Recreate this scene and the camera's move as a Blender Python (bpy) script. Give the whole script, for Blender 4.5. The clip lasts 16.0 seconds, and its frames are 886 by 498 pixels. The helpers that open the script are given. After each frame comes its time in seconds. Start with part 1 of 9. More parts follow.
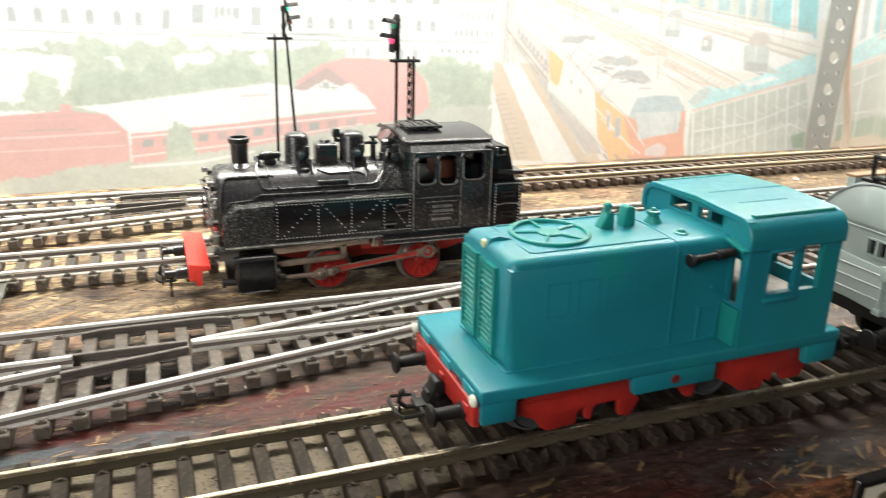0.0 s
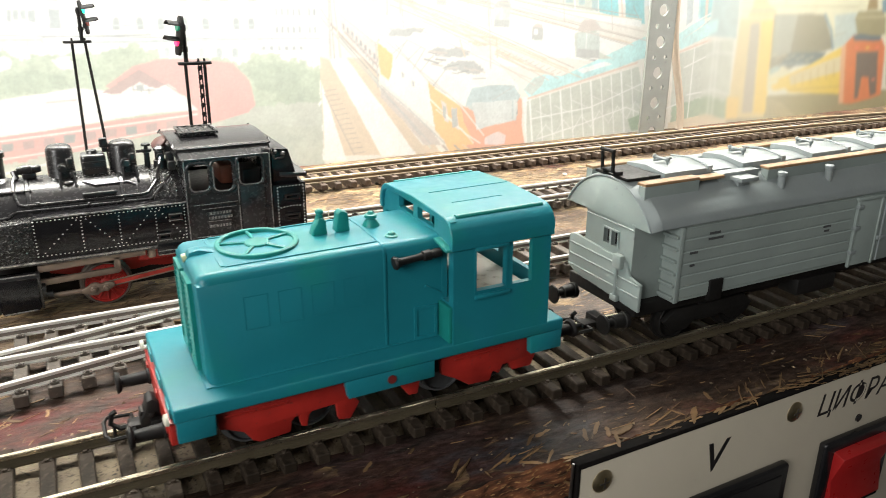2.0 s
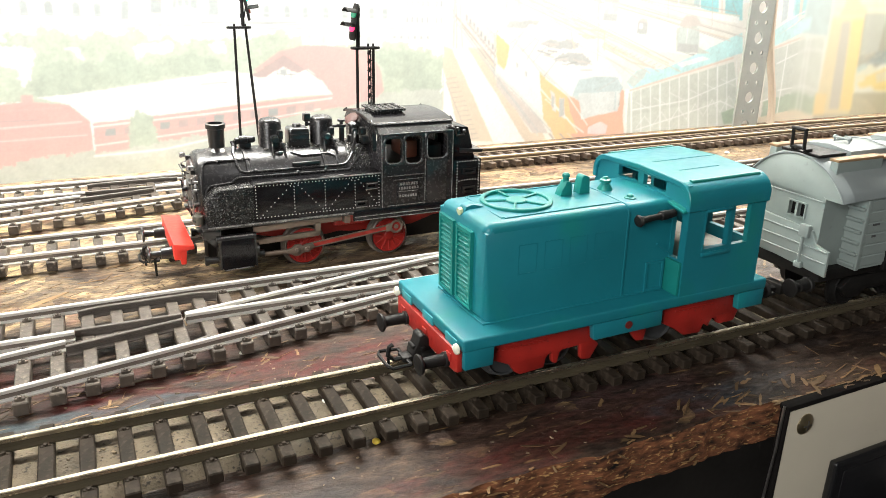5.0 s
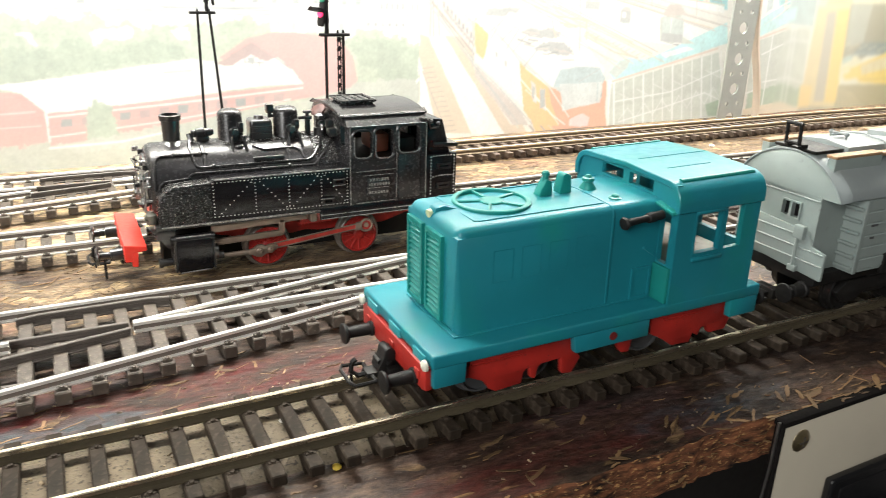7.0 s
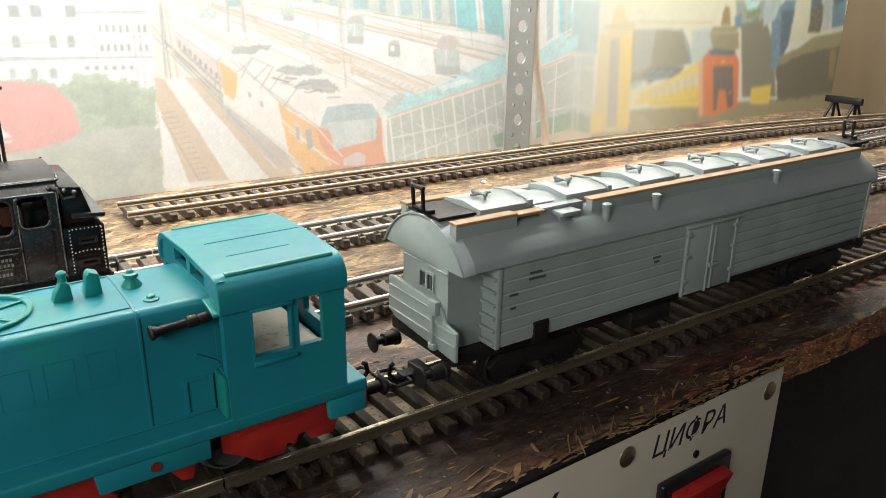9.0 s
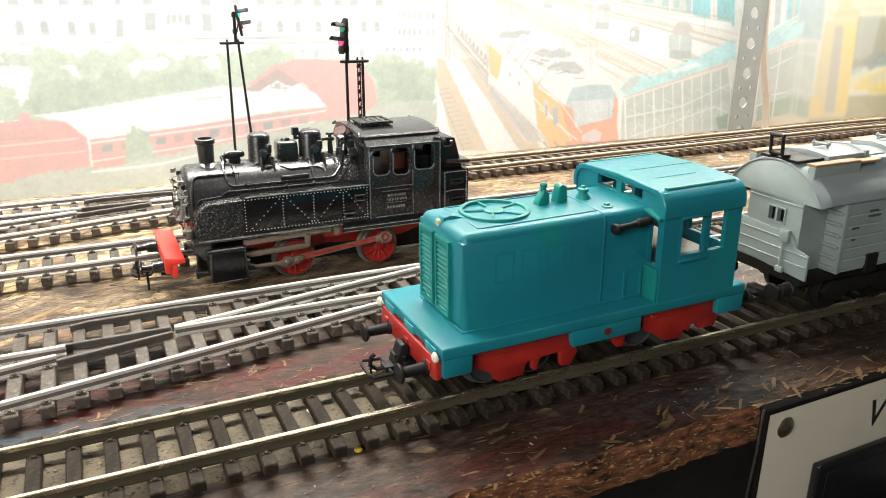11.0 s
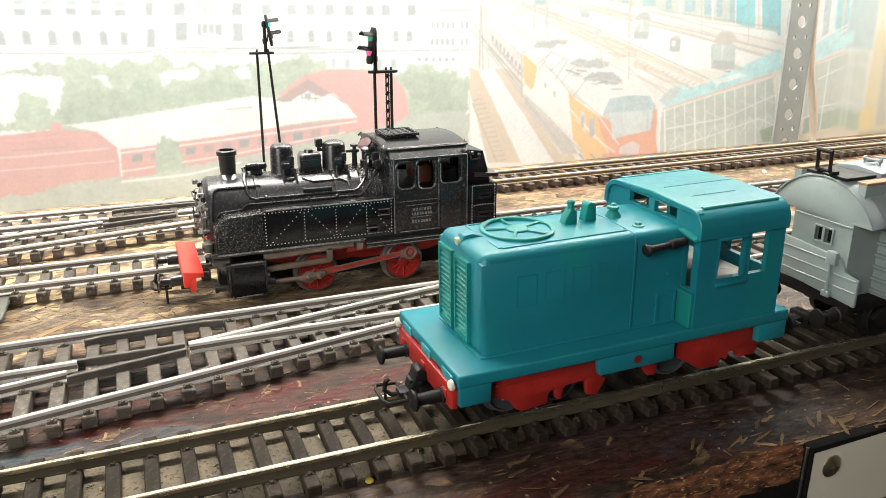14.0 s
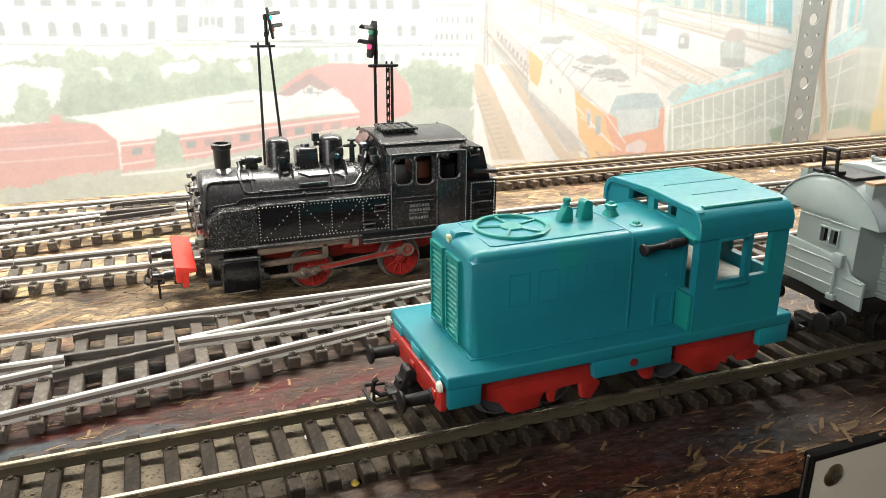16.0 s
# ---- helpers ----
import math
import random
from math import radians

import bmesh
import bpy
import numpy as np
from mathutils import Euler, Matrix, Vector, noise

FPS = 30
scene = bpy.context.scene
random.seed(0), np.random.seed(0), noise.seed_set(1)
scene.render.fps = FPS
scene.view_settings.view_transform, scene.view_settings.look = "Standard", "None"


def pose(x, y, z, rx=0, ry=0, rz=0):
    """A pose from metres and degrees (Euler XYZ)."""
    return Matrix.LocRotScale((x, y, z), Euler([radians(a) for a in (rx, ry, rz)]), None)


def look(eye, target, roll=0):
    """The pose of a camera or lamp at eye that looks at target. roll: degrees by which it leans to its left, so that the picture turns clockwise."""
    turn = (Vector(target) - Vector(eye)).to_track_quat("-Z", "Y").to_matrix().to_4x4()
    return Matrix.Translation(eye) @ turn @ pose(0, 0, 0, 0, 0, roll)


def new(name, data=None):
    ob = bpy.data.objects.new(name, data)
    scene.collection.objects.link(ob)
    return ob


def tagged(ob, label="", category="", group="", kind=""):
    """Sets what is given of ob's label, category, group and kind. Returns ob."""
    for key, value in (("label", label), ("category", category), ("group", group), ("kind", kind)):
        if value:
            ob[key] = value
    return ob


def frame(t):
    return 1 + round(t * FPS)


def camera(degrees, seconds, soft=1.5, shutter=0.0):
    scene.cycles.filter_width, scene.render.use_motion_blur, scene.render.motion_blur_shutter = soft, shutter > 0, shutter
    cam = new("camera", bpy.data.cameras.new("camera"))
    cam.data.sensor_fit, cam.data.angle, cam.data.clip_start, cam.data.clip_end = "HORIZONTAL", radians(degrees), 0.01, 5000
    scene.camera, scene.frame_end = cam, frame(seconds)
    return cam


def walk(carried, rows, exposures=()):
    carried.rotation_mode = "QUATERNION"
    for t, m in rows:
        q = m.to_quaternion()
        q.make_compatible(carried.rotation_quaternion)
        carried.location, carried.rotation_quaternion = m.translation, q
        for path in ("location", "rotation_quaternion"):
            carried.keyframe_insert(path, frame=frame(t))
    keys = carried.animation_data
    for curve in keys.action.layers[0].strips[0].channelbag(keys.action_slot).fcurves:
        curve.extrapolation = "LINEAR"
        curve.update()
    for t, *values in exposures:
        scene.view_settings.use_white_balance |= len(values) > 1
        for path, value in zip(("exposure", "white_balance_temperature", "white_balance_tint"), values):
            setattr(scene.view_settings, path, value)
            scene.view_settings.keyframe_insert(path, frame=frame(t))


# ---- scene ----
cam = camera(60.0, 16.0, soft=0.85, shutter=0.42)
PATH = [
    (0, (0.00186, -0.00684, 0.08855), (0.06986, 0.16965, 0.02354), 1.73),
    (0.5, (0.01210, -0.01011, 0.09075), (0.09271, 0.15889, 0.02045), 1.27),
    (1, (0.03182, -0.01446, 0.09357), (0.11776, 0.15212, 0.02381), 1.87),
    (1.5, (0.04277, -0.01908, 0.09207), (0.12956, 0.14668, 0.02142), 1.16),
    (2, (0.03909, -0.02208, 0.09314), (0.12600, 0.14484, 0.02542), 0.63),
    (2.5, (0.01913, -0.02523, 0.09118), (0.10658, 0.14096, 0.02240), 1.61),
    (3, (0.00289, -0.02730, 0.09309), (0.08890, 0.13934, 0.02357), 1.49),
    (3.5, (-0.00684, -0.02749, 0.09160), (0.08013, 0.13936, 0.02381), 2.23),
    (4, (-0.01265, -0.02364, 0.09336), (0.07230, 0.14408, 0.02513), 2.08),
    (4.2, (-0.01441, -0.02434, 0.09295), (0.06829, 0.14476, 0.02539), 1.47),
    (6.5, (-0.00527, -0.00959, 0.08912), (0.07522, 0.15919, 0.01818), 1.47),
    (7, (-0.00342, -0.00890, 0.08887), (0.08176, 0.15771, 0.01827), 1.84),
    (7.5, (0.00953, -0.01160, 0.09068), (0.10284, 0.15113, 0.02131), 2.28),
    (8, (0.03671, -0.01362, 0.09461), (0.13965, 0.14482, 0.02906), 2.27),
    (8.5, (0.05759, -0.01489, 0.09307), (0.16620, 0.13951, 0.02700), 1.88),
    (9, (0.06727, -0.01668, 0.09546), (0.17637, 0.13784, 0.03047), 1.16),
    (9.5, (0.05604, -0.01957, 0.09514), (0.15904, 0.13971, 0.03171), 0.65),
    (10, (0.01703, -0.02390, 0.09138), (0.11072, 0.14029, 0.02606), 1.89),
    (10.2, (0.00513, -0.02625, 0.09107), (0.09359, 0.14044, 0.02481), 1.63),
    (12.3, (-0.01172, -0.02346, 0.09552), (0.06468, 0.15037, 0.03271), -0.18),
    (12.5, (-0.00922, -0.02309, 0.09543), (0.06666, 0.15137, 0.03377), -0.09),
    (13, (-0.00551, -0.02290, 0.09292), (0.06720, 0.15218, 0.02921), -0.04),
    (13.5, (-0.00325, -0.02182, 0.09297), (0.06547, 0.15488, 0.02929), -0.35),
    (14, (-0.00039, -0.01925, 0.09165), (0.07051, 0.15645, 0.02759), 0.02),
    (14.5, (-0.00102, -0.01817, 0.09113), (0.06936, 0.15769, 0.02693), 0.25),
    (15, (0.00269, -0.01881, 0.09024), (0.07339, 0.15682, 0.02578), 0.23),
    (15.5, (0.00314, -0.01808, 0.09059), (0.07287, 0.15782, 0.02579), 0.58),
    (16, (0.00451, -0.01682, 0.09032), (0.07306, 0.15956, 0.02559), 0.44),
]
walk(cam, [(t, look(eye, target, roll)) for t, eye, target, roll in PATH], [(0, 0.05), (0.7, 0.12), (1.5, 0.08), (2.2, 0.2), (3, 0.34), (4.2, 0.28), (6.4, 0.24), (7.3, 0.27), (8, 0.02), (8.6, -0.12), (9.4, -0.1), (10, 0.14), (12.4, 0.02), (16, 0.0)])

# ---- light ----
world = bpy.data.worlds.new("room_air")
scene.world = world
world.use_nodes = True
world.node_tree.nodes["Background"].inputs[0].default_value = (0.80, 0.86, 1.0, 1)
world.node_tree.nodes["Background"].inputs[1].default_value = 0.035


def area_lamp(name, place, target, sx, sy, watts, colour):
    lamp = bpy.data.lights.new(name, "AREA")
    lamp.shape, lamp.size, lamp.size_y = "RECTANGLE", sx, sy
    lamp.energy, lamp.color = watts, colour
    ob = new(name, lamp)
    ob.matrix_world = look(place, target)
    return ob


# the tube lamp under the shelf above the layout
area_lamp("tube_lamp", (0.23, 0.285, 0.335), (0.23, 0.350, 0.22), 0.82, 0.03, 8.9, (1.0, 0.99, 0.93))
# fill light added at the front left; the wall opening round it is made up
area_lamp("side_fill_light", (-0.412, -0.23, 0.27), (0.06, 0.12, 0.0), 0.3, 0.3, 3.2, (1.0, 0.985, 0.96))

# unseen lamp added at the ceiling, over and behind the camera, for boiler sheen
area_lamp("added_ceiling_light", (0.36, -0.60, 1.37), (0.06, 0.18, 0.0), 0.62, 0.62, 2.9, (1.0, 0.99, 0.97))

# ---- materials ----
def node_mat(name):
    m = bpy.data.materials.new(name)
    m.use_nodes = True
    return m, m.node_tree.nodes, m.node_tree.links, m.node_tree.nodes["Principled BSDF"]


def ramp_of(nodes, stops, interp="LINEAR"):
    r = nodes.new("ShaderNodeValToRGB")
    r.color_ramp.interpolation = interp
    e = r.color_ramp.elements
    while len(e) < len(stops):
        e.new(0.5)
    for el, (p, c) in zip(e, stops):
        el.position, el.color = p, (*c, 1)
    return r


def surface(name, base, vary=0.12, scale=120, fine=900, rough=0.5, rough_vary=0.12, metal=0.0, bump=0.15, stretch=(1, 1, 1), dirt=None, dirt_at=0.62, coat=0.0, random_tone=0.0):
    """A painted, cast or moulded surface: two scales of tone, gloss that varies, fine relief, dirt in patches."""
    m, n, l, p = node_mat(name)
    co = n.new("ShaderNodeTexCoord")
    mp = n.new("ShaderNodeMapping")
    mp.inputs["Scale"].default_value = stretch
    l.new(co.outputs["Object"], mp.inputs[0])
    big, small = n.new("ShaderNodeTexNoise"), n.new("ShaderNodeTexNoise")
    big.inputs["Scale"].default_value, big.inputs["Detail"].default_value = scale, 4
    small.inputs["Scale"].default_value, small.inputs["Detail"].default_value = fine, 3
    l.new(mp.outputs[0], big.inputs[0]), l.new(mp.outputs[0], small.inputs[0])
    lo = tuple(max(0, c * (1 - vary)) for c in base)
    hi = tuple(min(1, c * (1 + vary)) for c in base)
    r = ramp_of(n, [(0.3, lo), (0.7, hi)])
    l.new(big.outputs[0], r.inputs[0])
    out = r.outputs[0]
    if dirt:
        f = ramp_of(n, [(dirt_at, (0, 0, 0)), (min(1, dirt_at + 0.12), (1, 1, 1))])
        l.new(small.outputs[0], f.inputs[0])
        mx = n.new("ShaderNodeMix")
        mx.data_type = "RGBA"
        mx.inputs["B"].default_value = (*dirt, 1)
        l.new(f.outputs[0], mx.inputs["Factor"]), l.new(out, mx.inputs["A"])
        out = mx.outputs["Result"]
    if random_tone:
        info, hs, ma = n.new("ShaderNodeObjectInfo"), n.new("ShaderNodeHueSaturation"), n.new("ShaderNodeMapRange")
        ma.inputs["To Min"].default_value, ma.inputs["To Max"].default_value = 1 - random_tone, 1 + random_tone
        l.new(info.outputs["Random"], ma.inputs[0]), l.new(ma.outputs[0], hs.inputs["Value"]), l.new(out, hs.inputs["Color"])
        out = hs.outputs[0]
    l.new(out, p.inputs["Base Color"])
    rr = n.new("ShaderNodeMapRange")
    rr.inputs["To Min"].default_value, rr.inputs["To Max"].default_value = max(0.02, rough - rough_vary), min(1, rough + rough_vary)
    l.new(small.outputs[0], rr.inputs[0]), l.new(rr.outputs[0], p.inputs["Roughness"])
    p.inputs["Metallic"].default_value = metal
    p.inputs["Coat Weight"].default_value = coat
    if bump:
        b = n.new("ShaderNodeBump")
        b.inputs["Strength"].default_value, b.inputs["Distance"].default_value = bump, 0.0003
        l.new(small.outputs[0], b.inputs["Height"]), l.new(b.outputs[0], p.inputs["Normal"])
    return m


TEAL = surface("teal_plastic", (0.010, 0.165, 0.205), 0.10, 45, 420, 0.36, 0.10, bump=0.05)
def two_tone(m, other, scale, a, b):
    """Mixes a second tone into a surface by slow noise."""
    n, l = m.node_tree.nodes, m.node_tree.links
    p = n["Principled BSDF"]
    old = p.inputs["Base Color"].links[0].from_socket
    co, t, r, mx = n.new("ShaderNodeTexCoord"), n.new("ShaderNodeTexNoise"), n.new("ShaderNodeMapRange"), n.new("ShaderNodeMix")
    t.inputs["Scale"].default_value, t.inputs["Detail"].default_value = scale, 5
    r.inputs["From Min"].default_value, r.inputs["From Max"].default_value = a, b
    mx.data_type = "RGBA"
    mx.inputs["B"].default_value = (*other, 1)
    l.new(co.outputs["Object"], t.inputs[0]), l.new(t.outputs[0], r.inputs[0]), l.new(r.outputs[0], mx.inputs["Factor"])
    l.new(old, mx.inputs["A"]), l.new(mx.outputs["Result"], p.inputs["Base Color"])


two_tone(TEAL, (0.009, 0.19, 0.175), 55, 0.52, 0.72)
TEAL_GREEN = surface("greenish_teal_plastic", (0.009, 0.185, 0.165), 0.12, 60, 420, 0.36, 0.10, bump=0.05)
TEAL_LIGHT = surface("worn_teal_plastic", (0.022, 0.24, 0.27), 0.12, 60, 600, 0.38, 0.1, bump=0.06)
RED = surface("red_plastic", (0.32, 0.018, 0.013), 0.2, 160, 900, 0.42, 0.12, bump=0.12, dirt=(0.06, 0.02, 0.015), dirt_at=0.64)
RED_BRIGHT = surface("bright_red_plastic", (0.78, 0.045, 0.028), 0.1, 160, 900, 0.4, 0.1, bump=0.06)
BLACK = surface("black_enamel", (0.011, 0.0105, 0.011), 0.3, 150, 1100, 0.22, 0.1, bump=0.25, dirt=(0.07, 0.067, 0.065), dirt_at=0.70, coat=0.5)
LOCO = surface("cast_black_enamel", (0.016, 0.0152, 0.016), 0.3, 180, 1100, 0.26, 0.08, bump=0.09, dirt=(0.021, 0.0205, 0.021), dirt_at=0.74, coat=0.3)
CAST = surface("rough_black_casting", (0.014, 0.0135, 0.0135), 0.4, 500, 1900, 0.26, 0.12, bump=1.0, dirt=(0.26, 0.25, 0.235), dirt_at=0.60)
for mat, gloss in ((LOCO, 0.5), (BLACK, 0.9)):
    mat.node_tree.nodes["Principled BSDF"].inputs["Specular IOR Level"].default_value = gloss
    mat.node_tree.nodes["Principled BSDF"].inputs["Coat Roughness"].default_value = 0.30
# edge wear and painted highlight glints in one bright tone, used for thin strips
WORN_GLINT = surface("worn_and_glinting_edge", (0.34, 0.33, 0.32), 0.3, 220, 900, 0.27, 0.12, 0.5, 0.15, dirt=(0.03, 0.03, 0.03), dirt_at=0.55)
RIVET = surface("bright_worn_rivet", (0.62, 0.60, 0.57), 0.2, 300, 900, 0.4, 0.1, 0.3, 0.1)
ROD = surface("dull_brown_rod_steel", (0.20, 0.150, 0.115), 0.2, 200, 900, 0.4, 0.12, 0.45, 0.15)
BLACK_SMOOTH = surface("smooth_black_enamel", (0.007, 0.0065, 0.0075), 0.25, 120, 500, 0.22, 0.06, bump=0.05, dirt=(0.018, 0.018, 0.018), dirt_at=0.74)
BLACK_MATT = surface("matt_black_plastic", (0.007, 0.0065, 0.006), 0.3, 200, 900, 0.55, 0.12, bump=0.15)
GREY = surface("grey_wagon_plastic", (0.24, 0.285, 0.268), 0.06, 60, 700, 0.46, 0.1, bump=0.07, dirt=(0.2, 0.22, 0.22), dirt_at=0.68)
two_tone(GREY, (0.185, 0.215, 0.205), 34, 0.48, 0.74)
GREY_ROOF = surface("pale_grey_roof_plastic", (0.215, 0.245, 0.245), 0.06, 60, 700, 0.40, 0.1, bump=0.07, dirt=(0.20, 0.23, 0.24), dirt_at=0.69)
GREY_DARK = surface("dark_grey_plastic", (0.055, 0.058, 0.06), 0.15, 120, 700, 0.5, 0.1, bump=0.1)
WALK = surface("tan_walkway_plank", (0.27, 0.165, 0.085), 0.2, 90, 500, 0.6, 0.1, bump=0.2, stretch=(0.15, 1, 1))
NICKEL = surface("nickel_rail", (0.76, 0.73, 0.68), 0.07, 90, 700, 0.34, 0.1, 0.5, 0.12, stretch=(0.2, 1, 1), dirt=(0.45, 0.40, 0.35), dirt_at=0.70)
BRASS = surface("tarnished_brass_rail", (0.56, 0.50, 0.38), 0.15, 90, 700, 0.27, 0.12, 0.95, 0.12, stretch=(0.2, 1, 1), dirt=(0.22, 0.18, 0.10), dirt_at=0.66)
OLD_RAIL = surface("oxidised_rail", (0.56, 0.46, 0.32), 0.14, 90, 700, 0.46, 0.12, 0.45, 0.12, stretch=(0.2, 1, 1), dirt=(0.30, 0.25, 0.20), dirt_at=0.64)
STEEL = surface("dull_steel", (0.42, 0.40, 0.38), 0.15, 200, 900, 0.34, 0.1, 1.0, 0.1)
ZINC = surface("zinc_plated_steel", (0.39, 0.405, 0.38), 0.08, 60, 420, 0.5, 0.1, 0.35, 0.06, dirt=(0.33, 0.33, 0.33), dirt_at=0.66)
TIE = surface("brown_sleeper_plastic", (0.026, 0.0195, 0.014), 0.35, 300, 700, 0.6, 0.12, bump=0.15, dirt=(0.044, 0.034, 0.025), dirt_at=0.52, random_tone=0.22)
TIE_GREY = surface("grey_sleeper_plastic", (0.060, 0.047, 0.036), 0.4, 420, 800, 0.55, 0.14, bump=0.45, dirt=(0.15, 0.125, 0.095), dirt_at=0.60, random_tone=0.25)
WEB = surface("dull_brown_rail_web", (0.18, 0.15, 0.125), 0.25, 120, 900, 0.5, 0.12, 0.4, 0.15, stretch=(0.3, 1, 1), dirt=(0.22, 0.19, 0.16), dirt_at=0.62)
WEB_TAN = surface("tan_oxidised_rail_web", (0.19, 0.145, 0.095), 0.2, 120, 900, 0.55, 0.12, 0.3, 0.15, stretch=(0.3, 1, 1), dirt=(0.10, 0.075, 0.05), dirt_at=0.62)
TIE_BACK = surface("lighter_brown_sleeper_plastic", (0.070, 0.048, 0.034), 0.25, 260, 1200, 0.6, 0.12, bump=0.2, dirt=(0.15, 0.115, 0.08), dirt_at=0.62, random_tone=0.2)
LAMP_GREY = surface("grey_olive_casting", (0.13, 0.125, 0.10), 0.3, 260, 1100, 0.4, 0.12, 0.2, 0.3, dirt=(0.04, 0.04, 0.035), dirt_at=0.58)
WEB_DARK = surface("dark_olive_rail_web", (0.080, 0.066, 0.042), 0.3, 120, 900, 0.5, 0.12, 0.3, 0.15, stretch=(0.3, 1, 1))
FROG = surface("black_frog_plastic", (0.085, 0.072, 0.062), 0.2, 260, 1200, 0.45, 0.12, bump=0.15, dirt=(0.12, 0.1, 0.09), dirt_at=0.62)
PANEL = surface("cream_panel_paint", (0.43, 0.392, 0.312), 0.06, 30, 300, 0.5, 0.1, bump=0.05, dirt=(0.37, 0.33, 0.27), dirt_at=0.74)
INK = surface("black_marker_ink", (0.010, 0.009, 0.009), 0.2, 300, 900, 0.5, 0.1, bump=0.0)
WHITE_INK = surface("white_print", (0.20, 0.20, 0.20), 0.1, 300, 900, 0.5, 0.1, bump=0.0)
GLOSS_BLACK = surface("glossy_black_bezel", (0.008, 0.008, 0.009), 0.2, 60, 400, 0.22, 0.08, bump=0.04)
RED_SWITCH = surface("red_rocker_plastic", (0.30, 0.012, 0.012), 0.1, 60, 400, 0.3, 0.08, bump=0.04)
SCREW = surface("yellowed_zinc_screw", (0.50, 0.42, 0.27), 0.15, 300, 900, 0.35, 0.1, 1.0, 0.1)
LENS = surface("yellowed_lens_plastic", (0.50, 0.56, 0.33), 0.25, 300, 900, 0.35, 0.1, bump=0.1, dirt=(0.10, 0.30, 0.20), dirt_at=0.55)
WHITE_PLASTIC = surface("white_lens_plastic", (0.60, 0.60, 0.50), 0.08, 300, 900, 0.4, 0.1, bump=0.05)
# near-black base colour carries the shade of the void under the board
DARK_VOID = surface("near_black_void_surface", (0.018, 0.015, 0.013), 0.3, 40, 300, 0.7, 0.1, bump=0.2)
ROOM = surface("dim_room_plaster", (0.45, 0.43, 0.40), 0.1, 3, 40, 0.8, 0.1, bump=0.1)
BROWN_WOOD = surface("brown_door_wood", (0.135, 0.10, 0.06), 0.25, 20, 160, 0.5, 0.1, bump=0.2, stretch=(1, 1, 0.12))
BEIGE = surface("beige_cable_sheath", (0.62, 0.52, 0.42), 0.08, 60, 300, 0.5, 0.1, bump=0.05)
RIM_BLACK = surface("dull_black_rim", (0.006, 0.005, 0.0045), 0.3, 200, 900, 0.85, 0.1, bump=0.2)
RIM_BLACK.node_tree.nodes["Principled BSDF"].inputs["Specular IOR Level"].default_value = 0.12
STRAW = surface("straw_wood_flake", (0.205, 0.124, 0.055), 0.3, 160, 900, 0.6, 0.12, bump=0.3, stretch=(0.3, 1, 1), dirt=(0.2, 0.1, 0.05), dirt_at=0.6)
CHIP = surface("raw_chipboard_edge", (0.125, 0.047, 0.020), 1.0, 500, 1300, 0.7, 0.12, bump=1.0, stretch=(0.45, 1, 1.3), dirt=(0.48, 0.27, 0.105), dirt_at=0.58)
geo, tone = STRAW.node_tree.nodes.new("ShaderNodeNewGeometry"), STRAW.node_tree.nodes.new("ShaderNodeHueSaturation")
span = STRAW.node_tree.nodes.new("ShaderNodeMapRange")
span.inputs["To Min"].default_value, span.inputs["To Max"].default_value = 0.25, 1.25
old = STRAW.node_tree.nodes["Principled BSDF"].inputs["Base Color"].links[0].from_socket
STRAW.node_tree.links.new(geo.outputs["Random Per Island"], span.inputs[0])
STRAW.node_tree.links.new(span.outputs[0], tone.inputs["Value"])
STRAW.node_tree.links.new(old, tone.inputs["Color"])
STRAW.node_tree.links.new(tone.outputs[0], STRAW.node_tree.nodes["Principled BSDF"].inputs["Base Color"])
for mat in (TEAL, TEAL_GREEN):
    mat.node_tree.nodes["Principled BSDF"].inputs["Specular IOR Level"].default_value = 0.34
for mat, level in ((TIE, 0.1), (BLACK_SMOOTH, 0.36), (BLACK_MATT, 0.3), (WEB_DARK, 0.3)):
    mat.node_tree.nodes["Principled BSDF"].inputs["Specular IOR Level"].default_value = level
YELLOW_BIT = surface("yellow_crumb", (0.72, 0.52, 0.06), 0.1, 300, 900, 0.5, 0.1, bump=0.1)
GRIT = surface("pale_grit", (0.22, 0.165, 0.10), 0.8, 90, 300, 0.7, 0.1, bump=0.1, dirt=(0.09, 0.07, 0.05), dirt_at=0.5)
WHITE_BIT = surface("white_crumb", (0.8, 0.78, 0.72), 0.1, 300, 900, 0.6, 0.1, bump=0.1)


def lens_glow(name, colour, power):
    m, n, l, p = node_mat(name)
    p.inputs["Base Color"].default_value = (*colour, 1)
    p.inputs["Emission Color"].default_value = (*colour, 1)
    p.inputs["Emission Strength"].default_value = power
    p.inputs["Roughness"].default_value = 0.2
    return m


GREEN_GLOW = lens_glow("lit_green_lens", (0.015, 0.62, 0.30), 3.4)
DULL_RED = surface("unlit_red_lens", (0.30, 0.05, 0.04), 0.1, 300, 900, 0.25, 0.05, bump=0.0)
DULL_GREEN = lens_glow("faint_green_lens", (0.03, 0.30, 0.17), 0.35)
RED_GLOW = lens_glow("lit_red_lens", (0.95, 0.035, 0.13), 2.0)


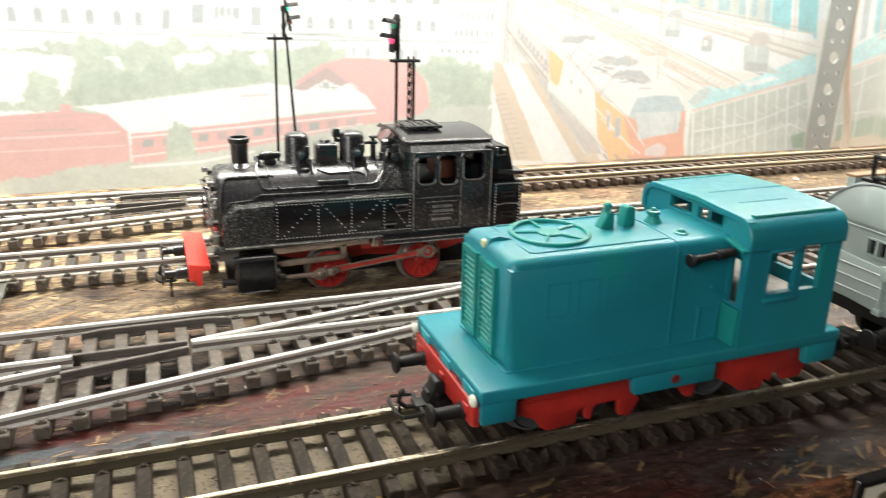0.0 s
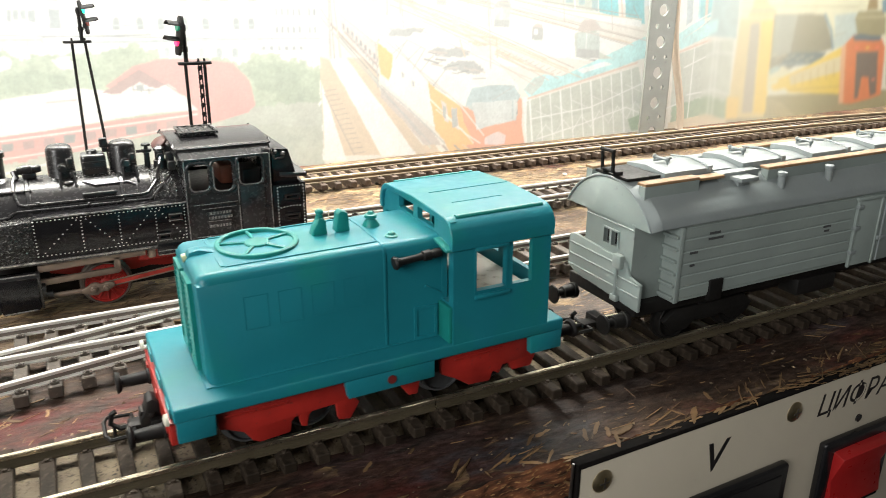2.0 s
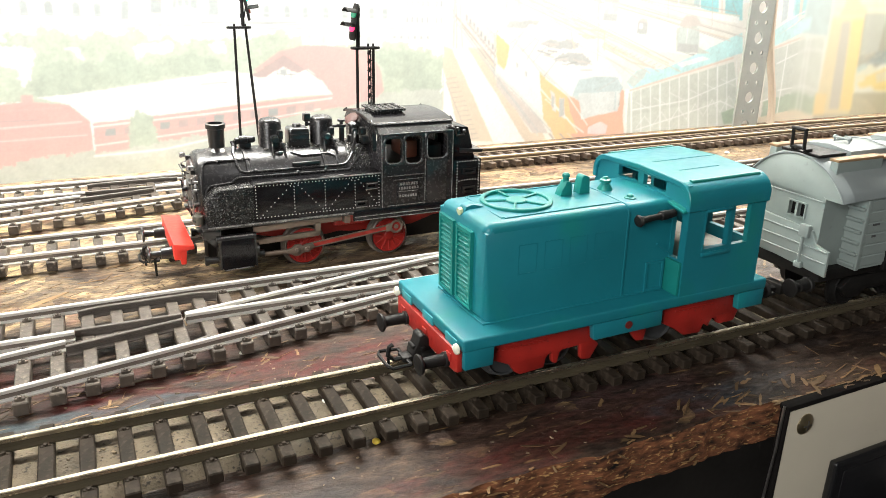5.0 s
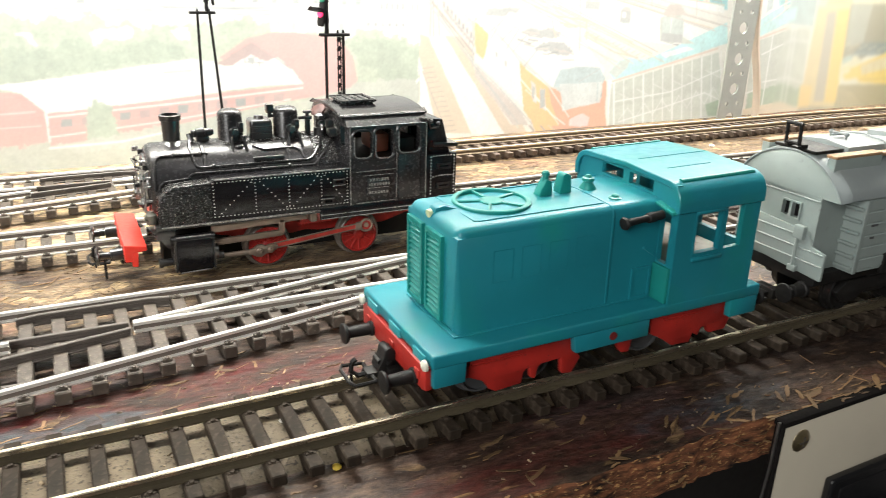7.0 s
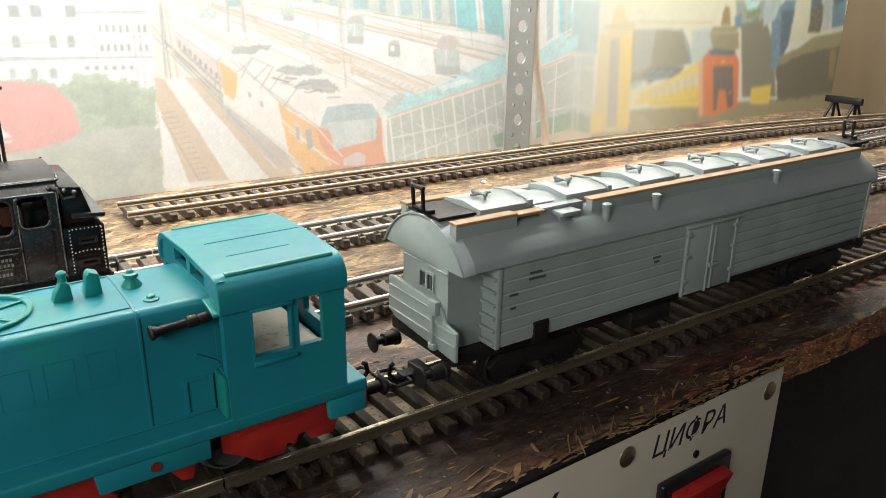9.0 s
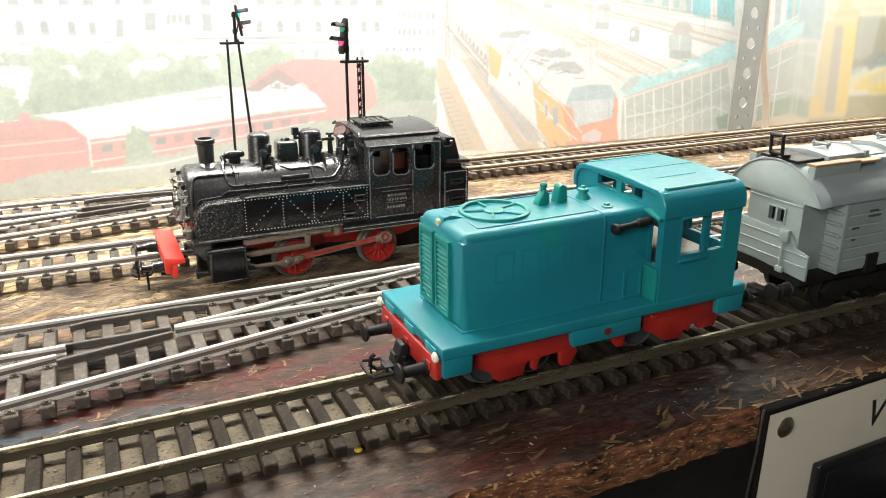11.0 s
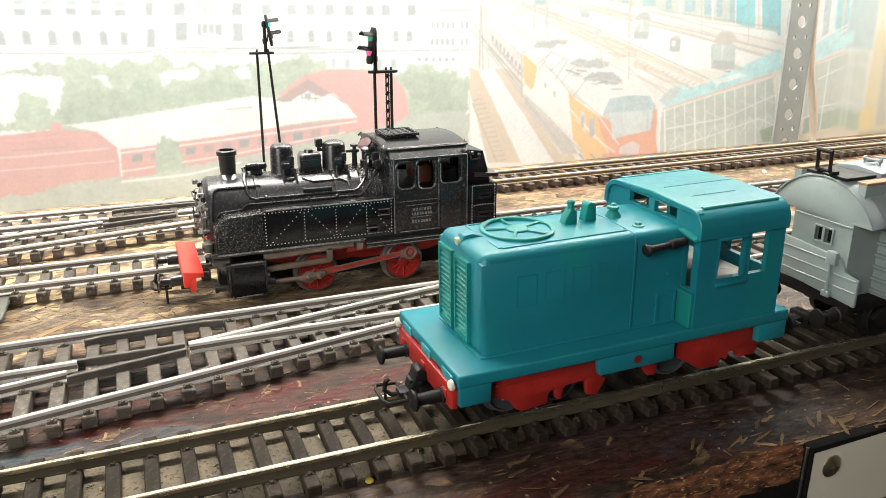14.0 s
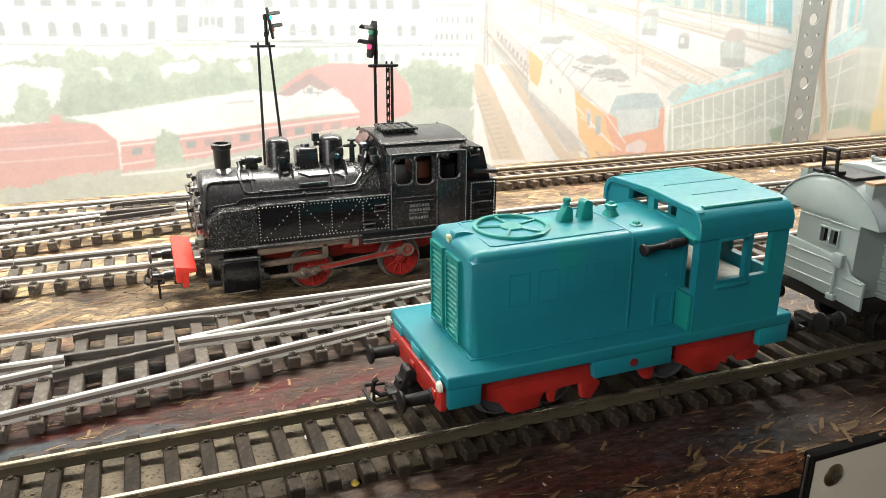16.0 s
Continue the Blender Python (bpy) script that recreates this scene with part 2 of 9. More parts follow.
def board_material():
    """Chipboard under thin dark-brown paint: brush streaks along the tracks, worn and reddish patches, flakes that show through."""
    m, n, l, p = node_mat("painted_flake_board")
    co = n.new("ShaderNodeTexCoord")

    def grains(scale, detail, stretch, rough=0.55):
        mp, t = n.new("ShaderNodeMapping"), n.new("ShaderNodeTexNoise")
        mp.inputs["Scale"].default_value = stretch
        t.inputs["Scale"].default_value, t.inputs["Detail"].default_value, t.inputs["Roughness"].default_value = scale, detail, rough
        l.new(co.outputs["Object"], mp.inputs[0]), l.new(mp.outputs[0], t.inputs[0])
        return t.outputs[0]

    def mix(fac, a, b):
        mx = n.new("ShaderNodeMix")
        mx.data_type = "RGBA"
        l.new(fac, mx.inputs["Factor"])
        for key, v in (("A", a), ("B", b)):
            if isinstance(v, tuple):
                mx.inputs[key].default_value = (*v, 1)
            else:
                l.new(v, mx.inputs[key])
        return mx.outputs["Result"]

    def cut(v, a, b):
        r = n.new("ShaderNodeMapRange")
        r.inputs["From Min"].default_value, r.inputs["From Max"].default_value = a, b
        l.new(v, r.inputs[0])
        return r.outputs[0]

    def times(a, b):
        t = n.new("ShaderNodeMath")
        t.operation = "MULTIPLY"
        l.new(a, t.inputs[0])
        l.new(b, t.inputs[1])
        return t.outputs[0]

    def flakes_of(turn, size):
        """Pressed flakes lying one way: long cells with a tone of their own, and the gaps between them."""
        r1, r2, v, e, sep_c = n.new("ShaderNodeMapping"), n.new("ShaderNodeMapping"), n.new("ShaderNodeTexVoronoi"), n.new("ShaderNodeTexVoronoi"), n.new("ShaderNodeSeparateColor")
        wob, add, shift = n.new("ShaderNodeTexNoise"), n.new("ShaderNodeVectorMath"), n.new("ShaderNodeVectorMath")
        wob.inputs["Scale"].default_value = 240
        shift.operation, shift.inputs["Scale"].default_value = "SCALE", 0.0035
        r1.inputs["Rotation"].default_value, r2.inputs["Scale"].default_value = (0, 0, turn), (0.30, 1, 1)
        l.new(co.outputs["Object"], wob.inputs[0]), l.new(wob.outputs["Color"], shift.inputs[0])
        l.new(co.outputs["Object"], add.inputs[0]), l.new(shift.outputs[0], add.inputs[1])
        l.new(add.outputs[0], r1.inputs[0]), l.new(r1.outputs[0], r2.inputs[0])
        for node in (v, e):
            node.voronoi_dimensions, node.inputs["Scale"].default_value = "2D", size
            l.new(r2.outputs[0], node.inputs["Vector"])
        e.feature = "DISTANCE_TO_EDGE"
        l.new(v.outputs["Color"], sep_c.inputs[0])
        return sep_c.outputs[0], cut(e.outputs["Distance"], 0.0, 0.09)

    def blend(fac, a, b):
        mx = n.new("ShaderNodeMix")
        l.new(fac, mx.inputs[0]), l.new(a, mx.inputs[2]), l.new(b, mx.inputs[3])
        return mx.outputs[0]
    way = cut(grains(52, 2, (0.7, 1, 1)), 0.47, 0.53)
    (tone_a, gap_a), (tone_b, gap_b) = flakes_of(0.25, 330), flakes_of(-0.55, 420)
    flake_tone, flake_gap = blend(way, tone_a, tone_b), blend(way, gap_a, gap_b)
    streak = grains(190, 7, (0.34, 1, 1), 0.62)
    paint = ramp_of(n, [(0.28, (0.007, 0.005, 0.004)), (0.44, (0.030, 0.018, 0.0125)), (0.58, (0.066, 0.042, 0.029)), (0.76, (0.15, 0.105, 0.070))])
    l.new(streak, paint.inputs[0])
    col = paint.outputs[0]
    col = mix(times(cut(grains(24, 3, (0.6, 1, 1)), 0.50, 0.62), cut(streak, 0.35, 0.6)), col, (0.095, 0.017, 0.015))
    col = mix(times(cut(grains(31, 3, (0.5, 1, 1)), 0.55, 0.66), cut(streak, 0.3, 0.7)), col, (0.040, 0.043, 0.046))
    sep = n.new("ShaderNodeSeparateXYZ")
    l.new(co.outputs["Object"], sep.inputs[0])
    fade = cut(sep.outputs[0], 0.20, 0.03)
    keep = n.new("ShaderNodeMath")
    keep.operation, keep.inputs[1].default_value, keep.inputs[2].default_value = "MULTIPLY_ADD", 0.56, 0.44
    l.new(fade, keep.inputs[0])
    worn_zone = times(cut(sep.outputs[1], 0.178, 0.215), keep.outputs[0])
    bare = ramp_of(n, [(0.12, (0.055, 0.038, 0.026)), (0.42, (0.20, 0.143, 0.090)), (0.62, (0.33, 0.24, 0.14)), (0.86, (0.56, 0.41, 0.21))])
    l.new(blend(cut(grains(330, 5, (0.4, 1, 1)), 0.3, 0.8), flake_tone, streak), bare.inputs[0])
    col = mix(times(cut(grains(38, 4, (0.5, 1, 1)), 0.28, 0.50), worn_zone), col, bare.outputs[0])
    rim = n.new("ShaderNodeMath")
    rim.operation, rim.inputs[0].default_value = "SUBTRACT", 1.0
    l.new(flake_gap, rim.inputs[1])
    rim_soft = n.new("ShaderNodeMath")
    rim_soft.operation, rim_soft.inputs[1].default_value = "MULTIPLY", 0.6
    l.new(times(rim.outputs[0], cut(grains(75, 3, (0.6, 1, 1)), 0.46, 0.64)), rim_soft.inputs[0])
    col = mix(rim_soft.outputs[0], col, (0.030, 0.021, 0.015))
    col = mix(times(cut(flake_tone, 0.90, 0.94), cut(grains(46, 3, (0.7, 1, 1)), 0.50, 0.60)), col, (0.19, 0.125, 0.062))
    warp = grains(60, 4, (0.5, 1, 1))

    def spill(x, y, rx, ry, colour, col):
        """A spill of other paint: an oval with a torn edge."""
        d = []
        for out, c, r in ((sep.outputs[0], x, rx), (sep.outputs[1], y, ry)):
            a, b, e = n.new("ShaderNodeMath"), n.new("ShaderNodeMath"), n.new("ShaderNodeMath")
            a.operation, b.operation, e.operation = "SUBTRACT", "DIVIDE", "MULTIPLY"
            a.inputs[1].default_value, b.inputs[1].default_value = c, r
            l.new(out, a.inputs[0]), l.new(a.outputs[0], b.inputs[0]), l.new(b.outputs[0], e.inputs[0]), l.new(b.outputs[0], e.inputs[1])
            d.append(e.outputs[0])
        s, w = n.new("ShaderNodeMath"), n.new("ShaderNodeMath")
        w.operation = "MULTIPLY_ADD"
        w.inputs[1].default_value, w.inputs[2].default_value = 3.0, -1.5
        l.new(warp, w.inputs[0])
        l.new(d[0], s.inputs[0]), l.new(d[1], s.inputs[1])
        s2 = n.new("ShaderNodeMath")
        l.new(s.outputs[0], s2.inputs[0]), l.new(w.outputs[0], s2.inputs[1])
        return mix(times(cut(s2.outputs[0], 1.0, 0.5), cut(streak, 0.40, 0.60)), col, colour)
    col = spill(0.035, 0.141, 0.070, 0.013, (0.058, 0.009, 0.007), col)
    col = spill(-0.028, 0.136, 0.040, 0.006, (0.040, 0.052, 0.058), col)
    col = spill(0.060, 0.090, 0.050, 0.006, (0.055, 0.014, 0.011), col)
    col = spill(0.165, 0.097, 0.060, 0.009, (0.018, 0.0125, 0.0105), col)
    col = spill(0.085, 0.098, 0.045, 0.007, (0.040, 0.021, 0.016), col)
    col = spill(0.120, 0.092, 0.030, 0.005, (0.036, 0.038, 0.043), col)
    for turn, size, edge in ((0.35, 520, 0.655), (-0.5, 610, 0.67), (1.1, 560, 0.68)):
        mp, t = n.new("ShaderNodeMapping"), n.new("ShaderNodeTexNoise")
        mp.inputs["Rotation"].default_value, mp.inputs["Scale"].default_value = (0, 0, turn), (0.14, 1, 1)
        t.inputs["Scale"].default_value, t.inputs["Detail"].default_value = size, 3
        l.new(co.outputs["Object"], mp.inputs[0]), l.new(mp.outputs[0], t.inputs[0])
        col = mix(times(cut(t.outputs[0], edge, edge + 0.04), cut(grains(70, 3, (0.7, 1, 1)), 0.42, 0.58)), col, (0.20, 0.125, 0.055))
    speck, tone_v = n.new("ShaderNodeHueSaturation"), n.new("ShaderNodeMapRange")
    tone_v.inputs["From Min"].default_value, tone_v.inputs["From Max"].default_value = 0.34, 0.68
    tone_v.inputs["To Min"].default_value, tone_v.inputs["To Max"].default_value = 0.50, 1.65
    l.new(grains(820, 5, (0.45, 1, 1), 0.65), tone_v.inputs[0]), l.new(tone_v.outputs[0], speck.inputs["Value"]), l.new(col, speck.inputs["Color"])
    l.new(speck.outputs[0], p.inputs["Base Color"])
    rr = n.new("ShaderNodeMapRange")
    rr.inputs["To Min"].default_value, rr.inputs["To Max"].default_value = 0.36, 0.70
    l.new(grains(90, 4, (0.4, 1, 1)), rr.inputs[0]), l.new(rr.outputs[0], p.inputs["Roughness"])
    hsum = n.new("ShaderNodeMath")
    height = n.new("ShaderNodeMath")
    height.operation, height.inputs[1].default_value = "MULTIPLY_ADD", 0.35
    l.new(flake_tone, height.inputs[0]), l.new(streak, height.inputs[2])
    l.new(height.outputs[0], hsum.inputs[0]), l.new(grains(420, 4, (0.5, 1, 1)), hsum.inputs[1])
    b = n.new("ShaderNodeBump")
    p.inputs["Specular IOR Level"].default_value = 0.26
    b.inputs["Strength"].default_value, b.inputs["Distance"].default_value = 0.7, 0.0008
    l.new(hsum.outputs[0], b.inputs["Height"]), l.new(b.outputs[0], p.inputs["Normal"])
    return m


BOARD = board_material()
SAND = surface("olive_sand_bed", (0.125, 0.097, 0.062), 0.5, 90, 1300, 0.8, 0.1, bump=0.8, dirt=(0.035, 0.027, 0.019), dirt_at=0.56)

# ---- building helpers: all places in millimetres ----
MM = 0.001
VIEW_FIT = [Matrix.Identity(4)]  # how the thing being built is moved and stretched to fit the camera's view


def thing(name, x, y, z, label="", category="", group="", kind=""):
    ob = new(name)
    ob.empty_display_size = 0.01
    ob.location = (x * MM, y * MM, z * MM)
    return tagged(ob, label, category, group, kind)


def view_fitted(a, b, scale=(1, 1, 1), pitch=0.0):
    """A fit to the camera's view that brings the point a to b, with a slight size change and a nose-down pitch in
    degrees.
    """
    return Matrix.Translation(b) @ Matrix.Rotation(radians(-pitch), 4, "Y") @ Matrix.Diagonal((*scale, 1)) @ Matrix.Translation([-v for v in a])


def origin(ob):
    p = Vector((0, 0, 0))
    while ob is not None:
        p += ob.location
        ob = ob.parent
    return p


def finish(name, bm, material, sharp=0.6):
    bmesh.ops.recalc_face_normals(bm, faces=bm.faces)
    for e in bm.edges:
        if len(e.link_faces) == 2 and e.calc_face_angle(0) > sharp:
            e.smooth = False
    for f in bm.faces:
        f.smooth = True
    me = bpy.data.meshes.new(name)
    bm.to_mesh(me)
    bm.free()
    me.materials.append(material)
    return me


def part(name, bm, material, parent=None, label=""):
    """Links a bmesh, built in millimetres of the place, as one mesh object under its thing."""
    o = origin(parent)
    bm.transform(VIEW_FIT[0])
    bm.transform(Matrix.Translation(-o) @ Matrix.Scale(MM, 4))
    ob = new(name, finish(name, bm, material))
    ob.parent = parent
    return tagged(ob, label)


def piece(name, mesh, parent, x, y, z, rz=0.0, ry=0.0):
    """One more object on a shared mesh (built round its own zero, in metres)."""
    ob = new(name, mesh)
    ob.parent = parent
    ob.location = Vector((x * MM, y * MM, z * MM)) - origin(parent)
    if rz or ry:
        ob.rotation_euler = (0, radians(ry), radians(rz))
    return ob


def shared(name, bm, material):
    bm.transform(Matrix.Scale(MM, 4))
    return finish(name, bm, material)


def merged(bm, other, m=None):
    if m is not None:
        other.transform(m)
    me = bpy.data.meshes.new("tmp")
    other.to_mesh(me)
    other.free()
    bm.from_mesh(me)
    bpy.data.meshes.remove(me)
    return bm


def box(bm, x0, x1, y0, y1, z0, z1, r=0.0, seg=2, m=None):
    b = bmesh.new()
    bmesh.ops.create_cube(b, size=1)
    b.transform(Matrix.Translation(((x0 + x1) / 2, (y0 + y1) / 2, (z0 + z1) / 2)) @ Matrix.Diagonal((x1 - x0, y1 - y0, z1 - z0, 1)))
    if r > 0:
        bmesh.ops.bevel(b, geom=b.edges[:], offset=r, segments=seg, affect="EDGES", profile=0.5)
    return merged(bm, b, m)


def rod(bm, p, q, r0, r1=None, n=12, caps=True):
    p, q = Vector(p), Vector(q)
    b = bmesh.new()
    bmesh.ops.create_cone(b, cap_ends=caps, segments=n, radius1=r0, radius2=r0 if r1 is None else r1, depth=(q - p).length)
    return merged(bm, b, Matrix.Translation((p + q) / 2) @ (q - p).to_track_quat("Z", "Y").to_matrix().to_4x4())


def ball(bm, p, r, sx=1, sy=1, sz=1, u=12, v=8):
    b = bmesh.new()
    bmesh.ops.create_uvsphere(b, u_segments=u, v_segments=v, radius=r)
    return merged(bm, b, Matrix.Translation(p) @ Matrix.Diagonal((sx, sy, sz, 1)))


def lathe(bm, p, q, profile, n=24):
    """Turned shape: profile of (way along p to q in mm, radius)."""
    p, q = Vector(p), Vector(q)
    b = bmesh.new()
    rings = []
    for h, r in profile:
        rings.append([b.verts.new((r * math.cos(2 * math.pi * i / n), r * math.sin(2 * math.pi * i / n), h)) for i in range(n)])
    for a, c in zip(rings, rings[1:]):
        for i in range(n):
            b.faces.new((a[i], a[(i + 1) % n], c[(i + 1) % n], c[i]))
    b.faces.new(rings[0][::-1])
    b.faces.new(rings[-1])
    return merged(bm, b, Matrix.Translation(p) @ (q - p).to_track_quat("Z", "Y").to_matrix().to_4x4())


def tube(bm, pts, r, n=8):
    """A bent wire or pipe through the points."""
    pts = [Vector(p) for p in pts]
    b = bmesh.new()
    rings = []
    side = None
    for i, p in enumerate(pts):
        d = (pts[min(i + 1, len(pts) - 1)] - pts[max(i - 1, 0)]).normalized()
        if side is None:
            side = d.orthogonal().normalized()
        side = (side - d * side.dot(d)).normalized()
        up = d.cross(side)
        rings.append([b.verts.new(p + r * (math.cos(2 * math.pi * k / n) * side + math.sin(2 * math.pi * k / n) * up)) for k in range(n)])
    for a, c in zip(rings, rings[1:]):
        for k in range(n):
            b.faces.new((a[k], a[(k + 1) % n], c[(k + 1) % n], c[k]))
    b.faces.new(rings[0][::-1])
    b.faces.new(rings[-1])
    return merged(bm, b)


def prism(bm, pts, axis, a, c, r=0.0, seg=2):
    """An outline of two coordinates pushed along the third axis from a to c."""
    b = bmesh.new()

    def at(u, v, w):
        return {"x": (w, u, v), "y": (u, w, v), "z": (u, v, w)}[axis]
    lo = [b.verts.new(at(u, v, a)) for u, v in pts]
    hi = [b.verts.new(at(u, v, c)) for u, v in pts]
    k = len(pts)
    b.faces.new(lo[::-1])
    b.faces.new(hi)
    for i in range(k):
        b.faces.new((lo[i], lo[(i + 1) % k], hi[(i + 1) % k], hi[i]))
    if r > 0:
        bmesh.ops.recalc_face_normals(b, faces=b.faces)
        bmesh.ops.bevel(b, geom=[e for e in b.edges if e.calc_face_angle(0) > 0.5], offset=r, segments=seg, affect="EDGES", profile=0.5)
    return merged(bm, b)


def plate(bm, axis, at0, at1, u0, u1, v0, v1, holes):
    """A wall between at0 and at1 on the axis, with rectangular openings (u0, u1, v0, v1) that go through it."""
    us = sorted({u0, u1, *[h[0] for h in holes], *[h[1] for h in holes]})
    vs = sorted({v0, v1, *[h[2] for h in holes], *[h[3] for h in holes]})
    b = bmesh.new()
    memo = {}

    def vert(u, v, w):
        key = (u, v, w)
        if key not in memo:
            memo[key] = b.verts.new({"x": (w, u, v), "y": (u, w, v), "z": (u, v, w)}[axis])
        return memo[key]

    def solid(i, j):
        if not (0 <= i < len(us) - 1 and 0 <= j < len(vs) - 1):
            return False
        cu, cv = (us[i] + us[i + 1]) / 2, (vs[j] + vs[j + 1]) / 2
        return not any(h[0] < cu < h[1] and h[2] < cv < h[3] for h in holes)
    for i in range(len(us) - 1):
        for j in range(len(vs) - 1):
            if not solid(i, j):
                continue
            a, c, d, e = us[i], us[i + 1], vs[j], vs[j + 1]
            b.faces.new([vert(a, d, at0), vert(a, e, at0), vert(c, e, at0), vert(c, d, at0)])
            b.faces.new([vert(a, d, at1), vert(c, d, at1), vert(c, e, at1), vert(a, e, at1)])
            for di, dj, s, t in ((-1, 0, (a, d), (a, e)), (1, 0, (c, d), (c, e)), (0, -1, (a, d), (c, d)), (0, 1, (a, e), (c, e))):
                if not solid(i + di, j + dj):
                    b.faces.new([vert(*s, at0), vert(*t, at0), vert(*t, at1), vert(*s, at1)])
    return merged(bm, b)


def arc(cx, cy, r, a0, a1, n):
    return [(cx + r * math.cos(radians(a0 + (a1 - a0) * i / n)), cy + r * math.sin(radians(a0 + (a1 - a0) * i / n))) for i in range(n + 1)]


def bm_new():
    return bmesh.new()

# ---- the setting ----
rnd = random.Random(7)


def rough_line(x, amp, step, seed):
    return amp * (noise.noise(Vector((x / step, seed, 0.0))) + 0.5 * noise.noise(Vector((x / step * 2.7, seed + 9, 0.0))))


def front_edge(x):
    """How far forward the broken front edge of the board reaches."""
    return 84.6 + 0.018 * max(0, x - 130) + rough_line(x, 1.3, 14, 1.5) + rough_line(x, 0.6, 2.2, 4.5)


def base_board():
    """The flake-board that carries everything, with a ragged front edge."""
    xs = [-420 + 4 * i for i in range(75)] + [-120 + 1.6 * i for i in range(320)] + [392 + 6 * i for i in range(80)]
    bm = bmesh.new()
    rows = [[bm.verts.new((x, y, 0)) for x in xs] for y in (-1, 95, 120, 160, 200, 240, 280, 320, 353)]
    for x, v in zip(xs, rows[0]):
        v.co.y = front_edge(x)
        v.co.z = -0.25
    for a, c in zip(rows, rows[1:]):
        for i in range(len(xs) - 1):
            bm.faces.new((a[i], a[i + 1], c[i + 1], c[i]))
    top = part("ground", bm, BOARD)
    tagged(top, "dark brown painted flake-board baseboard, streaked and worn", "baseboard", kind="structure")
    bm = bmesh.new()
    depth = (-0.25, -1.4, -3.0, -4.6, -6.4, -8.4, -10.6)
    rows = []
    for k, z in enumerate(depth):
        rows.append([bm.verts.new((x, front_edge(x) + (0 if k == 0 else rough_line(x, 0.55, 2.3, 20 + 3 * k) - 0.35 * math.sin(math.pi * k / 6)), z)) for x in xs])
    rows.append([bm.verts.new((x, 140, -10.6)) for x in xs])
    for a, c in zip(rows, rows[1:]):
        for i in range(len(xs) - 1):
            bm.faces.new((a[i], c[i], c[i + 1], a[i + 1]))
    part("broken_edge", bm, CHIP, top, "raw broken edge of the flake-board, straw and brown fibres")


base_board()


def closing_walls():
    """Dim room round the layout, the shelf above it and the dark shelf below it."""
    bm = bm_new()
    box(bm, -1200, 1300, 353, 363, -300, 1400)
    tagged(part("wall_north", bm, ROOM), "plain dim wall behind the layout", "wall", kind="structure")
    bm = bm_new()
    box(bm, -1200, 1300, -1500, -1490, -700, 1400)
    tagged(part("wall_south", bm, ROOM), "plain dim wall of the room", "wall", kind="structure")
    # this wall stands close, its opening added to hold the fill light
    bm = bm_new()
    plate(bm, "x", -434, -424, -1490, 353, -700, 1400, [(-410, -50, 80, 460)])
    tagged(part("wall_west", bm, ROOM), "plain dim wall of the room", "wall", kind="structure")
    bm = bm_new()
    box(bm, 1300, 1310, -1500, 360, -700, 1400)
    tagged(part("wall_east", bm, ROOM), "plain dim wall of the room", "wall", kind="structure")
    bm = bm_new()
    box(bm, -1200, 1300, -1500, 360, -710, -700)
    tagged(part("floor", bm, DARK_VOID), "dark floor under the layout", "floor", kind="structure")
    bm = bm_new()
    box(bm, -1200, 1300, -1500, 360, 1400, 1410)
    tagged(part("ceiling", bm, ROOM), "plain ceiling of the room", "ceiling", kind="structure")
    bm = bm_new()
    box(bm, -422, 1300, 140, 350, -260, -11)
    tagged(part("cupboard_back", bm, DARK_VOID), "near-black carcass, the shade of the void under the baseboard in its colour", "cabinet", kind="structure")
    bm = bm_new()
    box(bm, -422, 1300, 84, 350, 350, 368)
    tagged(part("shelf_above", bm, ROOM), "shelf board above the layout", "shelf", kind="structure")
    # frame added round that opening, never in view
    bm = bm_new()
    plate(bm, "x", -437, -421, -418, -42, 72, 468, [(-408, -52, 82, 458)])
    tagged(part("fill_opening_frame", bm, BROWN_WOOD), "unseen added opening with a brown wooden frame, round the fill light", "window", kind="structure")
    bm = bm_new()
    box(bm, 742, 760, 268, 350, -2, 349, 0.8)
    box(bm, 760, 800, 250, 350, -2, 349, 1.2)
    box(bm, 748, 756, 262, 268.5, -2, 349, 1)
    tagged(part("door_frame", bm, BROWN_WOOD), "brown wooden frame at the end of the mural", "frame", kind="structure")


closing_walls()


